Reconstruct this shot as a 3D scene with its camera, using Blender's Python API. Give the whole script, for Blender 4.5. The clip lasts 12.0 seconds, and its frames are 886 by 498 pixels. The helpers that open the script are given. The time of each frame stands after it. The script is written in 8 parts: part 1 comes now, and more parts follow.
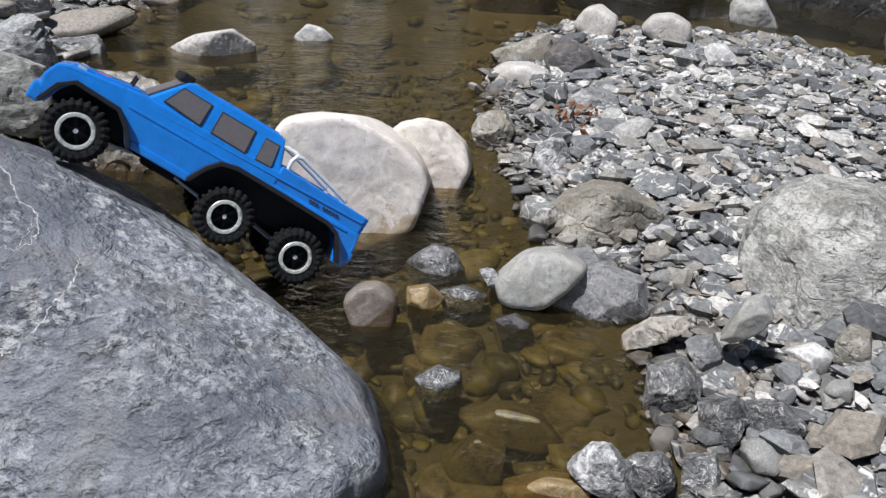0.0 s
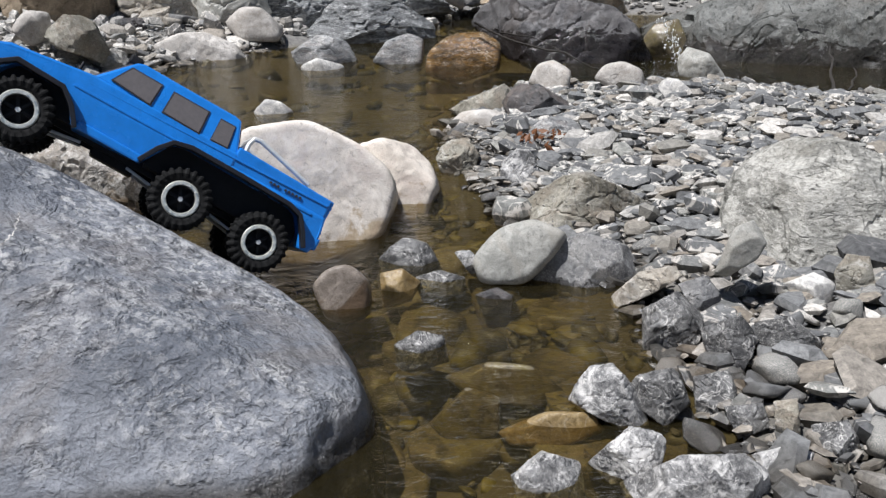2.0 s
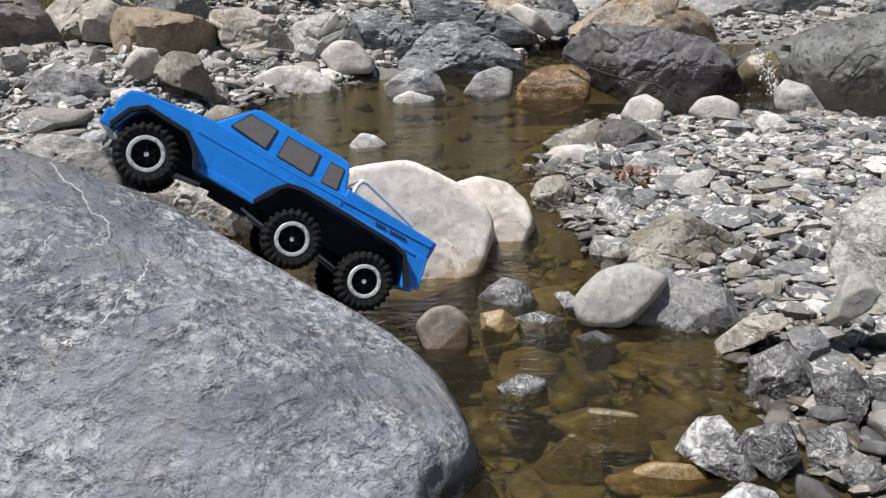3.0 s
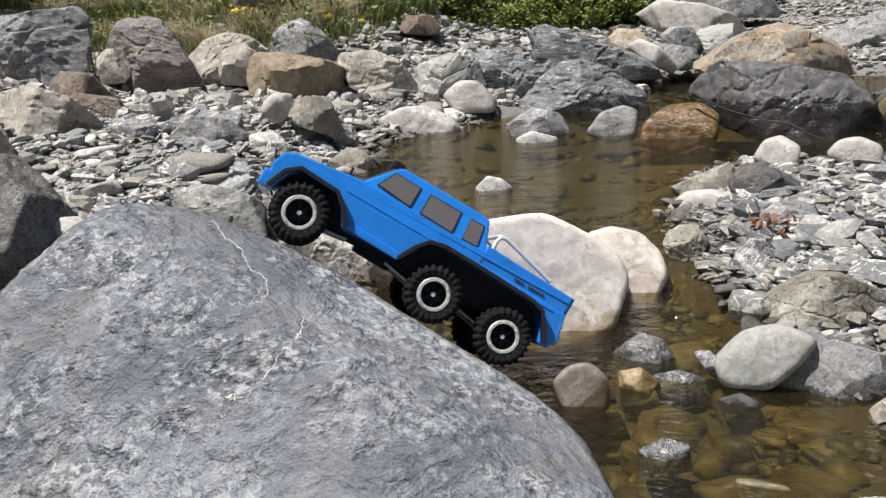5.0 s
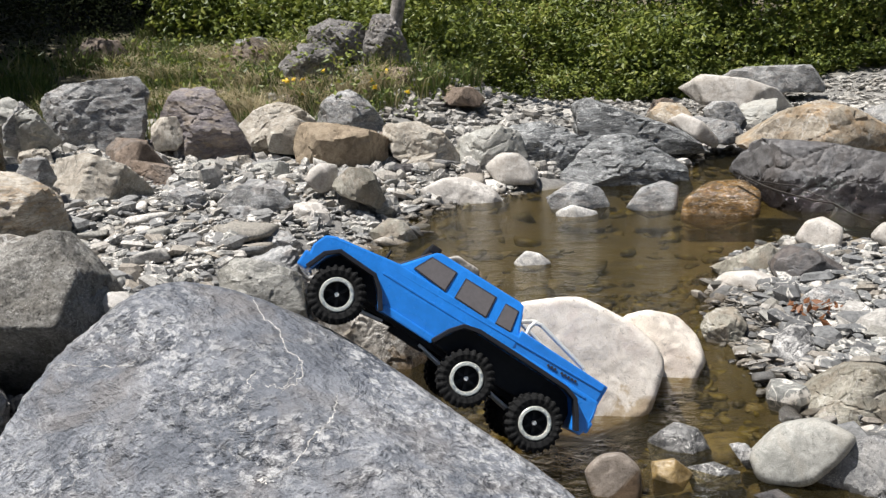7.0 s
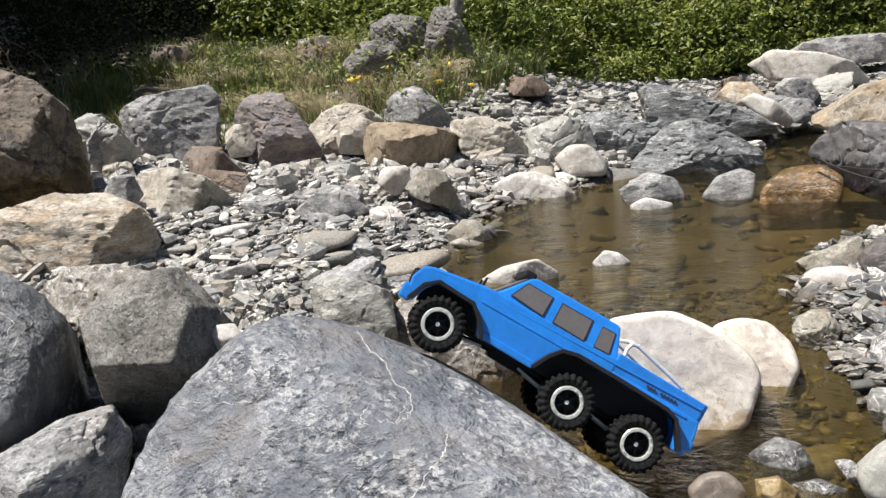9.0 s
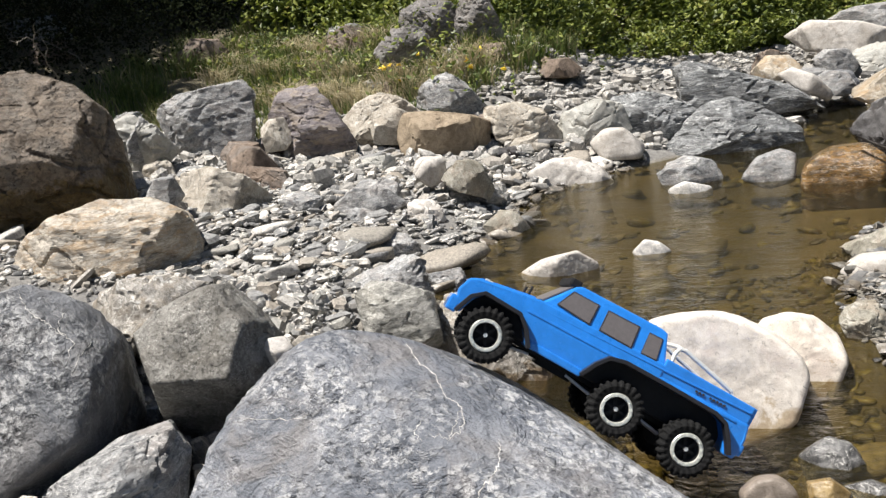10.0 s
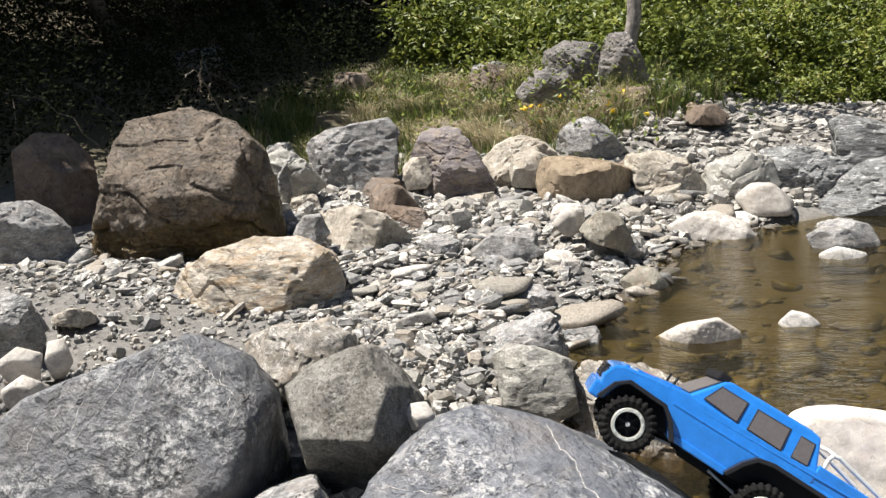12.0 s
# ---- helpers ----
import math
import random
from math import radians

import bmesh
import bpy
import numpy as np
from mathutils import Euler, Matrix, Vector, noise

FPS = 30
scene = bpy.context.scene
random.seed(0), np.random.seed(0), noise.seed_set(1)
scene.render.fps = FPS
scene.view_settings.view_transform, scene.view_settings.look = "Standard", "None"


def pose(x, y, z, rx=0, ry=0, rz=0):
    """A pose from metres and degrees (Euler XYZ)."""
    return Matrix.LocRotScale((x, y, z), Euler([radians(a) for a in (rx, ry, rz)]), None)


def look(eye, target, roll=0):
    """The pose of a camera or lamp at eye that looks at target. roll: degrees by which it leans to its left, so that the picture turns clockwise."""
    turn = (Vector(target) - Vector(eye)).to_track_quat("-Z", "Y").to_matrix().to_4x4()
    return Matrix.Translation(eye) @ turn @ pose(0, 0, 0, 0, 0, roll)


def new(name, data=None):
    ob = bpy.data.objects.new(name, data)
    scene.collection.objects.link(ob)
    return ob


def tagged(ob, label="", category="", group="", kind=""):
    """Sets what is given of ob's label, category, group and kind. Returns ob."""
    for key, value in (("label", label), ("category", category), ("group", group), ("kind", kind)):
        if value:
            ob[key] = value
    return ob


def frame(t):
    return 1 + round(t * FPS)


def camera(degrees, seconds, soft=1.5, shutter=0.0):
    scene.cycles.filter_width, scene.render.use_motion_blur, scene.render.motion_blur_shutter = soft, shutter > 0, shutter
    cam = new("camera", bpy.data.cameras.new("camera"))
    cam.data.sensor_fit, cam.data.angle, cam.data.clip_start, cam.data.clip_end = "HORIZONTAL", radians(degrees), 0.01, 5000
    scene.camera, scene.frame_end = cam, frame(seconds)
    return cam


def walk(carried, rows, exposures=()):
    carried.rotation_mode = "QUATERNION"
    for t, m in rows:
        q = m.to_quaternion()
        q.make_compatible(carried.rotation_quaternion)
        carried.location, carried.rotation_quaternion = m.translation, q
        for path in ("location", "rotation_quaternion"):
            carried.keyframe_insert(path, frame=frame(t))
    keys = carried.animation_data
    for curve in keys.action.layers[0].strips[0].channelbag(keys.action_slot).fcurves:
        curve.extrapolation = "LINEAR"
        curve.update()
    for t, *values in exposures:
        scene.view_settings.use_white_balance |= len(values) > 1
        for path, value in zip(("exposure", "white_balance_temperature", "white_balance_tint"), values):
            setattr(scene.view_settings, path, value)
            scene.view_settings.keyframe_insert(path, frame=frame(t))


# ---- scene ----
cam = camera(55.6, 12.0, 1.4)
METRES, EYE, TILT, LEAN, TURN = 0.95, 0.88, -30.0, -3.0, 0.0
ROWS = [
    (0.0, 0.0, 0.0, 0.0, 0.0, 0.0, 0.0),
    (0.1, -0.0042, 0.0188, -0.0038, -2.53, -0.74, 0.72),
    (0.3, -0.0059, 0.0397, 0.0044, -5.44, -3.43, 1.19),
    (0.5, -0.0269, 0.0824, 0.0004, -7.48, 1.2, 1.89),
    (0.7, -0.0421, 0.1610, -0.1191, -6.68, 6.98, 3.84),
    (1.0, -0.0563, 0.1863, -0.2411, -6.95, 9.34, 3.7),
    (1.2, -0.0403, 0.1848, -0.2701, -6.28, 9.42, 3.85),
    (1.5, -0.0124, 0.1358, -0.3142, -4.79, 7.95, 3.69),
    (1.7, -0.0079, 0.1224, -0.3203, -3.34, 7.81, 4.30),
    (2.0, -0.0062, 0.107, -0.3053, -1.16, 9.64, 5.33),
    (2.2, -0.0236, 0.1027, -0.2993, 0.09, 11.40, 4.20),
    (2.5, -0.0316, 0.0828, -0.2768, 2.12, 13.26, 3.87),
    (2.8, -0.0365, 0.0797, -0.2780, 3.02, 12.37, 3.82),
    (3.0, -0.0435, 0.0762, -0.2763, 4.0, 11.69, 3.42),
    (3.3, -0.0620, 0.0738, -0.2769, 6.79, 11.68, 2.22),
    (3.5, -0.0684, 0.067, -0.2736, 8.2, 11.49, 1.39),
    (3.7, -0.0769, 0.0617, -0.2625, 9.38, 12.43, 0.71),
    (5.3, -0.0868, 0.0355, -0.2266, 11.48, 14.67, 1.02),
    (5.5, -0.0807, 0.0358, -0.2236, 11.54, 15.22, 1.42),
    (6.0, -0.0726, 0.0354, -0.2245, 12.02, 15.17, 1.52),
    (6.5, -0.0686, 0.0167, -0.2011, 13.69, 17.14, 0.45),
    (6.7, -0.0674, 0.0113, -0.2015, 13.53, 18.37, -1.10),
    (8.3, -0.0901, -0.0194, -0.1611, 15.05, 17.14, -0.04),
    (8.5, -0.095, -0.0288, -0.1541, 15.38, 17.12, 0.62),
    (9.0, -0.1157, -0.0648, -0.1284, 18.24, 17.01, -0.4),
    (9.2, -0.1167, -0.0802, -0.1173, 19.46, 16.93, 0.22),
    (9.5, -0.1224, -0.0956, -0.0973, 20.18, 16.33, 0.25),
    (10.0, -0.1248, -0.1041, -0.0719, 20.93, 15.55, 0.56),
    (10.5, -0.1294, -0.1112, -0.0589, 20.94, 16.36, -0.58),
    (10.8, -0.1440, -0.1200, -0.0461, 23.18, 14.96, -1.64),
    (11.0, -0.1402, -0.1322, -0.0341, 25.33, 14.83, -2.49),
    (11.3, -0.1434, -0.1459, -0.0135, 26.96, 15.70, -3.90),
    (11.5, -0.1418, -0.1586, 0.0005, 27.33, 16.55, -4.57),
    (12.0, -0.1433, -0.1762, 0.0165, 28.21, 17.07, -5.24),
]
walk(cam, [(t, pose(0, 0, EYE, TILT, LEAN, TURN) @ pose(METRES * x, METRES * y, METRES * z, 90 + pitch, roll, yaw)) for t, x, y, z, yaw, pitch, roll in ROWS], [(0.0, 0.42, 5750, 12), (3.0, 0.54, 5980, 12), (6.0, 0.72, 6180, 11), (9.0, 0.9, 6260, 11), (12.0, 1.06, 6450, 11)])

# ---- world, sun, exposure ----
SUN_AZ, SUN_EL = 205.0, 70.0          # degrees: counter-clockwise from +x, above the horizon
world = bpy.data.worlds.new("sky")
scene.world = world
world.use_nodes = True
wn = world.node_tree.nodes
sky = wn.new("ShaderNodeTexSky")
sky.sky_type = "NISHITA"
sky.sun_disc = False
sky.sun_elevation = radians(SUN_EL)
sky.sun_rotation = radians(90 - SUN_AZ)
world.node_tree.links.new(sky.outputs[0], wn["Background"].inputs[0])
wn["Background"].inputs[1].default_value = 0.037
sun_data = bpy.data.lights.new("sun", "SUN")
sun_data.energy, sun_data.angle, sun_data.color = 5.0, radians(0.6), (1.0, 0.95, 0.87)
sun = new("sun", sun_data)
sun_dir = Vector((math.cos(radians(SUN_AZ)) * math.cos(radians(SUN_EL)), math.sin(radians(SUN_AZ)) * math.cos(radians(SUN_EL)), math.sin(radians(SUN_EL))))
sun.matrix_world = look(sun_dir * 40, (0, 0, 0))


# ---- materials ----
def nodes_of(name):
    m = bpy.data.materials.new(name)
    m.use_nodes = True
    return m, m.node_tree.nodes, m.node_tree.links, m.node_tree.nodes["Principled BSDF"]


def ramp(n, l, src, stops):
    r = n.new("ShaderNodeValToRGB")
    while len(r.color_ramp.elements) < len(stops):
        r.color_ramp.elements.new(0.5)
    for e, (p, c) in zip(r.color_ramp.elements, stops):
        e.position, e.color = p, ((c, c, c, 1) if isinstance(c, (int, float)) else (*c, 1))
    l.new(src, r.inputs[0])
    return r.outputs[0]


def noise_tex(n, l, vec, scale, detail=6.0, rough=0.6, distort=0.0):
    t = n.new("ShaderNodeTexNoise")
    t.inputs["Scale"].default_value, t.inputs["Detail"].default_value = scale, detail
    t.inputs["Roughness"].default_value, t.inputs["Distortion"].default_value = rough, distort
    l.new(vec, t.inputs["Vector"])
    return t.outputs["Fac"]


def mix(n, l, fac, a, b, how="MIX"):
    m = n.new("ShaderNodeMix")
    m.data_type, m.blend_type = "RGBA", how
    for s, v in ((m.inputs["Factor"], fac), (m.inputs["A"], a), (m.inputs["B"], b)):
        if isinstance(v, (int, float)):
            s.default_value = v
        elif isinstance(v, tuple):
            s.default_value = (*v, 1)
        else:
            l.new(v, s)
    return m.outputs["Result"]


def math_node(n, l, op, a, b):
    m = n.new("ShaderNodeMath")
    m.operation = op
    for s, v in zip(m.inputs, (a, b)):
        if isinstance(v, (int, float)):
            s.default_value = v
        else:
            l.new(v, s)
    return m.outputs[0]


def scattered_vec(n, l, island=False):
    """Local coordinates shifted by a random amount for each object (or each loose piece)."""
    co = n.new("ShaderNodeTexCoord")
    if island:
        rnd = n.new("ShaderNodeNewGeometry").outputs["Random Per Island"]
    else:
        rnd = n.new("ShaderNodeObjectInfo").outputs["Random"]
    off = math_node(n, l, "MULTIPLY", rnd, 37.0)
    comb = n.new("ShaderNodeCombineXYZ")
    for i in range(3):
        l.new(off, comb.inputs[i])
    add = n.new("ShaderNodeVectorMath")
    l.new(co.outputs["Object"], add.inputs[0])
    l.new(comb.outputs[0], add.inputs[1])
    return add.outputs[0], rnd


def bump(n, l, bsdf, h, strength, dist):
    b = n.new("ShaderNodeBump")
    b.inputs["Strength"].default_value, b.inputs["Distance"].default_value = strength, dist
    l.new(h, b.inputs["Height"])
    l.new(b.outputs[0], bsdf.inputs["Normal"])


def thin_lines(n, l, vec, scale, width, seed_shift=0.0, distort=0.6):
    """Thin wandering lines: where a noise passes its middle."""
    mp = n.new("ShaderNodeMapping")
    mp.inputs["Location"].default_value = (seed_shift, seed_shift * 0.7, seed_shift * 0.3)
    l.new(vec, mp.inputs[0])
    t = noise_tex(n, l, mp.outputs[0], scale, 3.0, 0.5, distort)
    return ramp(n, l, t, [(0.5 - width, 0.0), (0.5, 1.0), (0.5 + width, 0.0)])


def facets(n, l, vec, scale, warp):
    """Height of small flat chips, each tilted its own way, with ragged edges."""
    wob = n.new("ShaderNodeTexNoise")
    wob.inputs["Scale"].default_value, wob.inputs["Detail"].default_value = scale * 0.9, 6
    l.new(vec, wob.inputs["Vector"])
    moved = n.new("ShaderNodeVectorMath")
    moved.operation = "MULTIPLY_ADD"
    l.new(wob.outputs["Color"], moved.inputs[0])
    moved.inputs[1].default_value = (warp,) * 3
    l.new(vec, moved.inputs[2])
    cell = n.new("ShaderNodeTexVoronoi")
    cell.inputs["Scale"].default_value = scale
    l.new(moved.outputs[0], cell.inputs["Vector"])
    rel, tilt, dot = n.new("ShaderNodeVectorMath"), n.new("ShaderNodeVectorMath"), n.new("ShaderNodeVectorMath")
    rel.operation, tilt.operation, dot.operation = "SUBTRACT", "SUBTRACT", "DOT_PRODUCT"
    l.new(moved.outputs[0], rel.inputs[0])
    l.new(cell.outputs["Position"], rel.inputs[1])
    l.new(cell.outputs["Color"], tilt.inputs[0])
    tilt.inputs[1].default_value = (0.5, 0.5, 0.5)
    l.new(rel.outputs[0], dot.inputs[0])
    l.new(tilt.outputs[0], dot.inputs[1])
    return dot.outputs["Value"]


def rock_material(name, dark, light, patch=None, size=1.0, veins=0.0, net=0.0, vein_col=(0.62, 0.6, 0.56), rough=0.75, strata=0.0, relief=1.0, spots=0.0, foot=None, chip=0.0, flecks=0.0, stain=(0.52, 0.43, 0.33), foot_rough=0.3):
    """Stone: broad tone patches, grain, thin quartz veins, a fine pale network, layers, dark pits and cracks. size: metres of the
    broad patches. foot: height up to which the stone is wet and stained by the stream."""
    m, n, l, p = nodes_of(name)
    vec, rnd = scattered_vec(n, l)
    s = 1.0 / size
    if strata:
        mp = n.new("ShaderNodeMapping")
        mp.inputs["Rotation"].default_value = (0.5, 0.35, 0.2)
        mp.inputs["Scale"].default_value = (1, 1, 1 + 4 * strata)
        l.new(vec, mp.inputs[0])
        vec = mp.outputs[0]
    broad = noise_tex(n, l, vec, 1.6 * s, 6, 0.62, 0.5)
    grain = noise_tex(n, l, vec, 9 * s, 9, 0.68, 1.1)
    fine = noise_tex(n, l, vec, 110 * s, 6, 0.75, 0.3)
    tone = math_node(n, l, "ADD", math_node(n, l, "MULTIPLY", broad, 0.42), math_node(n, l, "MULTIPLY", grain, 0.58))
    col = ramp(n, l, tone, [(0.41, dark), (0.5, tuple((a + b) / 2 for a, b in zip(dark, light))), (0.58, light)])
    if patch:
        col = mix(n, l, ramp(n, l, noise_tex(n, l, vec, 2.4 * s, 8, 0.7, 1.0), [(0.48, 0.0), (0.6, 0.85)]), col, patch)
    if net:
        v = n.new("ShaderNodeTexVoronoi")
        v.feature = "DISTANCE_TO_EDGE"
        v.inputs["Scale"].default_value = 15 * s
        wob = n.new("ShaderNodeTexNoise")
        wob.inputs["Scale"].default_value, wob.inputs["Detail"].default_value, wob.inputs["Roughness"].default_value = 10 * s, 8, 0.7
        l.new(vec, wob.inputs["Vector"])
        vm = n.new("ShaderNodeVectorMath")
        vm.operation = "MULTIPLY_ADD"
        l.new(wob.outputs["Color"], vm.inputs[0])
        vm.inputs[1].default_value = (0.4 * size,) * 3
        l.new(vec, vm.inputs[2])
        l.new(vm.outputs[0], v.inputs["Vector"])
        line = ramp(n, l, v.outputs["Distance"], [(0.0, 1.0), (0.1, 0.0)])
        mask = ramp(n, l, noise_tex(n, l, vec, 3.4 * s, 6, 0.7), [(0.44, 0.0), (0.6, 1.0)])
        col = mix(n, l, math_node(n, l, "MULTIPLY", math_node(n, l, "MULTIPLY", line, mask), net), col, vein_col)
    if veins:
        brk = ramp(n, l, noise_tex(n, l, vec, 3.0 * s, 4), [(0.46, 0.0), (0.56, 1.0)])
        one = thin_lines(n, l, vec, 1.5 * s, 0.012, 3.0)
        two = thin_lines(n, l, vec, 4.2 * s, 0.022, 9.0, 1.0)
        col = mix(n, l, math_node(n, l, "MULTIPLY", math_node(n, l, "MULTIPLY", math_node(n, l, "MAXIMUM", one, two), brk), veins), col, vein_col)
    pits = ramp(n, l, noise_tex(n, l, vec, 24 * s, 7, 0.72, 1.4), [(0.36, 1.0), (0.42, 0.0)])
    cracks = math_node(n, l, "MULTIPLY", thin_lines(n, l, vec, 2.6 * s, 0.011 + 0.007 * min(1.0, chip), 21.0, 0.7), ramp(n, l, noise_tex(n, l, vec, 2.2 * s, 3), [(0.52, 0.0), (0.58, 1.0)]))
    deep = math_node(n, l, "MAXIMUM", math_node(n, l, "MULTIPLY", pits, 0.55 + 0.4 * spots), math_node(n, l, "MULTIPLY", cracks, 0.6 if chip else 0.2))
    if chip:
        stains = ramp(n, l, noise_tex(n, l, vec, 1.3 * s, 7, 0.7, 0.8), [(0.5, 0.0), (0.63, 0.55)])
        col = mix(n, l, stains, col, (dark[0] * 0.9, dark[1] * 0.86, dark[2] * 0.8))
    col = mix(n, l, deep, col, (dark[0] * 0.4, dark[1] * 0.4, dark[2] * 0.4))
    if flecks:
        spark = math_node(n, l, "MULTIPLY", ramp(n, l, noise_tex(n, l, vec, 18 * s, 7, 0.75, 1.8), [(0.54, 0.0), (0.58, 1.0)]), ramp(n, l, noise_tex(n, l, vec, 2.7 * s, 5, 0.6), [(0.42, 0.0), (0.58, 1.0)]))
        col = mix(n, l, math_node(n, l, "MULTIPLY", spark, flecks), col, vein_col)
    col = mix(n, l, 0.35, col, ramp(n, l, fine, [(0.36, 0.1), (0.64, 0.9)]), "SOFT_LIGHT")
    col = mix(n, l, 0.5, col, ramp(n, l, rnd, [(0.0, 0.42), (1.0, 0.58)]), "OVERLAY")
    if foot is not None:
        geo = n.new("ShaderNodeNewGeometry")
        sep = n.new("ShaderNodeSeparateXYZ")
        l.new(geo.outputs["Position"], sep.inputs[0])
        lift = math_node(n, l, "ADD", sep.outputs[2], math_node(n, l, "MULTIPLY", noise_tex(n, l, vec, 11.0, 6, 0.65, 0.8), -0.3))
        wet = ramp(n, l, math_node(n, l, "ADD", lift, 0.5 - foot + 0.15), [(0.488, 1.0), (0.512, 0.0)])
        col = mix(n, l, wet, col, mix(n, l, 1.0, col, stain, "MULTIPLY"))
        l.new(ramp(n, l, wet, [(0.0, rough), (1.0, foot_rough)]), p.inputs["Roughness"])
    else:
        l.new(ramp(n, l, grain, [(0.4, min(1, rough + 0.1)), (0.6, rough - 0.08)]), p.inputs["Roughness"])
    l.new(col, p.inputs["Base Color"])
    p.inputs["Specular IOR Level"].default_value = 0.35
    h = math_node(n, l, "ADD", math_node(n, l, "MULTIPLY", grain, 0.6 if chip else 1.0), math_node(n, l, "MULTIPLY", fine, 0.2))
    if chip:
        h = math_node(n, l, "ADD", h, math_node(n, l, "MULTIPLY", facets(n, l, vec, 5.5 * s, 0.3 * size), 7.0 * s * chip))
    bump(n, l, p, math_node(n, l, "SUBTRACT", h, math_node(n, l, "MULTIPLY", deep, 0.3 + 0.4 * min(1.0, chip))), 0.8 * relief, 0.03 * size)
    return m


GREY = rock_material("grey_schist", (0.085, 0.088, 0.092), (0.33, 0.33, 0.325), (0.22, 0.2, 0.185), 0.24, 0.6, 0.55, strata=0.3, chip=1.0, flecks=0.5)


def schist_material(name, base, light, patch, fleck):
    """Water-worn grey schist: soft bluish tone, brownish patches, thin pale flecks and lines, short dark cracks, shallow scars."""
    m, n, l, p = nodes_of(name)
    raw, rnd = scattered_vec(n, l)
    mp = n.new("ShaderNodeMapping")
    mp.inputs["Rotation"].default_value = (0.4, 0.5, 0.3)
    mp.inputs["Scale"].default_value = (1, 1.25, 1)
    l.new(raw, mp.inputs[0])
    vec = mp.outputs[0]
    broad = noise_tex(n, l, vec, 3.2, 6, 0.6, 0.6)
    mid = noise_tex(n, l, vec, 26, 8, 0.66, 0.5)
    flake = noise_tex(n, l, vec, 64, 6, 0.68, 0.3)
    plates = facets(n, l, vec, 30.0, 0.035)
    tiny = noise_tex(n, l, vec, 260, 4, 0.6, 0.2)
    col = ramp(n, l, broad, [(0.42, base), (0.58, light)])
    col = mix(n, l, ramp(n, l, noise_tex(n, l, vec, 4.5, 8, 0.68, 1.2), [(0.5, 0.0), (0.62, 0.7)]), col, patch)
    col = mix(n, l, 0.24, col, ramp(n, l, mid, [(0.36, 0.3), (0.64, 0.72)]), "OVERLAY")
    zone = ramp(n, l, noise_tex(n, l, vec, 3.0, 7, 0.68, 0.9), [(0.46, 0.0), (0.56, 1.0)])
    chips = ramp(n, l, flake, [(0.505, 0.0), (0.55, 1.0)])
    web = n.new("ShaderNodeTexVoronoi")
    web.feature = "DISTANCE_TO_EDGE"
    web.inputs["Scale"].default_value = 34
    bent = n.new("ShaderNodeVectorMath")
    bent.operation = "MULTIPLY_ADD"
    ripple = n.new("ShaderNodeTexNoise")
    ripple.inputs["Scale"].default_value, ripple.inputs["Detail"].default_value = 30, 6
    l.new(vec, ripple.inputs["Vector"])
    l.new(ripple.outputs["Color"], bent.inputs[0])
    bent.inputs[1].default_value = (0.09,) * 3
    l.new(vec, bent.inputs[2])
    l.new(bent.outputs[0], web.inputs["Vector"])
    threads = math_node(n, l, "MULTIPLY", ramp(n, l, web.outputs["Distance"], [(0.0, 1.0), (0.09, 0.0)]), ramp(n, l, noise_tex(n, l, vec, 12, 4, 0.6), [(0.46, 0.0), (0.56, 0.9)]))
    chips = math_node(n, l, "MAXIMUM", chips, threads)
    lines = math_node(n, l, "MULTIPLY", chips, math_node(n, l, "ADD", 0.03, math_node(n, l, "MULTIPLY", zone, 0.85)))
    col = mix(n, l, math_node(n, l, "MULTIPLY", lines, 0.8), col, fleck)
    nicks = ramp(n, l, flake, [(0.385, 1.0), (0.425, 0.0)])
    dark = math_node(n, l, "MULTIPLY", nicks, math_node(n, l, "ADD", 0.05, math_node(n, l, "MULTIPLY", zone, 0.6)))
    col = mix(n, l, dark, col, tuple(v * 0.35 for v in base))
    col = mix(n, l, 0.3, col, ramp(n, l, tiny, [(0.35, 0.15), (0.65, 0.85)]), "SOFT_LIGHT")
    place = n.new("ShaderNodeNewGeometry")
    height = n.new("ShaderNodeSeparateXYZ")
    l.new(place.outputs["Position"], height.inputs[0])
    level = math_node(n, l, "SUBTRACT", height.outputs[2], math_node(n, l, "MULTIPLY", broad, 0.05))
    wet = ramp(n, l, math_node(n, l, "ADD", level, 0.5), [(0.49, 1.0), (0.505, 0.0)])
    col = mix(n, l, wet, col, mix(n, l, 1.0, col, (0.3, 0.28, 0.25), "MULTIPLY"))
    l.new(col, p.inputs["Base Color"])
    l.new(mix(n, l, wet, ramp(n, l, mid, [(0.35, 0.62), (0.65, 0.46)]), (0.25, 0.25, 0.25)), p.inputs["Roughness"])
    knob = noise_tex(n, l, vec, 36, 4, 0.5, 0.15)
    terrace = ramp(n, l, knob, [(0.4, 0.0), (0.46, 0.45), (0.52, 0.5), (0.56, 0.95), (0.62, 1.0)])
    h = math_node(n, l, "ADD", math_node(n, l, "MULTIPLY", mid, 0.5), math_node(n, l, "MULTIPLY", flake, 0.3))
    h = math_node(n, l, "ADD", h, math_node(n, l, "MULTIPLY", noise_tex(n, l, vec, 8, 4, 0.5, 0.8), 1.6))
    h = math_node(n, l, "ADD", h, math_node(n, l, "MULTIPLY", terrace, math_node(n, l, "ADD", 0.08, math_node(n, l, "MULTIPLY", zone, 0.2))))
    h = math_node(n, l, "ADD", h, math_node(n, l, "MULTIPLY", plates, math_node(n, l, "ADD", 5.0, math_node(n, l, "MULTIPLY", zone, 34.0))))
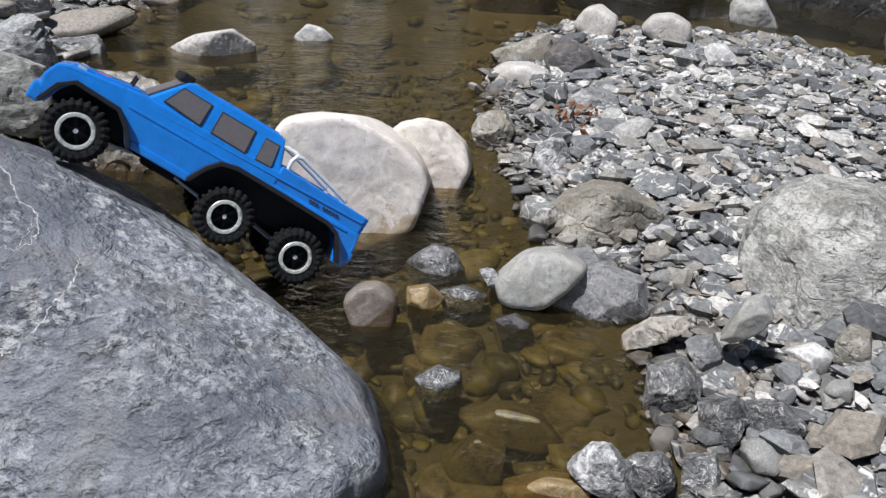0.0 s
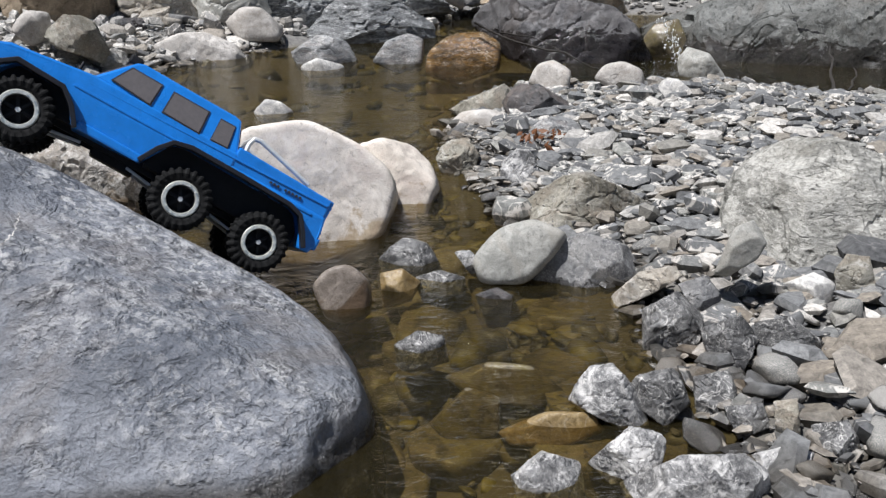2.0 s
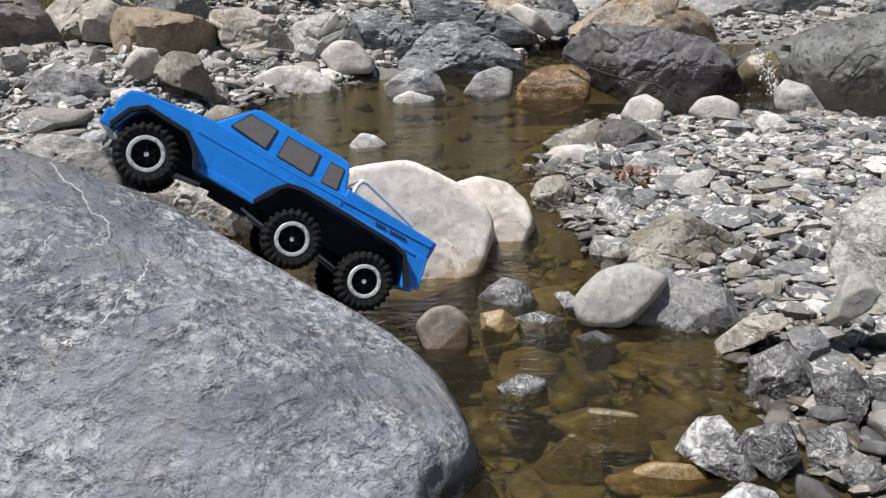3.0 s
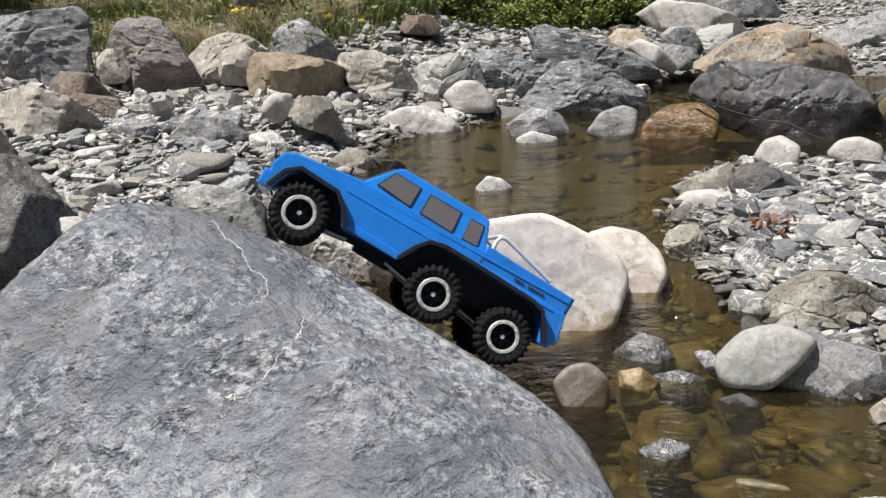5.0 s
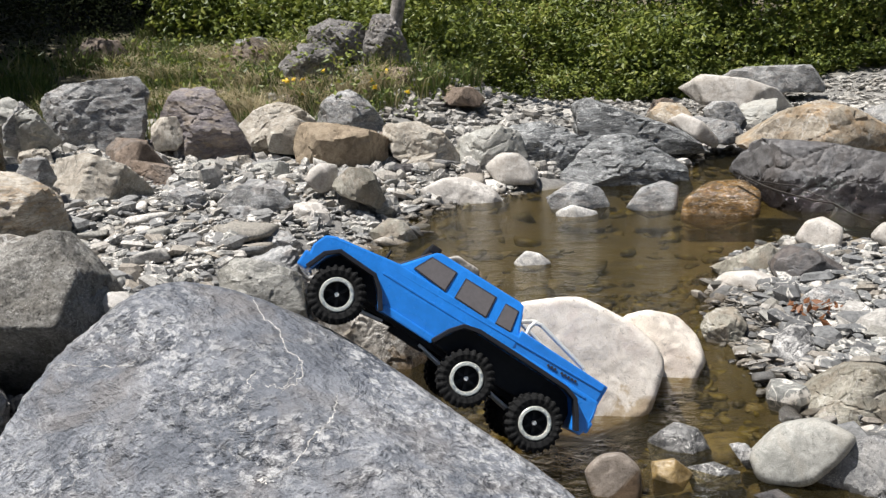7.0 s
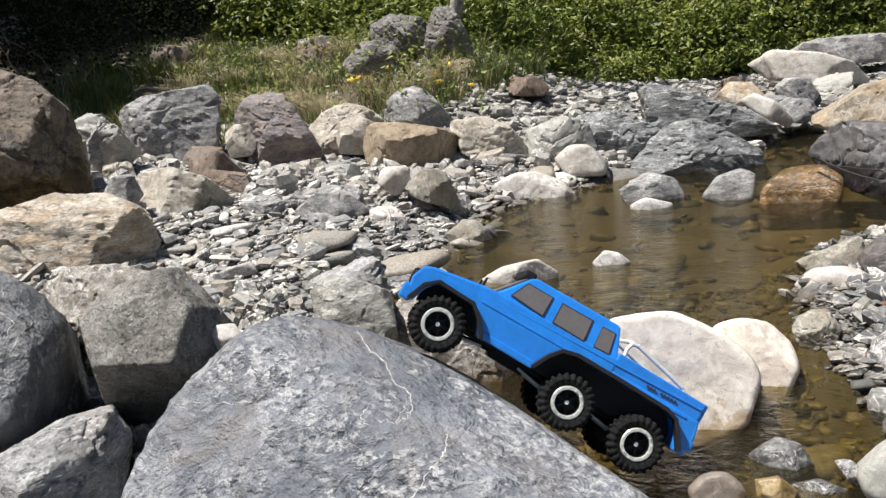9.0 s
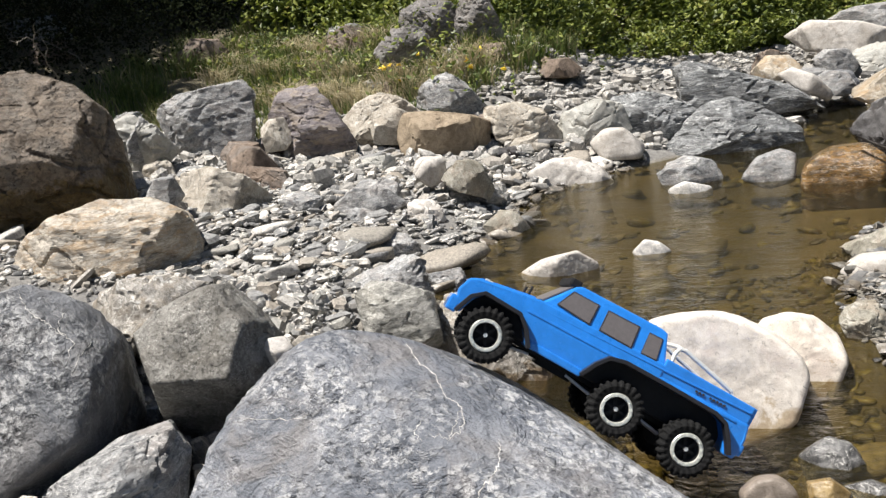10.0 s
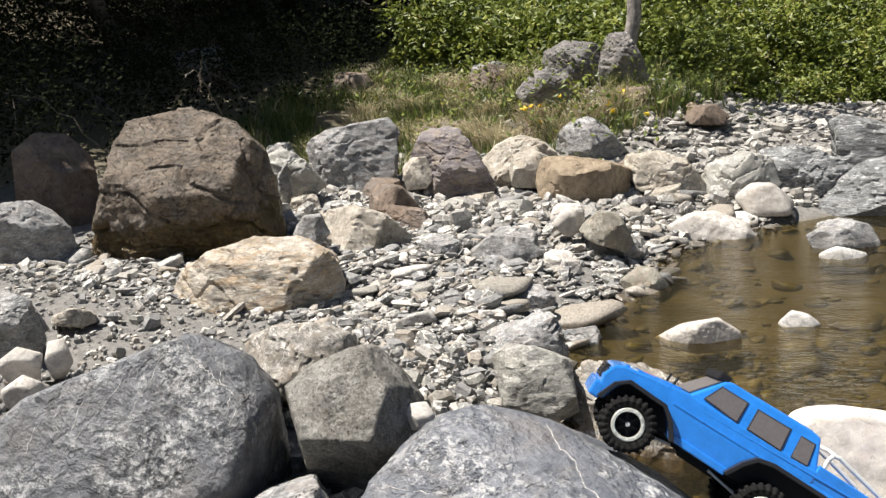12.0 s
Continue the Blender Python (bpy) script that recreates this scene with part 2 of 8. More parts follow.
    bump(n, l, p, math_node(n, l, "ADD", h, math_node(n, l, "MULTIPLY", tiny, 0.05)), 1.0, 0.02)
    return m


SMOOTH_GREY = schist_material("smooth_grey_schist", (0.106, 0.115, 0.134), (0.2, 0.209, 0.229), (0.17, 0.158, 0.152), (0.45, 0.447, 0.44))
SLATE = schist_material("blue_grey_slate", (0.072, 0.076, 0.085), (0.148, 0.152, 0.162), (0.125, 0.118, 0.114), (0.4, 0.4, 0.39))
PALE = rock_material("pale_limestone", (0.34, 0.313, 0.28), (0.56, 0.527, 0.483), (0.44, 0.4, 0.355), 0.3, 0.4, 0.2, (0.66, 0.63, 0.59), rough=0.72, relief=0.7, chip=0.7, flecks=0.3)
PALE_WET = rock_material("pale_limestone_with_wet_foot", (0.54, 0.485, 0.42), (0.74, 0.68, 0.6), (0.6, 0.525, 0.46), 0.3, 0.1, 0.0, (0.78, 0.75, 0.7), rough=0.72, relief=0.3, foot=0.012, stain=(0.66, 0.58, 0.46))
VEINED = rock_material("veined_stone", (0.12, 0.11, 0.095), (0.36, 0.33, 0.29), (0.24, 0.2, 0.15), 0.2, 1.0, 0.7, (0.68, 0.66, 0.61), 0.6, foot=0.02, chip=1.0, flecks=0.4)
BROWN = rock_material("brown_sandstone", (0.11, 0.082, 0.062), (0.25, 0.19, 0.145), (0.17, 0.145, 0.125), 0.5, 0.0, 0.0, rough=0.8, spots=0.6, chip=0.8)
TAN = rock_material("tan_stone", (0.21, 0.185, 0.15), (0.49, 0.45, 0.38), (0.34, 0.295, 0.235), 0.35, 0.3, 0.3, rough=0.78, chip=1.0, flecks=0.3)
DARK = rock_material("dark_wet_slate", (0.03, 0.029, 0.03), (0.12, 0.115, 0.115), (0.16, 0.135, 0.12), 0.6, 0.2, 0.0, (0.24, 0.23, 0.22), 0.36, strata=0.2, relief=0.7, chip=0.8)
WETBROWN = rock_material("wet_brown_stone", (0.055, 0.046, 0.029), (0.21, 0.172, 0.11), (0.17, 0.142, 0.06), 0.16, 0.2, 0.0, (0.2, 0.17, 0.11), 0.3, relief=0.5)
ORANGEWET = rock_material("wet_orange_stone", (0.025, 0.016, 0.006), (0.25, 0.135, 0.034), (0.1, 0.075, 0.048), 0.16, 0.9, 0.0, (0.5, 0.41, 0.3), 0.16, strata=0.5, chip=0.8, flecks=0.4)
TANBROWN = rock_material("tan_brown_sandstone", (0.17, 0.13, 0.088), (0.35, 0.28, 0.195), (0.27, 0.215, 0.15), 0.5, 0.0, 0.0, rough=0.8, spots=0.2, chip=0.4)
RUST = rock_material("rusty_stone", (0.2, 0.163, 0.12), (0.44, 0.385, 0.3), (0.33, 0.225, 0.12), 0.4, 0.6, 0.3, rough=0.7, chip=0.9)
GREEN = rock_material("greenish_stone", (0.14, 0.13, 0.102), (0.32, 0.3, 0.245), (0.23, 0.19, 0.143), 0.25, 0.3, 0.2, rough=0.7, chip=0.6, flecks=0.3)
MOTTLED = rock_material("mottled_pale_stone", (0.2, 0.195, 0.172), (0.47, 0.455, 0.41), (0.13, 0.127, 0.112), 0.22, 0.6, 0.2, (0.6, 0.58, 0.53), rough=0.72, spots=0.9, relief=1.1, chip=1.2, flecks=0.5, strata=0.3)
PALEGREY = rock_material("smooth_pale_grey_stone", (0.22, 0.217, 0.195), (0.39, 0.38, 0.345), (0.29, 0.275, 0.24), 0.2, 0.0, 0.0, rough=0.65, relief=0.4)
BIGBROWN = rock_material("brown_boulder_stone_with_mossy_foot", (0.08, 0.062, 0.046), (0.215, 0.172, 0.13), (0.15, 0.13, 0.108), 0.3, 0.0, 0.0, rough=0.8, spots=1.4, relief=2.2, chip=1.6, flecks=0.15, foot=0.5, stain=(0.62, 0.52, 0.26))
CREAM = rock_material("cream_layered_stone", (0.25, 0.21, 0.16), (0.56, 0.51, 0.43), (0.4, 0.28, 0.16), 0.3, 0.6, 0.3, (0.66, 0.63, 0.57), rough=0.75, strata=0.6, chip=1.2, flecks=0.6, spots=0.4)
PURPLE = rock_material("purplish_slate", (0.095, 0.083, 0.087), (0.24, 0.21, 0.21), (0.27, 0.22, 0.17), 0.3, 0.2, 0.2, strata=0.5, chip=1.2)
WHITE = rock_material("white_quartz", (0.4, 0.385, 0.355), (0.72, 0.69, 0.64), (0.3, 0.29, 0.28), 0.1, 0.0, 0.2, rough=0.6, relief=0.6)
STREAK = rock_material("streaked_dark_schist", (0.045, 0.048, 0.05), (0.26, 0.268, 0.268), (0.12, 0.12, 0.12), 0.35, 1.0, 0.3, (0.62, 0.62, 0.6), 0.5, strata=0.9, chip=1.0, flecks=0.75)
GREYWHITE = rock_material("grey_and_white_stone", (0.06, 0.06, 0.063), (0.27, 0.265, 0.257), (0.62, 0.6, 0.57), 0.08, 0.9, 0.35, (0.7, 0.68, 0.64), 0.5, chip=0.8, flecks=0.5)
MOUNDGREY = rock_material("dark_weathered_grey_rock", (0.085, 0.08, 0.078), (0.25, 0.236, 0.226), (0.2, 0.178, 0.155), 0.35, 0.2, 0.1, (0.3, 0.29, 0.28), 0.7, strata=0.4, chip=1.2)
BLOCK = rock_material("coarse_block_stone", (0.1, 0.094, 0.083), (0.27, 0.26, 0.235), (0.18, 0.168, 0.148), 0.1, 0.0, 0.0, rough=0.85, spots=0.5, relief=2.4, chip=0.9, flecks=0.5)

OCHRE = rock_material("ochre_river_stone", (0.13, 0.085, 0.03), (0.36, 0.27, 0.14), (0.24, 0.16, 0.06), 0.14, 0.3, 0.0, (0.5, 0.45, 0.36), 0.3, relief=0.5)
BROWNROUND = rock_material("smooth_brown_stone", (0.14, 0.115, 0.092), (0.26, 0.22, 0.182), (0.2, 0.168, 0.14), 0.2, 0.0, 0.0, rough=0.5, relief=0.4, foot=0.0)
SLAB = rock_material("dark_slab_with_wet_foot", (0.048, 0.046, 0.049), (0.145, 0.14, 0.138), (0.1, 0.09, 0.085), 0.45, 0.2, 0.0, (0.3, 0.29, 0.28), 0.45, relief=0.7, spots=0.5, foot=0.15, chip=0.6, stain=(0.2, 0.18, 0.17), foot_rough=0.13)
FARGREY = rock_material("cracked_grey_green_rock", (0.055, 0.057, 0.053), (0.16, 0.162, 0.15), (0.12, 0.112, 0.098), 0.6, 0.3, 0.1, (0.36, 0.36, 0.34), 0.55, relief=0.9, spots=0.5, foot=0.1, chip=1.0, flecks=0.2, stain=(0.22, 0.2, 0.18), foot_rough=0.2)
SPECKLED = rock_material("speckled_grey_rock", (0.1, 0.1, 0.104), (0.21, 0.209, 0.204), (0.3, 0.29, 0.275), 0.12, 0.3, 0.0, (0.55, 0.53, 0.5), 0.65, spots=0.8, chip=0.5, flecks=0.6)
WETGREY = rock_material("wet_veined_slate", (0.02, 0.02, 0.022), (0.12, 0.118, 0.115), (0.2, 0.196, 0.188), 0.09, 0.95, 0.3, (0.62, 0.6, 0.56), 0.35, chip=0.8, flecks=0.4)

def pebble_material(name, island, wet=0.0, warm=1.0, dusty=0.0):
    """Mixed river stones: a colour by chance for each stone, with fine grain and pale veins."""
    m, n, l, p = nodes_of(name)
    vec, rnd = scattered_vec(n, l, island)
    k = (1.0 - 0.55 * wet) * warm
    base = ramp(n, l, rnd, [(0.0, (0.07 * k, 0.072 * k, 0.076 * k)), (0.22, (0.15 * k, 0.155 * k, 0.16 * k)), (0.42, (0.12 * k, 0.125 * k, 0.13 * k)), (0.62, (0.19 * k, 0.194 * k, 0.185 * k)), (0.76, (0.185 * k, 0.163 * k, 0.135 * k)), (0.88, (0.29 * k, 0.285 * k, 0.275 * k)), (1.0, (0.5 * k, 0.485 * k, 0.46 * k))])
    if dusty:
        base = mix(n, l, dusty, base, (0.29, 0.281, 0.266))
    g = noise_tex(n, l, vec, 90, 7, 0.75, 0.5)
    col = mix(n, l, 0.75, base, ramp(n, l, g, [(0.32, 0.12), (0.66, 0.86)]), "OVERLAY")
    v = ramp(n, l, noise_tex(n, l, vec, 17, 2, 0.4, 0.3), [(0.478, 0.0), (0.492, 1.0), (0.508, 1.0), (0.522, 0.0)])
    lined = ramp(n, l, rnd, [(0.0, 0.0), (0.03, 0.65), (0.1, 0.65), (0.13, 0.0), (0.5, 0.0), (0.52, 0.6), (0.57, 0.6), (0.6, 0.0)])
    col = mix(n, l, math_node(n, l, "MULTIPLY", v, lined), col, (0.66 * k, 0.64 * k, 0.6 * k))
    some = ramp(n, l, rnd, [(0.3, 0.0), (0.34, 0.85), (0.6, 0.85), (0.64, 0.0)])
    patch = math_node(n, l, "MULTIPLY", ramp(n, l, noise_tex(n, l, vec, 24, 6, 0.7, 1.2), [(0.53, 0.0), (0.57, 1.0)]), some)
    col = mix(n, l, patch, col, (0.55 * k, 0.53 * k, 0.5 * k))
    geo = n.new("ShaderNodeNewGeometry")
    sep = n.new("ShaderNodeSeparateXYZ")
    l.new(geo.outputs["Position"], sep.inputs[0])
    lift = math_node(n, l, "SUBTRACT", sep.outputs[2], math_node(n, l, "MULTIPLY", noise_tex(n, l, geo.outputs["Position"], 14, 3), 0.06))
    damp = ramp(n, l, math_node(n, l, "ADD", lift, 0.5), [(0.485, 1.0), (0.515, 0.0)])
    col = mix(n, l, damp, col, mix(n, l, 1.0, col, (0.42, 0.39, 0.35), "MULTIPLY"))
    if warm == 1:
        col = mix(n, l, 1.0, col, (1.06, 1.03, 0.98), "MULTIPLY")
    if warm > 1:
        col = mix(n, l, 1.0, col, (1.0, 0.97, 0.92), "MULTIPLY")
    l.new(col, p.inputs["Base Color"])
    l.new(ramp(n, l, damp, [(0.0, 0.72), (1.0, 0.3)]), p.inputs["Roughness"])
    bump(n, l, p, g, 0.5, 0.004)
    return m


PEBBLE = pebble_material("river_pebble", False)
GRAVEL = pebble_material("river_gravel", True)
BANKGRAVEL = pebble_material("pale_bank_gravel", True, 0.0, 1.22, 0.16)
DUSTY = pebble_material("dusty_bank_gravel", True, 0.0, 1.25, 0.6)


def bed_material():
    m, n, l, p = nodes_of("stream_bed")
    vec, rnd = scattered_vec(n, l, True)
    base = ramp(n, l, rnd, [(0.0, (0.034, 0.029, 0.018)), (0.35, (0.085, 0.072, 0.039)), (0.6, (0.06, 0.053, 0.036)), (0.85, (0.14, 0.113, 0.06)), (1.0, (0.25, 0.215, 0.145))])
    g = noise_tex(n, l, vec, 45, 6, 0.7, 0.4)
    col = mix(n, l, 0.7, base, ramp(n, l, g, [(0.32, 0.15), (0.66, 0.8)]), "OVERLAY")
    moss = ramp(n, l, noise_tex(n, l, vec, 9, 5, 0.6), [(0.5, 0.0), (0.62, 0.75)])
    col = mix(n, l, moss, col, (0.2, 0.165, 0.02))
    l.new(col, p.inputs["Base Color"])
    p.inputs["Roughness"].default_value = 0.5
    bump(n, l, p, g, 0.4, 0.005)
    return m


BED = bed_material()


def ground_material():
    """Wet brown silt below the water line, grey grit on the bars, soil and leaf litter up the bank."""
    m, n, l, p = nodes_of("ground")
    co = n.new("ShaderNodeTexCoord")
    vec = co.outputs["Object"]
    sep = n.new("ShaderNodeSeparateXYZ")
    l.new(vec, sep.inputs[0])
    g = noise_tex(n, l, vec, 30, 9, 0.75, 0.3)
    b = noise_tex(n, l, vec, 2.5, 6, 0.6, 0.5)
    silt = ramp(n, l, b, [(0.35, (0.075, 0.061, 0.034)), (0.65, (0.16, 0.132, 0.075))])
    grit = ramp(n, l, g, [(0.32, (0.09, 0.086, 0.08)), (0.68, (0.25, 0.239, 0.22))])
    soil = ramp(n, l, g, [(0.32, (0.05, 0.04, 0.025)), (0.68, (0.2, 0.17, 0.1))])
    zz = math_node(n, l, "ADD", sep.outputs[2], math_node(n, l, "MULTIPLY", b, 0.03))
    f1 = n.new("ShaderNodeMapRange")
    f1.inputs[1].default_value, f1.inputs[2].default_value = 0.0, 0.03
    l.new(zz, f1.inputs[0])
    f2 = n.new("ShaderNodeMapRange")
    f2.inputs[1].default_value, f2.inputs[2].default_value = 0.62, 0.85
    l.new(math_node(n, l, "ADD", sep.outputs[2], math_node(n, l, "MULTIPLY", b, 0.3)), f2.inputs[0])
    col = mix(n, l, f2.outputs[0], mix(n, l, f1.outputs[0], silt, grit), soil)
    l.new(col, p.inputs["Base Color"])
    p.inputs["Roughness"].default_value = 0.85
    bump(n, l, p, g, 0.8, 0.02)
    return m


GROUND = ground_material()


def water_material():
    m, n, l, p = nodes_of("stream_water")
    n.remove(p)
    co = n.new("ShaderNodeTexCoord")
    mp = n.new("ShaderNodeMapping")
    mp.inputs["Scale"].default_value = (1.0, 1.7, 1.0)
    mp.inputs["Rotation"].default_value = (0, 0, 0.35)
    l.new(co.outputs["Object"], mp.inputs[0])
    a = noise_tex(n, l, mp.outputs[0], 5.5, 3, 0.5, 0.6)
    b = noise_tex(n, l, mp.outputs[0], 26, 4, 0.55, 0.6)
    c = noise_tex(n, l, mp.outputs[0], 75, 3, 0.5, 1.0)
    h = math_node(n, l, "ADD", math_node(n, l, "ADD", a, math_node(n, l, "MULTIPLY", b, 0.6)), math_node(n, l, "MULTIPLY", c, 0.16))
    bp = n.new("ShaderNodeBump")
    bp.inputs["Strength"].default_value, bp.inputs["Distance"].default_value = 0.8, 0.02
    l.new(h, bp.inputs["Height"])
    fr = n.new("ShaderNodeFresnel")
    fr.inputs[0].default_value = 1.33
    tr, gl, ms = n.new("ShaderNodeBsdfTransparent"), n.new("ShaderNodeBsdfGlossy"), n.new("ShaderNodeMixShader")
    tr.inputs[0].default_value = (0.62, 0.56, 0.385, 1)
    silt, murk = n.new("ShaderNodeBsdfDiffuse"), n.new("ShaderNodeMixShader")
    silt.inputs[0].default_value = (0.15, 0.125, 0.055, 1)
    murk.inputs[0].default_value = 0.055
    l.new(tr.outputs[0], murk.inputs[1])
    l.new(silt.outputs[0], murk.inputs[2])
    gl.inputs["Roughness"].default_value = 0.035
    l.new(bp.outputs[0], fr.inputs["Normal"])
    l.new(bp.outputs[0], gl.inputs["Normal"])
    l.new(fr.outputs[0], ms.inputs[0])
    l.new(murk.outputs[0], ms.inputs[1])
    l.new(gl.outputs[0], ms.inputs[2])
    l.new(ms.outputs[0], n["Material Output"].inputs[0])
    return m


WATER = water_material()


def leaf_material(name, stops, rough=0.5, spec=0.4):
    m, n, l, p = nodes_of(name)
    geo = n.new("ShaderNodeNewGeometry")
    patch = ramp(n, l, noise_tex(n, l, geo.outputs["Position"], 2.2, 4, 0.6, 0.4), [(0.36, 0.0), (0.64, 1.0)])
    shade = math_node(n, l, "ADD", math_node(n, l, "MULTIPLY", geo.outputs["Random Per Island"], 0.6), math_node(n, l, "MULTIPLY", patch, 0.4))
    col = ramp(n, l, shade, stops)
    l.new(col, p.inputs["Base Color"])
    p.inputs["Roughness"].default_value = rough
    p.inputs["Specular IOR Level"].default_value = spec
    tl, ms = n.new("ShaderNodeBsdfTranslucent"), n.new("ShaderNodeMixShader")
    l.new(col, tl.inputs[0])
    ms.inputs[0].default_value = 0.3
    l.new(p.outputs[0], ms.inputs[1])
    l.new(tl.outputs[0], ms.inputs[2])
    l.new(ms.outputs[0], n["Material Output"].inputs[0])
    return m


LEAF = leaf_material("bramble_leaf", [(0.0, (0.025, 0.042, 0.008)), (0.3, (0.075, 0.105, 0.016)), (0.6, (0.165, 0.2, 0.032)), (0.85, (0.27, 0.29, 0.06)), (1.0, (0.28, 0.21, 0.09))])
# Leaf colour made near-black: the wood's deep shade is put into it.
SHADED_LEAF = leaf_material("shade_dark_leaf", [(0.0, (0.009, 0.012, 0.006)), (0.6, (0.018, 0.024, 0.011)), (1.0, (0.042, 0.044, 0.022))], 0.9, 0.05)
GRASS = leaf_material("grass_blade", [(0.0, (0.035, 0.065, 0.014)), (0.4, (0.09, 0.135, 0.03)), (0.66, (0.17, 0.185, 0.06)), (0.84, (0.32, 0.28, 0.145)), (1.0, (0.5, 0.43, 0.28))])
STRAW = leaf_material("dry_straw", [(0.0, (0.3, 0.25, 0.14)), (1.0, (0.62, 0.55, 0.38))])
DEADLEAF = leaf_material("dead_leaf", [(0.0, (0.13, 0.05, 0.02)), (1.0, (0.28, 0.13, 0.06))])
FLOWER = leaf_material("yellow_petal", [(0.0, (0.75, 0.5, 0.02)), (1.0, (0.85, 0.65, 0.05))])


def bark_material(name, dark, light):
    m, n, l, p = nodes_of(name)
    vec, _ = scattered_vec(n, l)
    g = noise_tex(n, l, vec, 14, 8, 0.7, 0.5)
    l.new(ramp(n, l, g, [(0.36, dark), (0.62, light)]), p.inputs["Base Color"])
    p.inputs["Roughness"].default_value = 0.9
    bump(n, l, p, g, 0.9, 0.02)
    return m


BARK = bark_material("bark", (0.03, 0.024, 0.018), (0.14, 0.115, 0.09))
PALEBARK = bark_material("pale_bark", (0.07, 0.062, 0.055), (0.36, 0.33, 0.3))


def plain(name, col, rough=0.5, metal=0.0, vary=0.12, scale=60.0, coat=0.0, relief=0.0, spec=0.5):
    m, n, l, p = nodes_of(name)
    co = n.new("ShaderNodeTexCoord")
    g = noise_tex(n, l, co.outputs["Object"], scale, 6, 0.65)
    lo, hi = [tuple(min(1, c * (1 + s * vary)) for c in col) for s in (-1, 1)]
    l.new(ramp(n, l, g, [(0.3, lo), (0.7, hi)]), p.inputs["Base Color"])
    l.new(ramp(n, l, noise_tex(n, l, co.outputs["Object"], scale * 0.4, 5), [(0.3, max(0.02, rough - 0.07)), (0.7, min(1, rough + 0.07))]), p.inputs["Roughness"])
    p.inputs["Specular IOR Level"].default_value = spec
    p.inputs["Metallic"].default_value, p.inputs["Coat Weight"].default_value = metal, coat
    if relief:
        bump(n, l, p, g, relief, 0.001)
    return m


BLUE = plain("blue_paint", (0.02, 0.195, 0.64), 0.3, 0.0, 0.14, 40, 0.5)
RUBBER = plain("black_rubber", (0.009, 0.009, 0.009), 0.8, 0, 0.4, 120, 0, 0.3, 0.15)
BLACK = plain("black_plastic", (0.008, 0.008, 0.009), 0.6, 0, 0.3, 80, 0, 0, 0.25)
FLARE = plain("dark_grey_plastic", (0.017, 0.0165, 0.019), 0.32, 0, 0.2, 90, 0, 0.2)
PANE = plain("grey_window_film", (0.115, 0.105, 0.105), 0.45, 0, 0.12, 140)
SEAL = plain("window_outline", (0.03, 0.03, 0.035), 0.5)
CHROME = plain("bare_metal", (0.72, 0.72, 0.7), 0.36, 0.35, 0.1, 200)
RIM = plain("pale_bead_ring", (0.78, 0.78, 0.7), 0.35, 0.6, 0.2, 200)
RED = plain("red_lens", (0.5, 0.03, 0.02), 0.3)
ORANGE = plain("orange_decal", (0.75, 0.12, 0.03), 0.5)
LAMP = plain("dark_lens", (0.03, 0.035, 0.05), 0.15)
FOAM = plain("white_water", (0.8, 0.8, 0.78), 0.25, 0, 0.05, 60)
DEADWOOD = plain("pale_dead_wood", (0.16, 0.14, 0.115), 0.85, 0, 0.4, 40, 0, 0.6)
TWIG = plain("dead_wood", (0.022, 0.018, 0.014), 0.85, 0, 0.4, 40, 0, 0.6)


# ---- helpers for building ----
def mesh_of(name, verts, faces, mat, smooth=True):
    me = bpy.data.meshes.new(name)
    me.from_pydata([tuple(v) for v in verts], [], faces)
    me.materials.append(mat)
    if smooth:
        me.polygons.foreach_set("use_smooth", [True] * len(me.polygons))
    me.update()
    return me


def fast_mesh(name, verts, tris, mat, smooth=False):
    """A mesh of triangles from arrays."""
    me = bpy.data.meshes.new(name)
    verts, tris = np.asarray(verts, np.float32), np.asarray(tris, np.int32)
    me.vertices.add(len(verts))
    me.vertices.foreach_set("co", verts.ravel())
    me.loops.add(tris.size)
    me.loops.foreach_set("vertex_index", tris.ravel())
    me.polygons.add(len(tris))
    me.polygons.foreach_set("loop_start", np.arange(0, tris.size, 3, dtype=np.int32))
    me.polygons.foreach_set("use_smooth", np.full(len(tris), smooth))
    me.materials.append(mat)
    me.update(calc_edges=True)
    me.validate()
    return me


def part(name, bm, material, parent, label="", smooth=False):
    me = bpy.data.meshes.new(name)
    bm.to_mesh(me)
    bm.free()
    me.materials.append(material)
    if smooth:
        me.polygons.foreach_set("use_smooth", [True] * len(me.polygons))
    ob = new(name, me)
    ob.parent = parent
    if label:
        ob["label"] = label
    return ob


def empty(name, m):
    ob = new(name)
    ob.empty_display_size = 0.05
    ob.matrix_world = m
    return ob


SPHERES = {}


def sphere(level):
    if level not in SPHERES:
        bm = bmesh.new()
        bmesh.ops.create_icosphere(bm, subdivisions=level, radius=1)
        SPHERES[level] = (np.array([v.co[:] for v in bm.verts]), [tuple(v.index for v in f.verts) for f in bm.faces])
        bm.free()
    return SPHERES[level]


def way(az, el):
    a, e = radians(az), radians(el)
    return np.array([math.cos(a) * math.cos(e), math.sin(a) * math.cos(e), math.sin(e)])


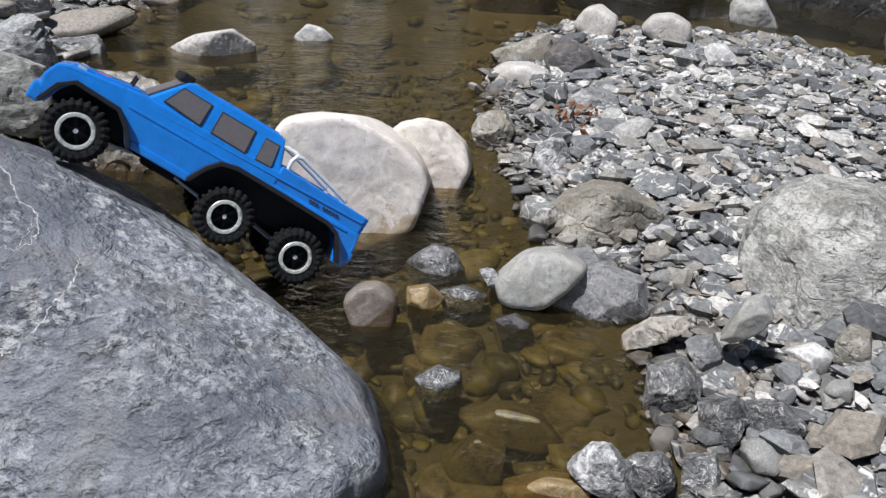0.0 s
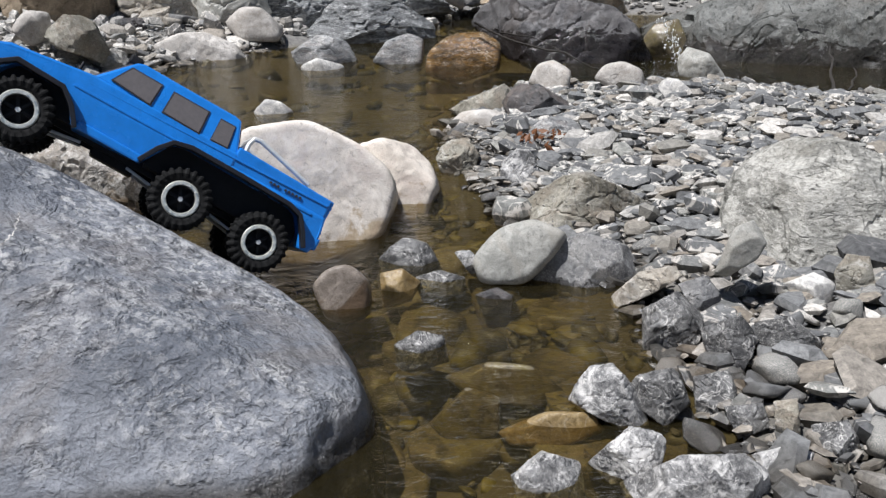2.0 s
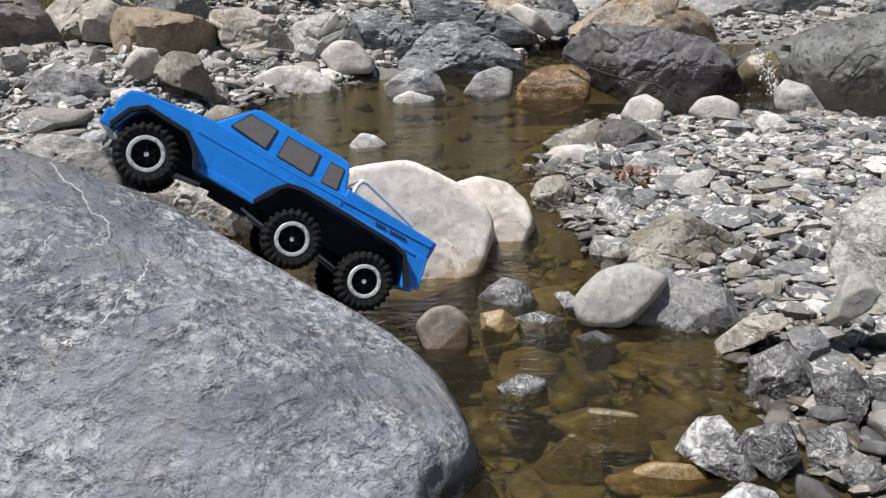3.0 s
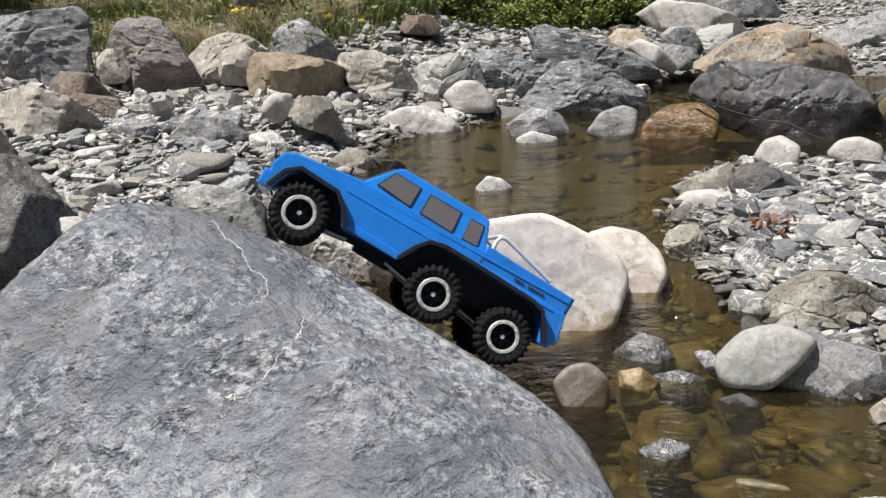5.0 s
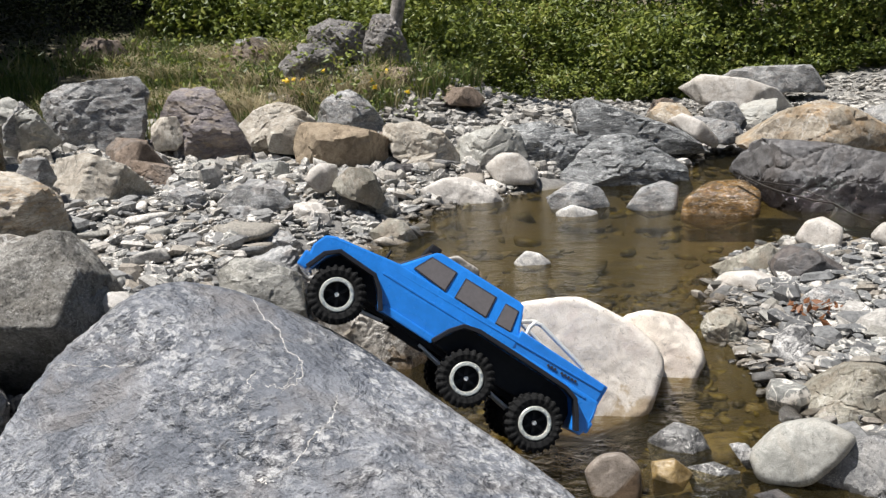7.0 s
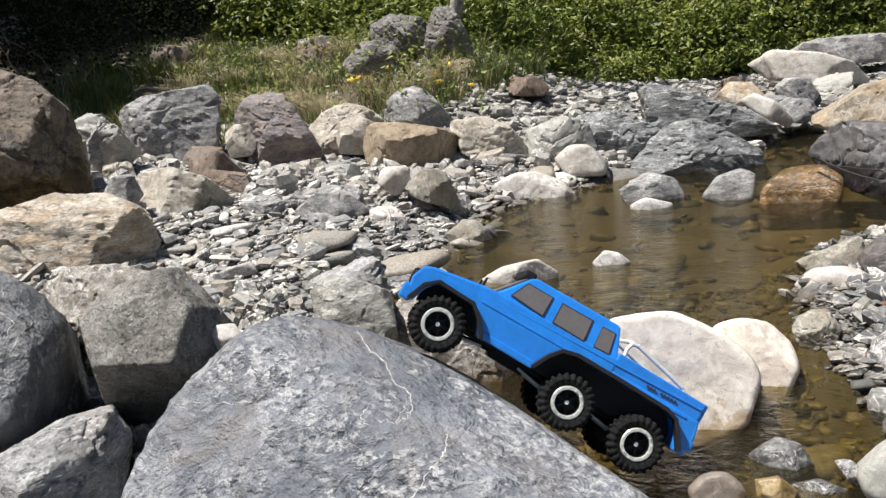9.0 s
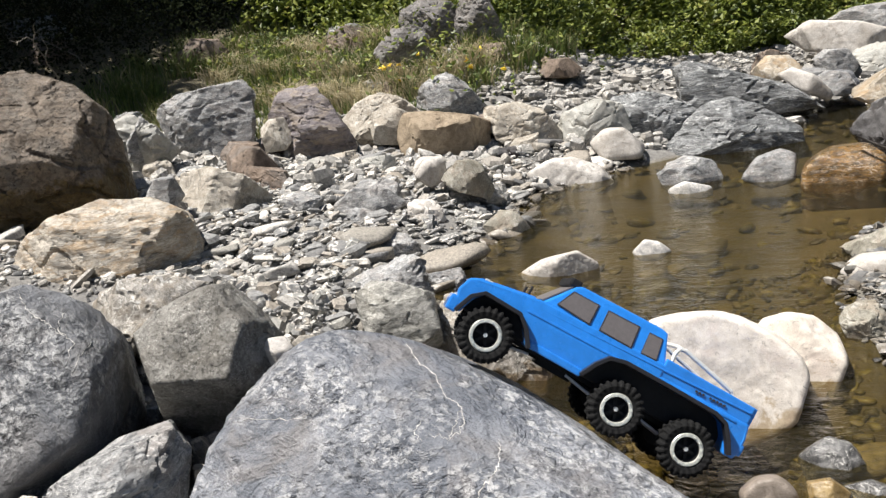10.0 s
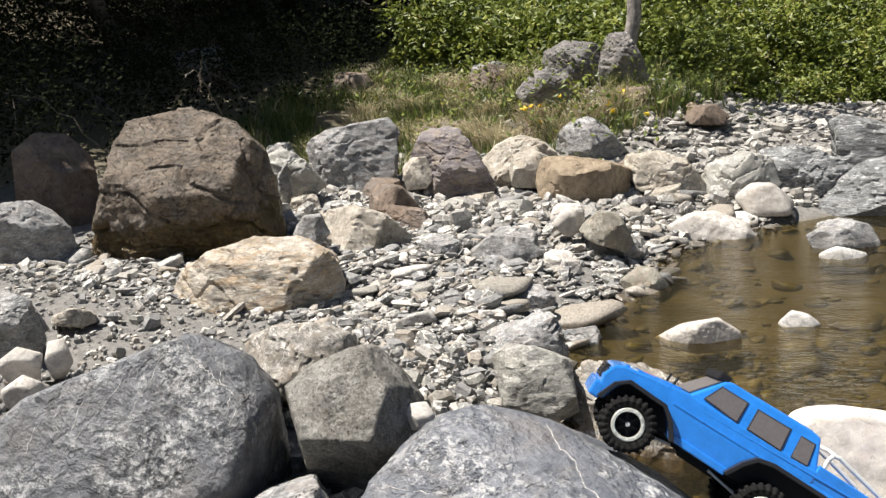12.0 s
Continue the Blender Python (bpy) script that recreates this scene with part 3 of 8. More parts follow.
def hewn(cuts, level, hard, lumps, seed, grow=1.0, ledge=0.0, chips=0, split=0.0):
    """A stone hewn by planes (bearing, rise, distance from its middle), with chipped facets, rounded edges and lumpy, ridged faces."""
    dirs, faces = sphere(level)
    rnd = random.Random(int(seed * 1000))

    def radius(some, planes, k):
        inv = np.zeros(len(some))
        for nrm, d in planes:
            inv += (np.maximum(some @ nrm, 0) / max(d, 0.01)) ** k
        return np.maximum(inv, 1e-12) ** (-1.0 / k)

    planes = [(way(az, el), d) for az, el, d in cuts]
    coarse, _ = sphere(3)
    hull = coarse * np.minimum(radius(coarse, planes, 12), 3 * np.median([d for _, d in planes]))[:, None]
    for i in range(chips):
        u = np.array([rnd.gauss(0, 1), rnd.gauss(-0.6, 1), abs(rnd.gauss(0.3, 0.8))])
        u /= np.linalg.norm(u)
        open_side = -u[1] * 0.85 + u[2] * 0.5
        depth = rnd.uniform(0.88, 0.98)
        if open_side > 0.5 and (split > 0.4 or i % 5 == 0):
            depth = rnd.uniform(0.74, 0.92)
        planes.append((u, float((hull @ u).max()) * depth))
    rad = grow * radius(dirs, planes, max(hard, 110) if split > 0.4 else hard)
    size = float(np.median(rad))
    rad = np.minimum(rad, 3.2 * size)
    pts = dirs * rad[:, None]
    off = Vector((seed * 3.17, seed * 1.91, seed * 0.73))
    turn = Euler((rnd.uniform(-0.7, 0.7), rnd.uniform(-0.7, 0.7), rnd.uniform(0, 3))).to_matrix()
    grain = [turn.col[j].copy() for j in range(3)]
    for i, q in enumerate(pts):
        v = Vector(q) / size
        k = noise.fractal(v * 1.2 + off, 1.0, 2.1, 2) * 0.2 + noise.fractal(v * 7.0 + off, 0.6, 2.2, 5) * (0.22 if hard < 40 else 0.12)
        k += 0.1 * (noise.ridged_multi_fractal(v * 1.6 + off, 0.85, 2.3, 5, 1.0, 2.0) - 1.1)
        if ledge:
            s = (v.x * 0.4 + v.y * 0.3 + v.z * 1.0 + 0.25 * noise.noise(v * 0.9 + off)) * 5.0
            k += ledge * (abs((s % 1.0) - 0.5) - 0.25) * 2
        k *= lumps
        if split > 0.4:
            warp = 0.16 * noise.noise(v * 1.5 + off) + 0.05 * noise.noise(v * 6.0 - off)
            for axis, often, deep in ((grain[2], 3.0, 0.05), (grain[0], 1.9, 0.035)):
                saw = (v.dot(axis) * often + warp * often) % 1.0
                saw = saw if saw < 0.9 else (1.0 - saw) * 9.0
                k += min(split, 1.1) * deep * (saw - 0.5) * max(0.0, 0.45 + noise.noise(v * 1.3 + axis * 3.0 + off))
        if split:
            w = Vector((v.dot(grain[0]) * 1.2, v.dot(grain[1]) * 1.7, v.dot(grain[2]) * 3.0)) + off
            w += noise.noise_vector(v * 2.6 + off) * 0.3
            dist, cells = noise.voronoi(w)
            k += split * (0.05 * noise.noise(cells[0] * 5.7) - 0.075 * max(0.0, 1 - (dist[1] - dist[0]) / 0.13) * (noise.noise(cells[0] * 3.1 + cells[1] * 3.1) > 0.04))
            dist, cells = noise.voronoi(w * 2.7)
            k += split * (0.022 * noise.noise(cells[0] * 5.7) - 0.011 * max(0.0, 1 - (dist[1] - dist[0]) / 0.16))
        pts[i] = q * (1 + k)
    return pts, faces


def rock(name, at, cuts, mat, label, level=4, hard=11, lumps=0.09, ledge=0.0, chips=0, split=0.0, group="", category="rock"):
    seed = len(bpy.data.objects) * 0.37 + abs(at[0])
    if level == 6 and max(d for _, _, d in cuts) < 0.085 * Vector(at).length:
        level = 5
    pts, faces = hewn(cuts, level, hard, lumps, seed, ledge=ledge, chips=chips, split=split)
    ob = new(name, mesh_of(name, pts, faces, mat))
    if split > 0.4:
        ob.data.set_sharp_from_angle(angle=math.radians(24))
    ob.location = at
    return tagged(ob, label, category, group)


# ---- ground ----
def seg_dist(x, y, pts):
    """Signed distance to an open line of plan points, positive on its left."""
    best, sign = np.full(x.shape, 1e9), np.zeros(x.shape)
    for (ax, ay), (bx, by) in zip(pts[:-1], pts[1:]):
        dx, dy = bx - ax, by - ay
        k = np.clip(((x - ax) * dx + (y - ay) * dy) / (dx * dx + dy * dy), 0, 1)
        px, py = ax + k * dx, ay + k * dy
        d = np.hypot(x - px, y - py)
        side = dx * (y - ay) - dy * (x - ax)
        sign = np.where(d < best - 1e-9, np.sign(side), sign)
        best = np.minimum(best, d)
    return best * np.where(sign == 0, 1, sign)


LEFT_SHORE = [(-6.0, -30), (-4.2, -14), (-2.0, -7), (-1.5, -4), (-0.95, -1.8), (-0.8, -0.6), (-0.75, 0.2), (-0.8, 1.2), (-1.0, 2.0), (-1.2, 2.9), (-1.1, 3.5), (-1.15, 4.2), (-0.85, 4.75), (-0.45, 5.2), (0.1, 5.5), (0.5, 6.9), (1.7, 6.6), (3.2, 6.2), (30, 3)]
BAR = [(-2.0, -30), (-1.2, -14), (0.4, -7), (0.35, -4), (0.75, -1.8), (0.6, -0.6), (0.45, 0.5), (0.4, 0.75), (0.41, 1.05), (0.42, 1.25), (0.3, 1.4), (0.26, 1.7), (0.22, 1.85), (0.19, 2.15), (0.19, 2.55), (0.28, 3.0), (0.46, 3.3), (1.06, 3.3), (1.4, 3.36), (1.52, 3.16), (1.66, 2.98), (2.05, 2.8), (2.6, 2.4), (40, -6)]


def smooth_noise(x, y, s, seed):
    """A cheap smooth wobble of about -1 to 1."""
    r = np.random.RandomState(seed)
    out = np.zeros(np.shape(x))
    for i in range(7):
        a, ph, f = r.uniform(0, 6.28), r.uniform(0, 6.28), s * r.uniform(0.6, 2.2)
        out = out + np.sin((x * math.cos(a) + y * math.sin(a)) * f + ph)
    return out / 4.0


def ground_height(x, y):
    x, y = np.asarray(x, float), np.asarray(y, float)
    dl = seg_dist(x, y, LEFT_SHORE) + 0.06 * smooth_noise(x, y, 3.0, 3)
    db = -seg_dist(x, y, BAR) + 0.04 * smooth_noise(x, y, 4.0, 4)
    w = np.clip(-x / 3.0, 0, 1)
    bank = np.minimum(dl * 0.25, 0.09) + np.where(dl < 3.3, dl * (0.06 + 0.05 * w), 3.3 * (0.06 + 0.05 * w) + (dl - 3.3) * (0.16 + 0.12 * w))
    bank = np.where(dl > 9, bank + (dl - 9) * 0.12, bank)
    bar = np.minimum(db * 0.12, 0.05 + 0.01 * db) + 0.25 * np.clip((db - 2) / 6, 0, 4)
    wet = -np.minimum(np.maximum(0.0, -np.maximum(dl, db)) * 0.35, 0.13)
    h = np.where(dl > 0, bank, np.where(db > 0, bar, wet))
    amp = np.clip(np.abs(np.maximum(dl, db)), 0, 1)
    h = h + amp * 0.02 * smooth_noise(x, y, 6.0, 5) + np.clip(dl - 3, 0, 6) * 0.03 * smooth_noise(x, y, 1.4, 6)
    h = h + 0.5 * np.exp(-(((x + 2.5) / 1.5) ** 2 + ((y - 7.7) / 1.25) ** 2))
    return np.minimum(h, 60)


def build_ground():
    n = 300
    k = np.linspace(-1, 1, n)
    ax = np.sinh(k * 6.3) / math.sinh(6.3) * 400
    X, Y = np.meshgrid(ax - 0.3, ax + 2.2)
    Z = ground_height(X, Y)
    verts = np.stack([X.ravel(), Y.ravel(), Z.ravel()], 1)
    faces = [(j * n + i, j * n + i + 1, (j + 1) * n + i + 1, (j + 1) * n + i) for j in range(n - 1) for i in range(n - 1)]
    return tagged(new("ground", mesh_of("ground", verts, faces, GROUND)), "silty stream bed with grey grit bars and soil bank", "ground", kind="structure")


build_ground()
bm = bmesh.new()
bmesh.ops.create_grid(bm, x_segments=60, y_segments=60, size=30)
water = part("water", bm, WATER, None, "", True)
tagged(water, "clear shallow brown stream water with small ripples", "water", kind="structure")


# ---- rocks: where they stand, and the planes that bound them (bearing, rise, distance) ----
rock("boulder", (-0.166, 1.759, 0.039), [(-177, 14, 0.208), (176, 33, 0.206), (-168, 0, 0.204), (165, 48, 0.203), (-159, -17, 0.203), (-129, -49, 0.2), (2, 14, 0.183), (-15, -24, 0.195), (-8, -16, 0.172), (131, 66, 0.171), (95, 6, 0.170), (-85, 14, 0.170), (-97, -59, 0.175), (12, 25, 0.168), (-143, -48, 0.19), (-40, -50, 0.168), (110, 72, 0.160), (17, 43, 0.154), (-53, -58, 0.165), (80, 68, 0.148), (32, 58, 0.142)], PALE_WET, "rounded pale boulder standing in the stream with a wet foot", 6, 42, 0.062, 0, 0, 0)
rock("boulder", (0.014, 1.931, 0.031), [(168, 29, 0.114), (132, 65, 0.098), (59, 70, 0.088), (14, 44, 0.085), (1, 18, 0.092), (-13, -17, 0.106), (-54, -61, 0.127), (-124, -64, 0.116), (-176, -11, 0.097), (87, 6, 0.100), (-93, 14, 0.100)], PALE_WET, "rounded whitish boulder with faint veins beside the pale boulder", 6, 30, 0.075, 0, 2, 0.15)
rock("boulder", (-0.701, 1.930, 0.073), [(6, -9, 0.219), (-156, 5, 0.212), (174, 58, 0.200), (-148, -16, 0.181), (17, 6, 0.169), (-31, -58, 0.216), (110, 6, 0.150), (23, 28, 0.145), (-57, -37, 0.178), (-83, -65, 0.173), (85, 71, 0.125), (-25, 11, 0.123), (32, 42, 0.118), (46, 57, 0.112), (-126, -50, 0.149), (-76, 39, 0.109), (-90, -20, 0.137), (-109, -62, 0.136), (-92, 6, 0.094), (-55, 48, 0.092)], VEINED, "brown-grey rock with white quartz veins at the water edge", 6, 60, 0.125, 0.05, 6, 1.0)
rock("rock", (-0.978, 1.845, 0.190), [(-179, 54, 0.113), (75, 69, 0.079), (54, 60, 0.077), (22, 5, 0.103), (-27, -63, 0.133), (-112, -62, 0.100), (-152, -8, 0.099), (113, 6, 0.125), (-16, 20, 0.110), (-58, 35, 0.088), (-76, 37, 0.101), (-86, 14, 0.083), (-92, -35, 0.109), (-33, -23, 0.126)], MOTTLED, "light grey rock leaning against the veined rock", 6, 90, 0.09, 0, 5, 0.5)
rock("rock", (-1.139, 1.233, 0.309), [(-163, 54, 0.145), (175, 68, 0.140), (116, 75, 0.150), (47, 40, 0.148), (42, 29, 0.144), (26, -14, 0.142), (17, -33, 0.178), (-3, -55, 0.182), (-112, -49, 0.180), (-132, -20, 0.148), (-137, -6, 0.119), (126, 6, 0.170), (-73, 40, 0.112), (-78, -38, 0.098), (-40, -34, 0.125), (-8, 6, 0.128)], BLOCK, "angular coarse tan-grey block wedged between boulders", 6, 80, 0.088, 0, 2, 0.3)
rock("boulder", (-1.622, 0.949, 0.325), [(176, 72, 0.140), (-174, 70, 0.151), (-148, 56, 0.156), (-176, 72, 0.183), (84, 68, 0.256), (67, 55, 0.297), (53, 33, 0.363), (41, 1, 0.406), (31, -26, 0.499), (17, -46, 0.408), (3, -56, 0.358), (-59, -62, 0.286), (-87, -50, 0.338), (-119, 11, 0.344), (144, 6, 0.300), (-36, 50, 0.191), (-69, 30, 0.059), (1, 32, 0.323), (15, -11, 0.367), (-30, -38, 0.27), (-62, -44, 0.25)], SLATE, "large grey boulder with fine white veins", 6, 60, 0.09, 0, 1, 0.35)
rock("rock", (-1.180, 0.952, 0.179), [(-173, 56, 0.093), (143, 67, 0.087), (179, 59, 0.073), (49, 22, 0.142), (32, -15, 0.121), (9, -44, 0.161), (-77, -55, 0.184), (-139, 15, 0.114), (134, 6, 0.200), (-27, 9, 0.134), (-33, 47, 0.134), (-61, 57, 0.127), (-95, 2, 0.169), (-56, -15, 0.137), (-30, -38, 0.221)], GREY, "grey rock in the gap under the boulders", 6, 60, 0.125, 0, 5, 0.7)
rock("rock", (-2.422, 2.466, 0.245), [(-140, 31, 0.313), (-153, 62, 0.245), (175, 78, 0.209), (97, 80, 0.214), (51, 56, 0.272), (38, 14, 0.342), (32, -17, 0.346), (-11, -70, 0.328), (-82, -72, 0.299), (-123, -36, 0.412), (-134, 3, 0.340), (131, 6, 0.350), (-49, 60, 0.217), (-51, -15, 0.262), (-89, 4, 0.315), (-18, -13, 0.280)], CREAM, "broad cream-coloured slab on the gravel bank", 6, 120, 0.12, 0.08, 10, 0.7)
rock("boulder", (-3.368, 3.132, 0.603), [(-131, 16, 0.428), (-132, 24, 0.408), (-132, 37, 0.422), (-131, 84, 0.405), (42, 62, 0.407), (42, 37, 0.420), (40, 10, 0.437), (39, 2, 0.449), (31, -47, 0.677), (-24, -80, 0.527), (-8, -78, 0.530), (-98, -74, 0.583), (-122, -45, 0.699), (135, 6, 0.550), (-52, 54, 0.440), (-52, -15, 0.484), (-41, -38, 0.594), (-80, 2, 0.495), (4, 9, 0.468), (-26, 32, 0.495)], BIGBROWN, "huge brown boulder with pits and a mossy foot", 7, 110, 0.12, 0.02, 7, 0.55)
rock("rock", (-3.750, 2.443, 0.510), [(-135, 70, 0.186), (100, 85, 0.158), (58, 48, 0.149), (53, 8, 0.183), (23, -75, 0.239), (-98, -73, 0.211), (-122, -11, 0.167), (144, 6, 0.200), (-14, -2, 0.177), (-15, 26, 0.172), (-46, 35, 0.168), (-69, -8, 0.140), (-66, -34, 0.217), (-29, -37, 0.235)], GREY, "grey rock beside the huge brown boulder", 6, 30, 0.125, 0, 5, 0.7)
rock("rock", (-4.416, 3.166, 0.702), [(-127, 55, 0.268), (52, 78, 0.259), (51, 37, 0.230), (50, 0, 0.217), (41, -63, 0.342), (-121, -49, 0.273), (-126, 4, 0.217), (142, 6, 0.250), (-18, -2, 0.185), (-20, 39, 0.166), (-55, 14, 0.203), (-60, -5, 0.175), (-57, -33, 0.285), (-23, -30, 0.297)], BROWN, "dark mossy rock in the shade of the trees", 6, 30, 0.125, 0, 4, 0.5)
rock("rock", (-3.454, 4.808, 0.619), [(-145, 67, 0.207), (-147, 86, 0.173), (31, 30, 0.353), (31, -11, 0.330), (20, -73, 0.337), (-127, -78, 0.293), (-142, -30, 0.359), (-143, -13, 0.286), (124, 6, 0.250), (-39, 59, 0.215), (-56, 11, 0.188), (-90, -5, 0.225)], GREY, "angular light grey block tilted on the bank", 6, 140, 0.15, 0.06, 8, 1.0)
rock("rock", (-2.716, 4.800, 0.517), [(-152, 52, 0.218), (31, 78, 0.214), (27, 33, 0.201), (27, 24, 0.204), (22, -39, 0.354), (-35, -84, 0.295), (-140, -65, 0.302), (-148, -25, 0.354), (-151, 34, 0.210), (118, 6, 0.200), (-85, 35, 0.140), (-35, 39, 0.140), (-69, -18, 0.189), (-26, -18, 0.283), (-111, -7, 0.172)], PURPLE, "purplish layered rock on the bank", 6, 60, 0.188, 0.1, 7, 1.2)
rock("rock", (-2.361, 5.216, 0.448), [(-158, 48, 0.176), (-162, 70, 0.147), (28, 70, 0.154), (24, 48, 0.184), (18, -33, 0.316), (-4, -79, 0.192), (-119, -82, 0.218), (-153, -26, 0.347), (113, 6, 0.200), (-36, 13, 0.175), (-53, 38, 0.167), (-106, 29, 0.144), (-112, 14, 0.158), (-86, -32, 0.188), (-41, -33, 0.217)], TAN, "split cream rock on the gravel bank", 6, 120, 0.125, 0.05, 8, 0.9)
rock("rock", (-1.858, 5.016, 0.297), [(-162, 40, 0.289), (65, 85, 0.158), (35, 76, 0.142), (24, 61, 0.189), (14, -16, 0.300), (11, -39, 0.348), (-15, -77, 0.244), (-132, -76, 0.193), (-149, -59, 0.230), (-157, -8, 0.293), (109, 6, 0.250), (-79, 57, 0.180), (-71, -12, 0.200), (-99, -8, 0.225), (-12, -8, 0.253)], TANBROWN, "flat-topped tan-brown rock on the gravel bank", 6, 150, 0.09, 0.03, 4, 0.5)
rock("rock", (-2.082, 5.960, 0.504), [(-162, 45, 0.196), (-173, 83, 0.145), (20, 54, 0.118), (19, 37, 0.131), (5, -71, 0.231), (-140, -80, 0.190), (-159, -25, 0.280), (108, 6, 0.175), (-39, -10, 0.154), (-50, 23, 0.120), (-97, 20, 0.120), (-103, 2, 0.150), (-100, -34, 0.185), (-42, -25, 0.213)], GREY, "white-streaked grey rock below the grass", 6, 120, 0.125, 0, 8, 0.9)
rock("rock", (-1.351, 5.170, 0.281), [(148, 85, 0.160), (21, 64, 0.133), (15, 36, 0.148), (11, 5, 0.224), (-100, -82, 0.216), (-155, -60, 0.153), (-162, -26, 0.209), (103, 6, 0.175), (-35, 11, 0.130), (-63, 27, 0.121), (-107, 39, 0.162), (-105, 0, 0.113), (-93, -16, 0.117), (-46, -34, 0.268)], TAN, "cream rock in the row along the bank", 6, 120, 0.15, 0.05, 9, 1.0)
rock("rock", (-0.943, 5.284, 0.224), [(-172, 28, 0.207), (177, 70, 0.153), (26, 76, 0.169), (8, 18, 0.226), (-3, -56, 0.191), (-40, -80, 0.201), (-163, -44, 0.261), (99, 6, 0.200), (-36, 7, 0.162), (-51, 23, 0.143), (-125, 33, 0.172), (-110, 7, 0.140), (-99, -19, 0.201), (-65, -14, 0.126)], PALEGREY, "pale grey angular rock in the row along the bank", 6, 120, 0.125, 0, 9, 1.0)
rock("rock", (-0.550, 5.515, 0.228), [(142, 84, 0.164), (19, 73, 0.132), (11, 56, 0.146), (-8, -59, 0.222), (-37, -79, 0.178), (-166, -50, 0.229), (-171, -20, 0.306), (95, 6, 0.200), (-65, 1, 0.169), (-73, 32, 0.127), (-107, 38, 0.183), (-135, 4, 0.235), (-101, -11, 0.158), (-59, -18, 0.195)], STREAK, "grey rock in the row along the bank", 6, 42, 0.15, 0, 5, 1.1)
rock("rock", (0.020, 6.246, 0.305), [(-179, 40, 0.511), (18, 81, 0.183), (5, 61, 0.081), (6, 62, 0.082), (9, 69, 0.048), (-25, -73, 0.389), (-126, -83, 0.240), (-75, -84, 0.240), (-170, -54, 0.452), (-176, -12, 0.509), (89, 6, 0.250), (-68, 48, 0.150), (-102, 30, 0.268), (-91, -18, 0.239)], STREAK, "long grey slab sloping down to the stream", 6, 70, 0.125, 0.06, 5, 1.1)
rock("rock", (-0.094, 5.290, 0.135), [(178, 44, 0.235), (177, 52, 0.212), (131, 85, 0.172), (9, 65, 0.159), (6, 56, 0.174), (-3, 10, 0.363), (-33, -76, 0.278), (-112, -82, 0.236), (-158, -68, 0.293), (90, 6, 0.225), (-117, 40, 0.149), (-61, 32, 0.135), (-90, -23, 0.213), (-50, 2, 0.206)], STREAK, "dark streaked grey rock at the far waterline", 6, 55, 0.15, 0.08, 5, 1.1)
rock("stone", (-0.769, 5.017, 0.152), [(-177, 51, 0.106), (73, 85, 0.083), (13, 46, 0.087), (4, -25, 0.172), (-114, -82, 0.115), (-167, -30, 0.141), (98, 6, 0.110), (-82, 14, 0.110)], PALE, "round pale stone at the far shore", 4, 16, 0.1, 0, 4, 0.3)
rock("stone", (-0.990, 4.640, 0.052), [(177, 67, 0.122), (99, 84, 0.083), (25, 65, 0.079), (14, 35, 0.143), (-22, -74, 0.148), (-122, -79, 0.105), (-160, -40, 0.188), (101, 6, 0.125), (-79, 14, 0.125)], PALE, "long white stone lying at the waterline", 5, 30, 0.125, 0, 4, 0.3)
rock("stone", (-0.313, 4.311, 0.054), [(172, 59, 0.094), (28, 74, 0.075), (6, 27, 0.117), (-9, -50, 0.141), (-130, -78, 0.106), (-171, -23, 0.162), (93, 6, 0.100), (-61, -3, 0.072), (-45, 34, 0.083), (-98, 49, 0.061), (-109, 4, 0.075), (-99, -31, 0.104), (-73, -11, 0.068)], GREY, "grey white-flecked stone standing in the shallows", 4, 30, 0.125, 0, 5, 0.7)
rock("stone", (-0.324, 4.061, 0.014), [(163, 67, 0.044), (31, 72, 0.035), (-1, -18, 0.116), (-83, -80, 0.050), (-166, -44, 0.080), (94, 6, 0.060), (-64, 9, 0.038), (-49, 35, 0.039), (-122, 37, 0.052), (-105, 2, 0.044), (-105, -18, 0.061), (-60, -23, 0.059)], WHITE, "small white stone in the shallows", 4, 16, 0.125, 0, 6, 0)
rock("stone", (0.060, 4.289, 0.055), [(174, 37, 0.081), (157, 71, 0.065), (14, 66, 0.095), (-4, -5, 0.119), (-34, -73, 0.108), (-163, -63, 0.112), (88, 6, 0.100), (-92, 14, 0.100)], GREY, "rounded smooth grey stone at the far waterline", 4, 16, 0.075, 0, 1, 0.1)
rock("rock", (0.372, 4.179, 0.055), [(175, 7, 0.175), (169, 46, 0.12), (111, 83, 0.088), (3, 55, 0.135), (-8, -2, 0.185), (-90, 50, 0.11), (-33, -70, 0.144), (-157, -71, 0.166), (84, 6, 0.150), (-96, 14, 0.150)], ORANGEWET, "wet orange-brown rock with water running over it", 6, 16, 0.088, 0, 1, 0.12)
rock("boulder", (0.927, 4.304, 0.132), [(164, 61, 0.339), (30, 83, 0.161), (10, 77, 0.154), (-8, 53, 0.219), (-13, 31, 0.294), (-46, -72, 0.297), (-120, -80, 0.233), (-171, -65, 0.252), (178, -43, 0.344), (176, -28, 0.433), (77, 6, 0.250), (-103, 61, 0.205), (-103, 25, 0.188), (-132, -3, 0.307)], SLAB, "large dark slab in the stream with a black wet foot", 6, 70, 0.112, 0.03, 5, 0.5)
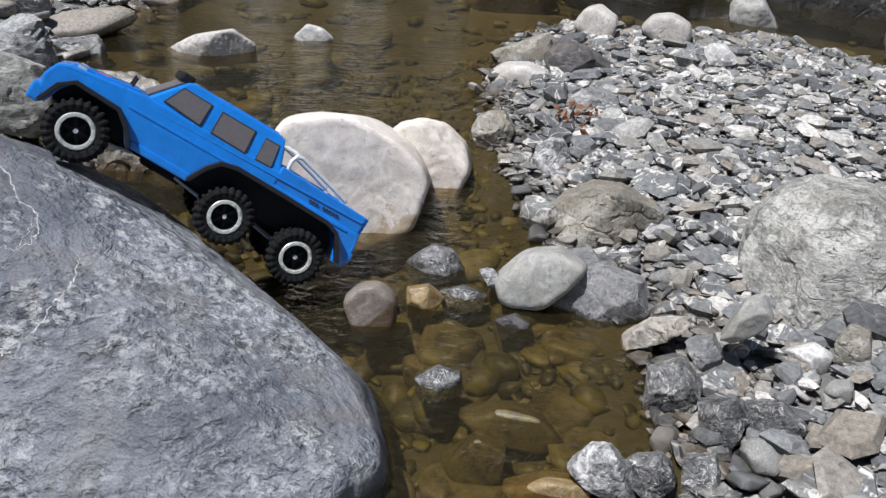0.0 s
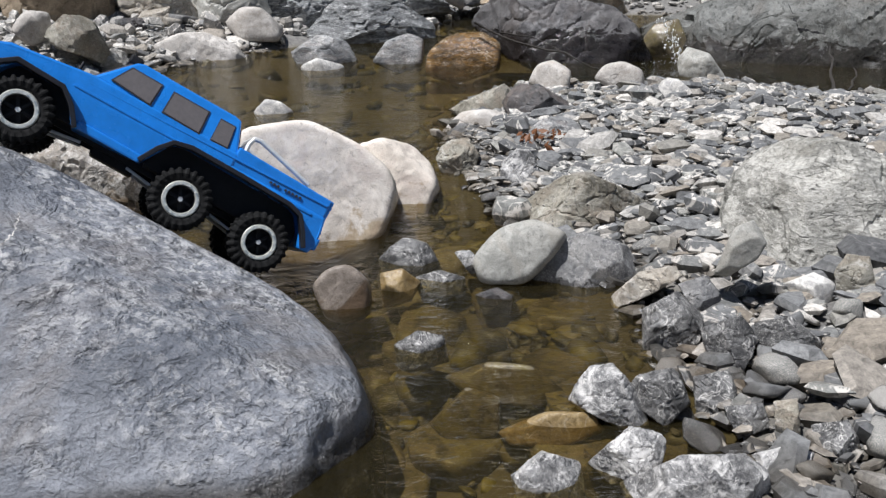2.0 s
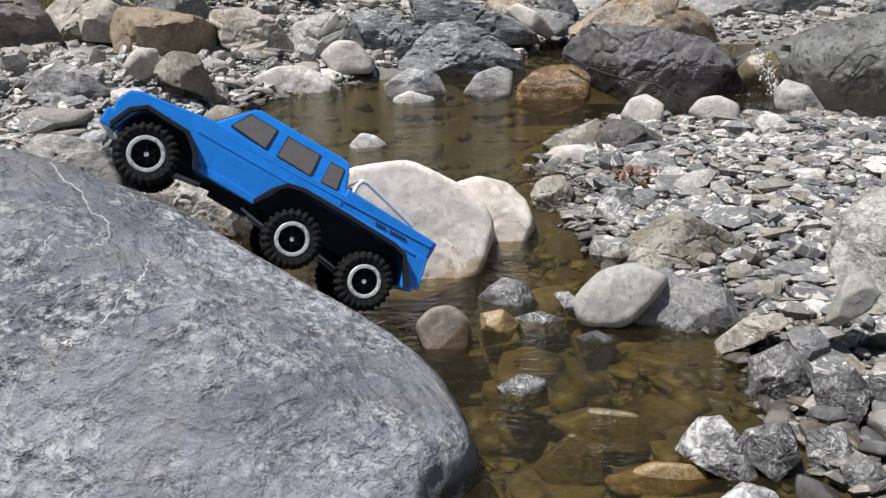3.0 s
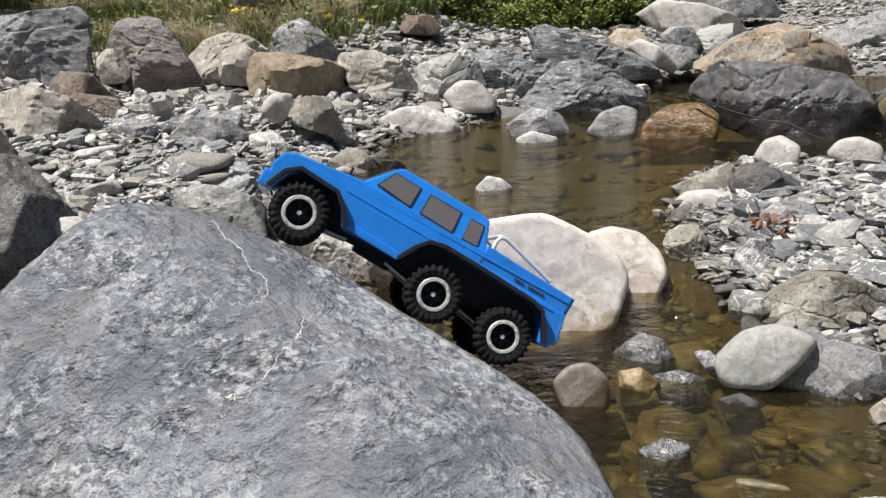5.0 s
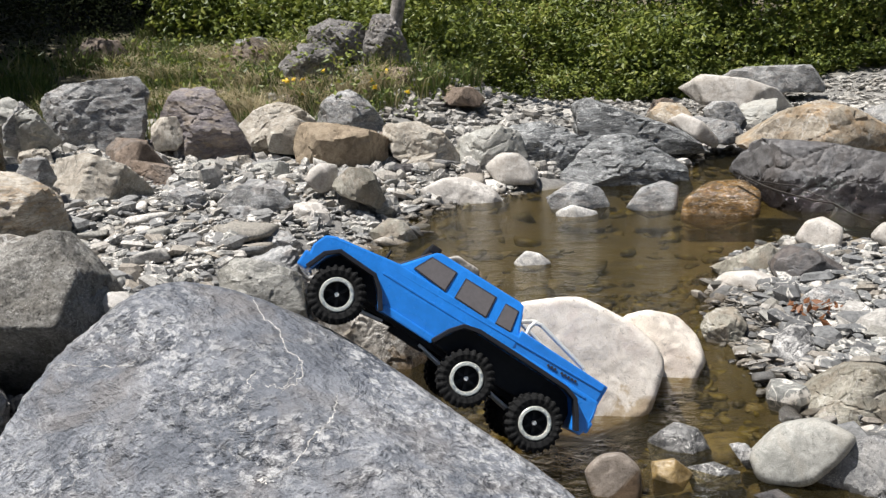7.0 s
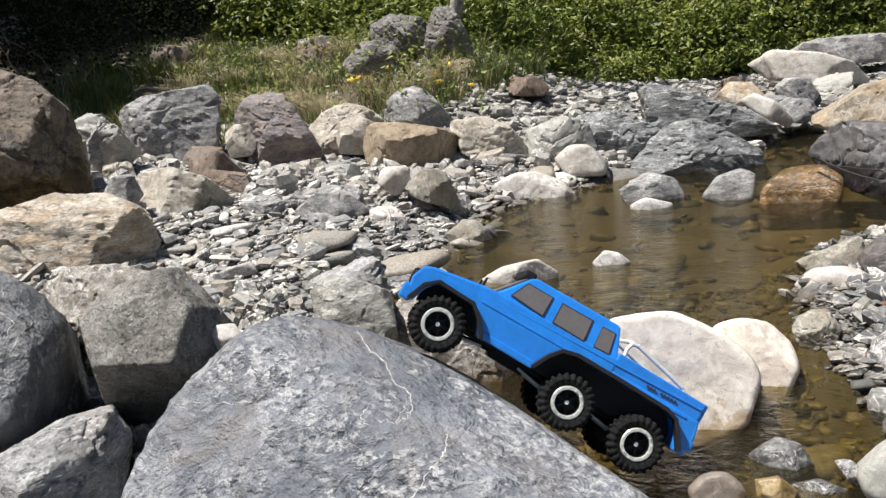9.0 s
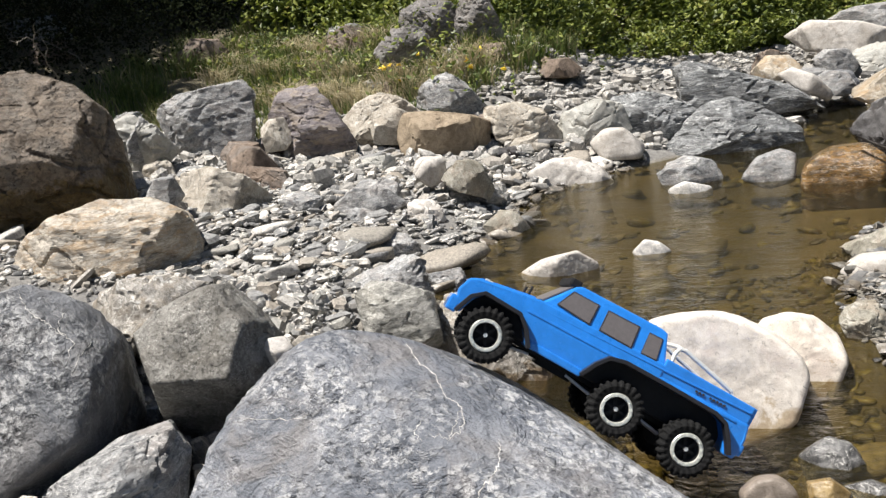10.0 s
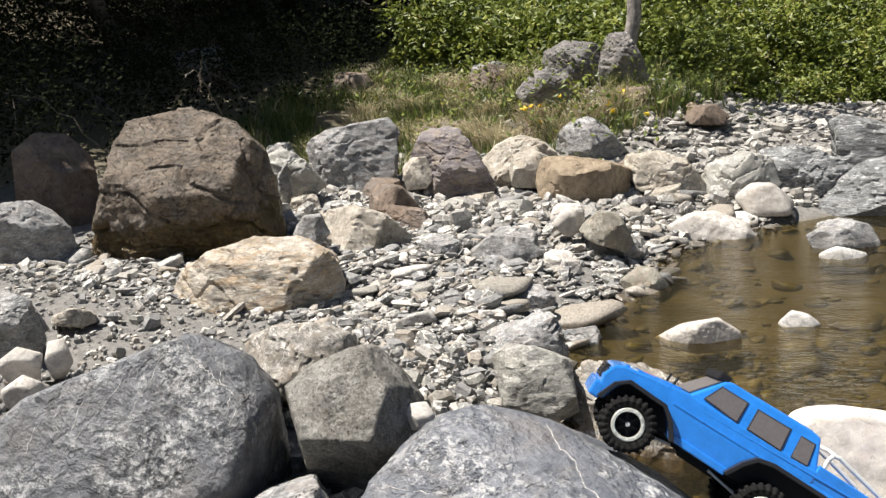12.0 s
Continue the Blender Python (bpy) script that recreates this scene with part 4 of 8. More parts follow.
rock("boulder", (1.180, 5.945, 0.263), [(166, 59, 0.214), (160, 75, 0.167), (-5, 71, 0.165), (-9, 60, 0.191), (-13, 26, 0.353), (-46, -80, 0.252), (-147, -82, 0.232), (-180, -60, 0.362), (78, 6, 0.300), (-67, -8, 0.263), (-69, 40, 0.253), (-120, 32, 0.254), (-126, 4, 0.343), (-120, -37, 0.356), (-87, -31, 0.266)], RUST, "rust-stained boulder behind the dark slab", 6, 42, 0.1, 0, 4, 0.7)
rock("boulder", (2.356, 3.954, 0.115), [(162, -19, 1.133), (178, -70, 0.448), (-167, -77, 0.305), (-166, -78, 0.299), (-163, -79, 0.293), (-150, -80, 0.291), (-140, -81, 0.301), (-87, -78, 0.405), (-40, 14, 0.768), (-29, 75, 0.416), (130, 83, 0.294), (132, 82, 0.294), (142, 76, 0.336), (148, 68, 0.423), (59, 6, 0.450), (-125, 40, 0.332), (-122, 12, 0.360), (-156, 8, 0.711), (-93, 12, 0.360), (-121, -23, 0.516)], FARGREY, "massive cracked grey-green rock with a dark wet foot", 6, 110, 0.09, 0.02, 7, 0.5)
rock("rock", (0.944, 8.283, 0.445), [(173, 62, 0.307), (4, 81, 0.111), (-3, 69, 0.117), (-7, 38, 0.258), (-44, -84, 0.260), (-170, -79, 0.177), (178, -50, 0.324), (83, 6, 0.300), (-49, -9, 0.244), (-89, 25, 0.203), (-130, 42, 0.336), (-148, -12, 0.383), (-104, -19, 0.358), (-73, -42, 0.291)], PALE, "whitish slab on the far gravel", 6, 55, 0.125, 0, 4, 0.3)
rock("rock", (1.471, 9.544, 0.550), [(168, 79, 0.153), (0, 85, 0.116), (-10, 35, 0.313), (-139, -87, 0.185), (176, -64, 0.261), (81, 6, 0.400), (-64, 5, 0.302), (-80, 15, 0.261), (-107, 29, 0.294), (-120, -2, 0.352), (-111, -36, 0.444), (-90, -28, 0.533)], GREY, "grey rock at the edge of the brambles", 4, 42, 0.125, 0, 5, 0.7)
rock("rock", (-2.171, 7.456, 1.062), [(-162, 25, 0.230), (-79, 86, 0.219), (14, 15, 0.132), (13, 25, 0.117), (33, -89, 0.300), (-165, -68, 0.314), (-163, 6, 0.250), (105, 6, 0.250), (-48, 9, 0.184), (-43, 27, 0.206), (-90, 28, 0.213), (-125, -8, 0.231), (-94, -24, 0.231), (-60, -13, 0.194)], MOUNDGREY, "upright dark grey rock standing in the grass", 6, 120, 0.125, 0.05, 8, 1.0)
rock("rock", (-2.632, 7.429, 1.103), [(-153, 67, 0.194), (1, 79, 0.152), (15, 32, 0.222), (19, -50, 0.296), (-166, -75, 0.187), (-161, -30, 0.270), (109, 6, 0.200), (-47, -4, 0.173), (-47, 29, 0.167), (-87, 32, 0.169), (-98, -2, 0.145), (-78, -24, 0.176), (-31, -28, 0.247)], MOUNDGREY, "flat dark rock lying in the grass", 6, 120, 0.125, 0, 7, 1.2)
rock("rock", (-2.712, 6.818, 0.890), [(-157, 49, 0.163), (-67, 88, 0.145), (18, 30, 0.211), (19, -17, 0.218), (13, -87, 0.194), (-158, -33, 0.244), (111, 6, 0.200), (-24, 7, 0.167), (-58, 20, 0.139), (-88, 33, 0.166), (-95, -5, 0.147), (-105, -36, 0.236), (-56, -14, 0.132)], MOUNDGREY, "dark angular rock in the grass", 6, 120, 0.125, 0, 7, 1.2)
rock("stone", (0.612, 3.125, 0.088), [(163, 31, 0.061), (141, 71, 0.052), (3, 58, 0.054), (-14, -4, 0.076), (-49, -72, 0.073), (-175, -56, 0.070), (78, 6, 0.075), (-102, 14, 0.075)], PALE, "pale rounded stone on the gravel bar", 4, 16, 0.1, 0, 4, 0.1)
rock("stone", (0.865, 3.071, 0.091), [(160, 34, 0.071), (128, 76, 0.047), (2, 65, 0.050), (-16, 8, 0.085), (-56, -75, 0.066), (-177, -61, 0.063), (74, 6, 0.080), (-106, 14, 0.080)], PALE, "smooth oval pale stone on the gravel bar", 4, 10, 0.05, 0, 0, 0)
rock("stone", (0.976, 2.777, 0.080), [(157, 24, 0.054), (93, 80, 0.037), (-8, 50, 0.036), (-35, -54, 0.053), (-119, -79, 0.049), (171, -42, 0.071), (71, 6, 0.060), (-109, 14, 0.060)], WHITE, "small round whitish stone on the gravel bar", 4, 10, 0.062, 0, 6, 0)
rock("stone", (0.325, 2.663, 0.010), [(160, 47, 0.086), (106, 76, 0.044), (32, 71, 0.043), (4, 45, 0.074), (-44, -66, 0.071), (-118, -75, 0.056), (-174, -41, 0.119), (82, 6, 0.100), (-98, 14, 0.100)], PALE, "flat pale stone at the edge of the bar", 5, 16, 0.075, 0, 4, 0.15)
rock("stone", (0.354, 2.852, 0.054), [(148, 64, 0.029), (149, 63, 0.030), (2, 44, 0.075), (-28, -55, 0.090), (-109, -77, 0.076), (-173, -45, 0.125), (82, 6, 0.100), (-54, 10, 0.077), (-66, 28, 0.066), (-109, 43, 0.062), (-131, 16, 0.086), (-113, -25, 0.107), (-93, -22, 0.101)], GREEN, "greenish stone behind the flat pale stone", 4, 30, 0.1, 0, 4, 0.6)
rock("stone", (0.485, 2.642, 0.068), [(161, 39, 0.100), (33, 74, 0.056), (7, 58, 0.056), (-11, 9, 0.095), (-62, -72, 0.096), (-167, -60, 0.080), (179, -36, 0.094), (79, 6, 0.080), (-73, 9, 0.060), (-81, 24, 0.065), (-108, 24, 0.051), (-124, 1, 0.067), (-124, -33, 0.080), (-85, -8, 0.049)], DARK, "dark grey angular stone on the bar", 5, 55, 0.1, 0, 4, 0.6)
rock("stone", (0.472, 2.334, 0.042), [(154, 45, 0.050), (56, 76, 0.040), (-2, 38, 0.059), (-21, -25, 0.084), (-96, -75, 0.059), (-180, -36, 0.079), (78, 6, 0.070), (-61, -4, 0.059), (-66, 40, 0.055), (-113, 49, 0.048), (-130, 5, 0.056), (-110, -26, 0.064), (-80, -16, 0.048)], GREY, "grey stone at the edge of the bar", 4, 30, 0.1, 0, 5, 0.7)
rock("rock", (0.179, 2.122, 0.025), [(168, 25, 0.056), (107, 74, 0.056), (3, 34, 0.056), (-12, -15, 0.052), (-51, -65, 0.073), (-159, -54, 0.075), (-180, -17, 0.054), (84, 6, 0.075), (-50, -11, 0.061), (-69, 46, 0.061), (-125, 47, 0.050), (-133, -1, 0.061), (-106, -11, 0.050), (-82, -22, 0.067)], GREEN, "greenish wet rock in the shallows", 5, 30, 0.112, 0, 4, 0.6)
rock("stone", (0.309, 1.910, 0.039), [(168, 9, 0.043), (153, 45, 0.052), (28, 66, 0.066), (-7, 16, 0.051), (-23, -31, 0.047), (-35, -50, 0.057), (-176, -33, 0.085), (80, 6, 0.050), (-64, 9, 0.043), (-55, 37, 0.039), (-116, 26, 0.036), (-131, 8, 0.041), (-135, -33, 0.085), (-89, -33, 0.068)], GREYWHITE, "black and white wet stone at the water edge", 5, 55, 0.125, 0.05, 8, 0.7)
rock("rock", (0.410, 1.633, 0.045), [(148, 49, 0.080), (144, 54, 0.074), (85, 74, 0.059), (22, 64, 0.060), (10, 56, 0.073), (-40, -47, 0.140), (-87, -69, 0.078), (-122, -69, 0.086), (-170, -43, 0.174), (76, 6, 0.125), (-63, 18, 0.081), (-65, 40, 0.101), (-123, 30, 0.085), (-146, -1, 0.130), (-130, -18, 0.137), (-86, -42, 0.127)], GREEN, "greenish-brown flat slab on the bar", 6, 55, 0.088, 0, 4, 0.6)
rock("boulder", (0.845, 1.408, 0.087), [(147, 32, 0.189), (134, 58, 0.157), (63, 78, 0.127), (-1, 67, 0.117), (-16, 53, 0.123), (-31, 17, 0.176), (-64, -55, 0.208), (-115, -70, 0.168), (-111, -70, 0.168), (-172, -58, 0.204), (162, -18, 0.257), (60, 6, 0.275), (-127, 56, 0.151), (-163, 25, 0.175), (-74, 26, 0.171), (-122, -18, 0.278)], MOTTLED, "broad pale mottled grey boulder on the gravel bar", 6, 110, 0.09, 0.0, 11, 0.5)
rock("rock", (0.354, 1.337, 0.020), [(152, 35, 0.080), (122, 62, 0.059), (39, 66, 0.054), (-3, 33, 0.076), (-46, -48, 0.094), (-100, -66, 0.077), (-172, -37, 0.110), (75, 6, 0.080), (-83, 1, 0.051), (-92, 32, 0.050), (-117, 24, 0.061), (-129, 12, 0.064), (-120, -10, 0.061), (-89, -33, 0.070)], SPECKLED, "flat speckled grey rock at the water edge", 6, 42, 0.088, 0, 3, 0.5)
rock("stone", (0.236, 1.375, 0.045), [(152, 38, 0.055), (116, 64, 0.046), (28, 59, 0.059), (-24, -22, 0.068), (-34, -40, 0.056), (-98, -65, 0.070), (180, -19, 0.094), (79, 6, 0.070), (-101, 14, 0.070)], PALEGREY, "smooth whitish-grey stone beside the stream", 5, 10, 0.062, 0, 2, 0)
rock("stone", (0.028, 1.460, 0.005), [(149, 49, 0.033), (54, 64, 0.035), (9, 29, 0.046), (-40, -52, 0.046), (-101, -65, 0.049), (-174, -16, 0.056), (87, 6, 0.050), (-51, 17, 0.044), (-50, 43, 0.036), (-117, 53, 0.034), (-143, 19, 0.048), (-98, -16, 0.038), (-70, -34, 0.055)], WETGREY, "wet white-veined stone in the shallows", 4, 30, 0.125, 0, 8, 0.7)
rock("stone", (-0.089, 1.291, 0.011), [(161, 39, 0.043), (110, 64, 0.041), (26, 44, 0.044), (0, 1, 0.049), (-42, -53, 0.058), (-117, -60, 0.055), (-168, -17, 0.045), (91, 6, 0.050), (-89, 14, 0.050)], BROWNROUND, "round brownish stone in the shallows", 5, 10, 0.062, 0, 0, 0)
rock("stone", (-0.720, 2.796, 0.022), [(167, 61, 0.060), (134, 74, 0.042), (29, 52, 0.074), (11, 4, 0.127), (-59, -74, 0.071), (-112, -71, 0.076), (-152, -41, 0.131), (102, 6, 0.090), (-54, 6, 0.055), (-65, 26, 0.076), (-99, 33, 0.074), (-106, -1, 0.070), (-81, -15, 0.059), (-54, -25, 0.089)], PALE, "flat cream stone standing out of the stream", 5, 30, 0.125, 0, 4, 0.3)
rock("stone", (-0.418, 3.025, 0.008), [(172, 46, 0.046), (52, 72, 0.030), (21, 48, 0.035), (-21, -60, 0.050), (-105, -74, 0.047), (-164, -34, 0.070), (96, 6, 0.050), (-84, 14, 0.050)], WHITE, "small white stone standing out of the stream", 4, 16, 0.1, 0, 6, 0)
rock("stone", (-0.437, 1.964, 0.023), [(174, 37, 0.033), (145, 64, 0.042), (16, 22, 0.048), (5, -8, 0.042), (-53, -66, 0.065), (-162, -20, 0.056), (99, 6, 0.060), (-48, 9, 0.043), (-59, 27, 0.042), (-90, 44, 0.048), (-99, 14, 0.039), (-96, -33, 0.064), (-73, -28, 0.070)], DARK, "dark wet stone between two boulders", 4, 30, 0.125, 0, 4, 0.6)
rock("stone", (-1.720, 3.429, 0.205), [(-166, 56, 0.096), (58, 76, 0.056), (32, 47, 0.088), (3, -64, 0.111), (-102, -78, 0.085), (-148, -33, 0.159), (114, 6, 0.150), (-22, 11, 0.128), (-29, 38, 0.124), (-77, 28, 0.118), (-92, 6, 0.130), (-72, -28, 0.173), (-46, -17, 0.131)], GREY, "flat grey stone on the bank gravel", 4, 30, 0.125, 0, 5, 0.7)
rock("stone", (-1.098, 3.479, 0.034), [(-179, 54, 0.065), (50, 72, 0.062), (22, 32, 0.075), (-20, -69, 0.084), (-145, -56, 0.079), (105, 6, 0.100), (-26, -5, 0.081), (-61, 42, 0.075), (-106, 43, 0.066), (-115, 0, 0.083), (-87, -30, 0.112), (-66, -17, 0.074)], GREEN, "grey stone at the shore", 4, 30, 0.1, 0, 4, 0.6)
rock("stone", (-1.342, 3.763, 0.215), [(-170, 51, 0.094), (67, 81, 0.085), (19, 21, 0.094), (9, -39, 0.150), (-143, -64, 0.076), (-154, -38, 0.096), (108, 6, 0.125), (-25, -9, 0.088), (-39, 42, 0.083), (-111, 30, 0.082), (-99, 1, 0.094), (-82, -19, 0.136), (-48, -17, 0.092)], GREEN, "rounded grey-green stone on the bank gravel", 4, 30, 0.1, 0, 4, 0.6)
rock("stone", (-1.541, 3.818, 0.258), [(-165, 40, 0.059), (66, 81, 0.066), (19, -3, 0.076), (1, -66, 0.079), (-151, -47, 0.072), (110, 6, 0.075), (-27, 6, 0.061), (-59, 36, 0.066), (-90, 24, 0.062), (-107, 16, 0.060), (-77, -16, 0.047), (-42, -29, 0.067)], PALE, "pale stone on the bank gravel", 4, 16, 0.1, 0, 4, 0.3)
rock("rock", (-2.548, 3.469, 0.305), [(165, 82, 0.130), (49, 66, 0.107), (39, 44, 0.137), (22, -45, 0.261), (-116, -72, 0.142), (-134, -50, 0.182), (-146, 18, 0.227), (124, 6, 0.300), (-8, -9, 0.198), (-48, 24, 0.197), (-92, 27, 0.218), (-104, 6, 0.255), (-85, -36, 0.276), (-39, -37, 0.347)], TAN, "low broad tan rock on the bank", 6, 42, 0.125, 0.05, 5, 0.6)
rock("stone", (-2.551, 3.037, 0.393), [(-147, 36, 0.065), (120, 83, 0.064), (39, 20, 0.076), (29, -43, 0.089), (-120, -69, 0.089), (-136, -34, 0.099), (127, 6, 0.100), (-17, 3, 0.082), (-42, 19, 0.085), (-66, 31, 0.083), (-102, 12, 0.062), (-58, -27, 0.114), (-37, -25, 0.105)], GREY, "grey stone beside the huge boulder", 4, 42, 0.125, 0, 5, 0.7)
rock("stone", (0.266, 0.866, 0.034), [(142, 29, 0.036), (97, 57, 0.036), (9, 40, 0.032), (-9, 21, 0.038), (-58, -41, 0.057), (-139, -53, 0.032), (-148, -50, 0.032), (70, 6, 0.040), (-87, 8, 0.025), (-100, 31, 0.025), (-121, 55, 0.027), (-149, 23, 0.034), (-133, -24, 0.041), (-97, -7, 0.027)], GREYWHITE, "white and grey stone on the bar", 5, 42, 0.125, 0, 8, 0.7)
rock("stone", (0.331, 0.866, 0.029), [(140, 27, 0.031), (97, 56, 0.029), (-12, 22, 0.036), (-46, -28, 0.037), (-157, -48, 0.028), (66, 6, 0.040), (-81, 5, 0.026), (-105, 50, 0.034), (-127, 38, 0.029), (-159, -1, 0.033), (-124, -7, 0.029), (-95, -19, 0.041)], WETGREY, "grey veined stone on the bar", 5, 42, 0.125, 0, 8, 0.8)
rock("stone", (0.170, 0.742, -0.002), [(137, 39, 0.029), (59, 55, 0.029), (-9, 9, 0.040), (-63, -46, 0.039), (-125, -51, 0.040), (-179, -14, 0.039), (78, 6, 0.040), (-65, 14, 0.025), (-70, 55, 0.031), (-108, 42, 0.032), (-124, 19, 0.034), (-121, -4, 0.032), (-93, -29, 0.046)], GREYWHITE, "grey stone at the edge of the pool", 5, 42, 0.1, 0, 8, 0.7)
rock("stone", (0.268, 0.751, 0.024), [(135, 36, 0.022), (63, 59, 0.027), (-25, -6, 0.035), (-77, -52, 0.031), (-161, -41, 0.045), (72, 6, 0.040), (-72, 7, 0.034), (-71, 57, 0.026), (-146, 38, 0.031), (-134, 16, 0.029), (-132, -6, 0.026), (-83, -30, 0.035)], GREYWHITE, "white-veined grey stone at the edge of the pool", 5, 30, 0.125, 0, 8, 0.7)
rock("stone", (0.331, 0.687, 0.021), [(118, 45, 0.037), (87, 56, 0.031), (18, 49, 0.052), (-30, -1, 0.068), (-98, -53, 0.037), (-116, -55, 0.033), (-175, -30, 0.082), (66, 6, 0.060), (-94, 18, 0.037), (-73, 51, 0.045), (-119, 37, 0.051), (-163, 21, 0.062), (-136, -27, 0.060), (-88, -25, 0.062)], GREYWHITE, "long white and grey stone on the bar", 5, 16, 0.088, 0, 8, 0.7)
rock("stone", (0.415, 0.877, 0.023), [(106, 56, 0.023), (-10, 26, 0.024), (-45, -32, 0.032), (-110, -60, 0.034), (163, -8, 0.028), (67, 6, 0.045), (-86, 14, 0.028), (-99, 56, 0.032), (-137, 42, 0.034), (-153, -1, 0.039), (-129, -10, 0.035), (-99, -37, 0.041)], WETGREY, "dark wet angular stone with white veins at the pool edge", 5, 60, 0.125, 0, 8, 0.8)
rock("stone", (0.413, 1.052, 0.040), [(130, 50, 0.036), (5, 46, 0.037), (-24, -5, 0.043), (-61, -53, 0.051), (-147, -58, 0.061), (163, -1, 0.044), (70, 6, 0.050), (-67, 7, 0.044), (-100, 38, 0.037), (-131, 36, 0.033), (-137, 1, 0.044), (-113, -9, 0.033), (-82, -27, 0.046)], WETGREY, "dark wet angular stone with white veins at the pool edge", 5, 60, 0.125, 0, 8, 0.8)
rock("stone", (0.472, 0.971, 0.044), [(117, 55, 0.031), (-3, 40, 0.031), (-33, -16, 0.030), (-120, -63, 0.044), (167, -19, 0.039), (66, 6, 0.045), (-90, 7, 0.036), (-89, 31, 0.030), (-150, 36, 0.039), (-162, 15, 0.033), (-133, -18, 0.038), (-92, -37, 0.051)], WETGREY, "dark wet angular stone with white veins at the pool edge", 5, 60, 0.125, 0, 8, 0.8)
rock("stone", (0.545, 0.964, 0.046), [(105, 60, 0.031), (4, 51, 0.029), (-47, -33, 0.036), (-134, -63, 0.041), (160, -12, 0.039), (62, 6, 0.045), (-89, 2, 0.032), (-99, 48, 0.035), (-139, 27, 0.038), (-161, 7, 0.038), (-141, -11, 0.034), (-91, -33, 0.051)], WETGREY, "dark wet angular stone with white veins at the pool edge", 5, 60, 0.125, 0, 8, 0.8)
rock("stone", (0.433, 0.816, 0.018), [(95, 57, 0.017), (-15, 21, 0.021), (-66, -47, 0.019), (171, -26, 0.022), (64, 6, 0.035), (-65, 16, 0.027), (-101, 40, 0.022), (-123, 43, 0.027), (-158, 6, 0.030), (-125, -7, 0.027), (-104, -7, 0.024)], WETGREY, "dark wet angular stone with white veins at the pool edge", 5, 60, 0.125, 0, 8, 0.8)
rock("stone", (0.502, 0.739, 0.032), [(98, 54, 0.021), (-12, 32, 0.022), (-59, -36, 0.026), (-154, -54, 0.027), (157, -13, 0.025), (58, 6, 0.035), (-74, -2, 0.028), (-108, 60, 0.025), (-137, 33, 0.030), (-150, 5, 0.025), (-159, -17, 0.024), (-111, -31, 0.034)], WETGREY, "dark wet angular stone with white veins at the pool edge", 5, 60, 0.125, 0, 8, 0.8)
rock("stone", (0.490, 1.141, 0.041), [(117, 59, 0.028), (-4, 38, 0.023), (-31, -17, 0.033), (-137, -64, 0.032), (176, -34, 0.024), (68, 6, 0.040), (-69, -5, 0.028), (-90, 41, 0.029), (-152, 41, 0.030), (-141, 14, 0.033), (-119, -20, 0.038), (-93, -23, 0.039)], SPECKLED, "smooth grey stone at the pool edge", 5, 30, 0.075, 0, 3, 0.5)
rock("stone", (0.444, 0.729, 0.017), [(108, 49, 0.016), (42, 58, 0.017), (-38, -11, 0.029), (-98, -55, 0.022), (-178, -37, 0.033), (61, 6, 0.030), (-95, 16, 0.022), (-101, 37, 0.024), (-153, 50, 0.023), (-170, 7, 0.033), (-136, -29, 0.028), (-105, -19, 0.033)], GREYWHITE, "flat light grey stone on the bar", 5, 55, 0.1, 0, 8, 0.7)
rock("stone", (0.459, 0.774, 0.044), [(95, 57, 0.020), (-23, 11, 0.013), (-105, -59, 0.027), (158, -10, 0.014), (62, 6, 0.025), (-90, 17, 0.020), (-115, 32, 0.017), (-141, 45, 0.017), (-152, 5, 0.018), (-144, -14, 0.017), (-95, -30, 0.021)], GREEN, "small greenish-grey stone on the bar", 5, 55, 0.1, 0, 4, 0.6)
rock("stone", (0.539, 1.134, 0.127), [(151, 17, 0.018), (127, 57, 0.027), (-14, 31, 0.035), (-33, -23, 0.033), (-48, -48, 0.033), (-140, -67, 0.056), (66, 6, 0.035), (-85, 6, 0.022), (-89, 52, 0.025), (-142, 53, 0.028), (-160, 16, 0.030), (-135, -18, 0.052), (-95, -34, 0.039)], PALEGREY, "flat pale stone leaning against the greenish boulder", 5, 70, 0.1, 0, 3, 0.2)
rock("stone", (0.742, 1.154, 0.061), [(140, 25, 0.027), (61, 71, 0.030), (-25, 19, 0.027), (-55, -46, 0.036), (-137, -68, 0.042), (156, -15, 0.030), (59, 6, 0.045), (-87, 13, 0.038), (-109, 29, 0.039), (-129, 25, 0.036), (-142, 4, 0.035), (-135, -14, 0.039), (-112, -35, 0.041)], GREEN, "brownish-grey stone at the foot of the greenish boulder", 5, 42, 0.1, 0, 2, 0.6)
rock("stone", (0.661, 1.129, 0.054), [(120, 54, 0.019), (18, 63, 0.020), (-32, -5, 0.032), (-96, -66, 0.029), (171, -39, 0.033), (61, 6, 0.030), (-72, 12, 0.021), (-102, 28, 0.023), (-137, 22, 0.023), (-139, 1, 0.025), (-139, -14, 0.021), (-105, -26, 0.029)], WHITE, "small whitish stone at the foot of the greenish boulder", 5, 42, 0.1, 0, 6, 0)
rock("stone", (0.424, 1.204, 0.034), [(143, 41, 0.028), (110, 64, 0.025), (-8, 28, 0.056), (-54, -55, 0.015), (-47, -49, 0.014), (-176, -39, 0.070), (72, 6, 0.040), (-58, 1, 0.030), (-61, 38, 0.032), (-130, 33, 0.030), (-126, 6, 0.031), (-138, -19, 0.056), (-91, -6, 0.032)], TAN, "wet tan and white stone at the pool edge", 5, 55, 0.112, 0, 5, 0.6)
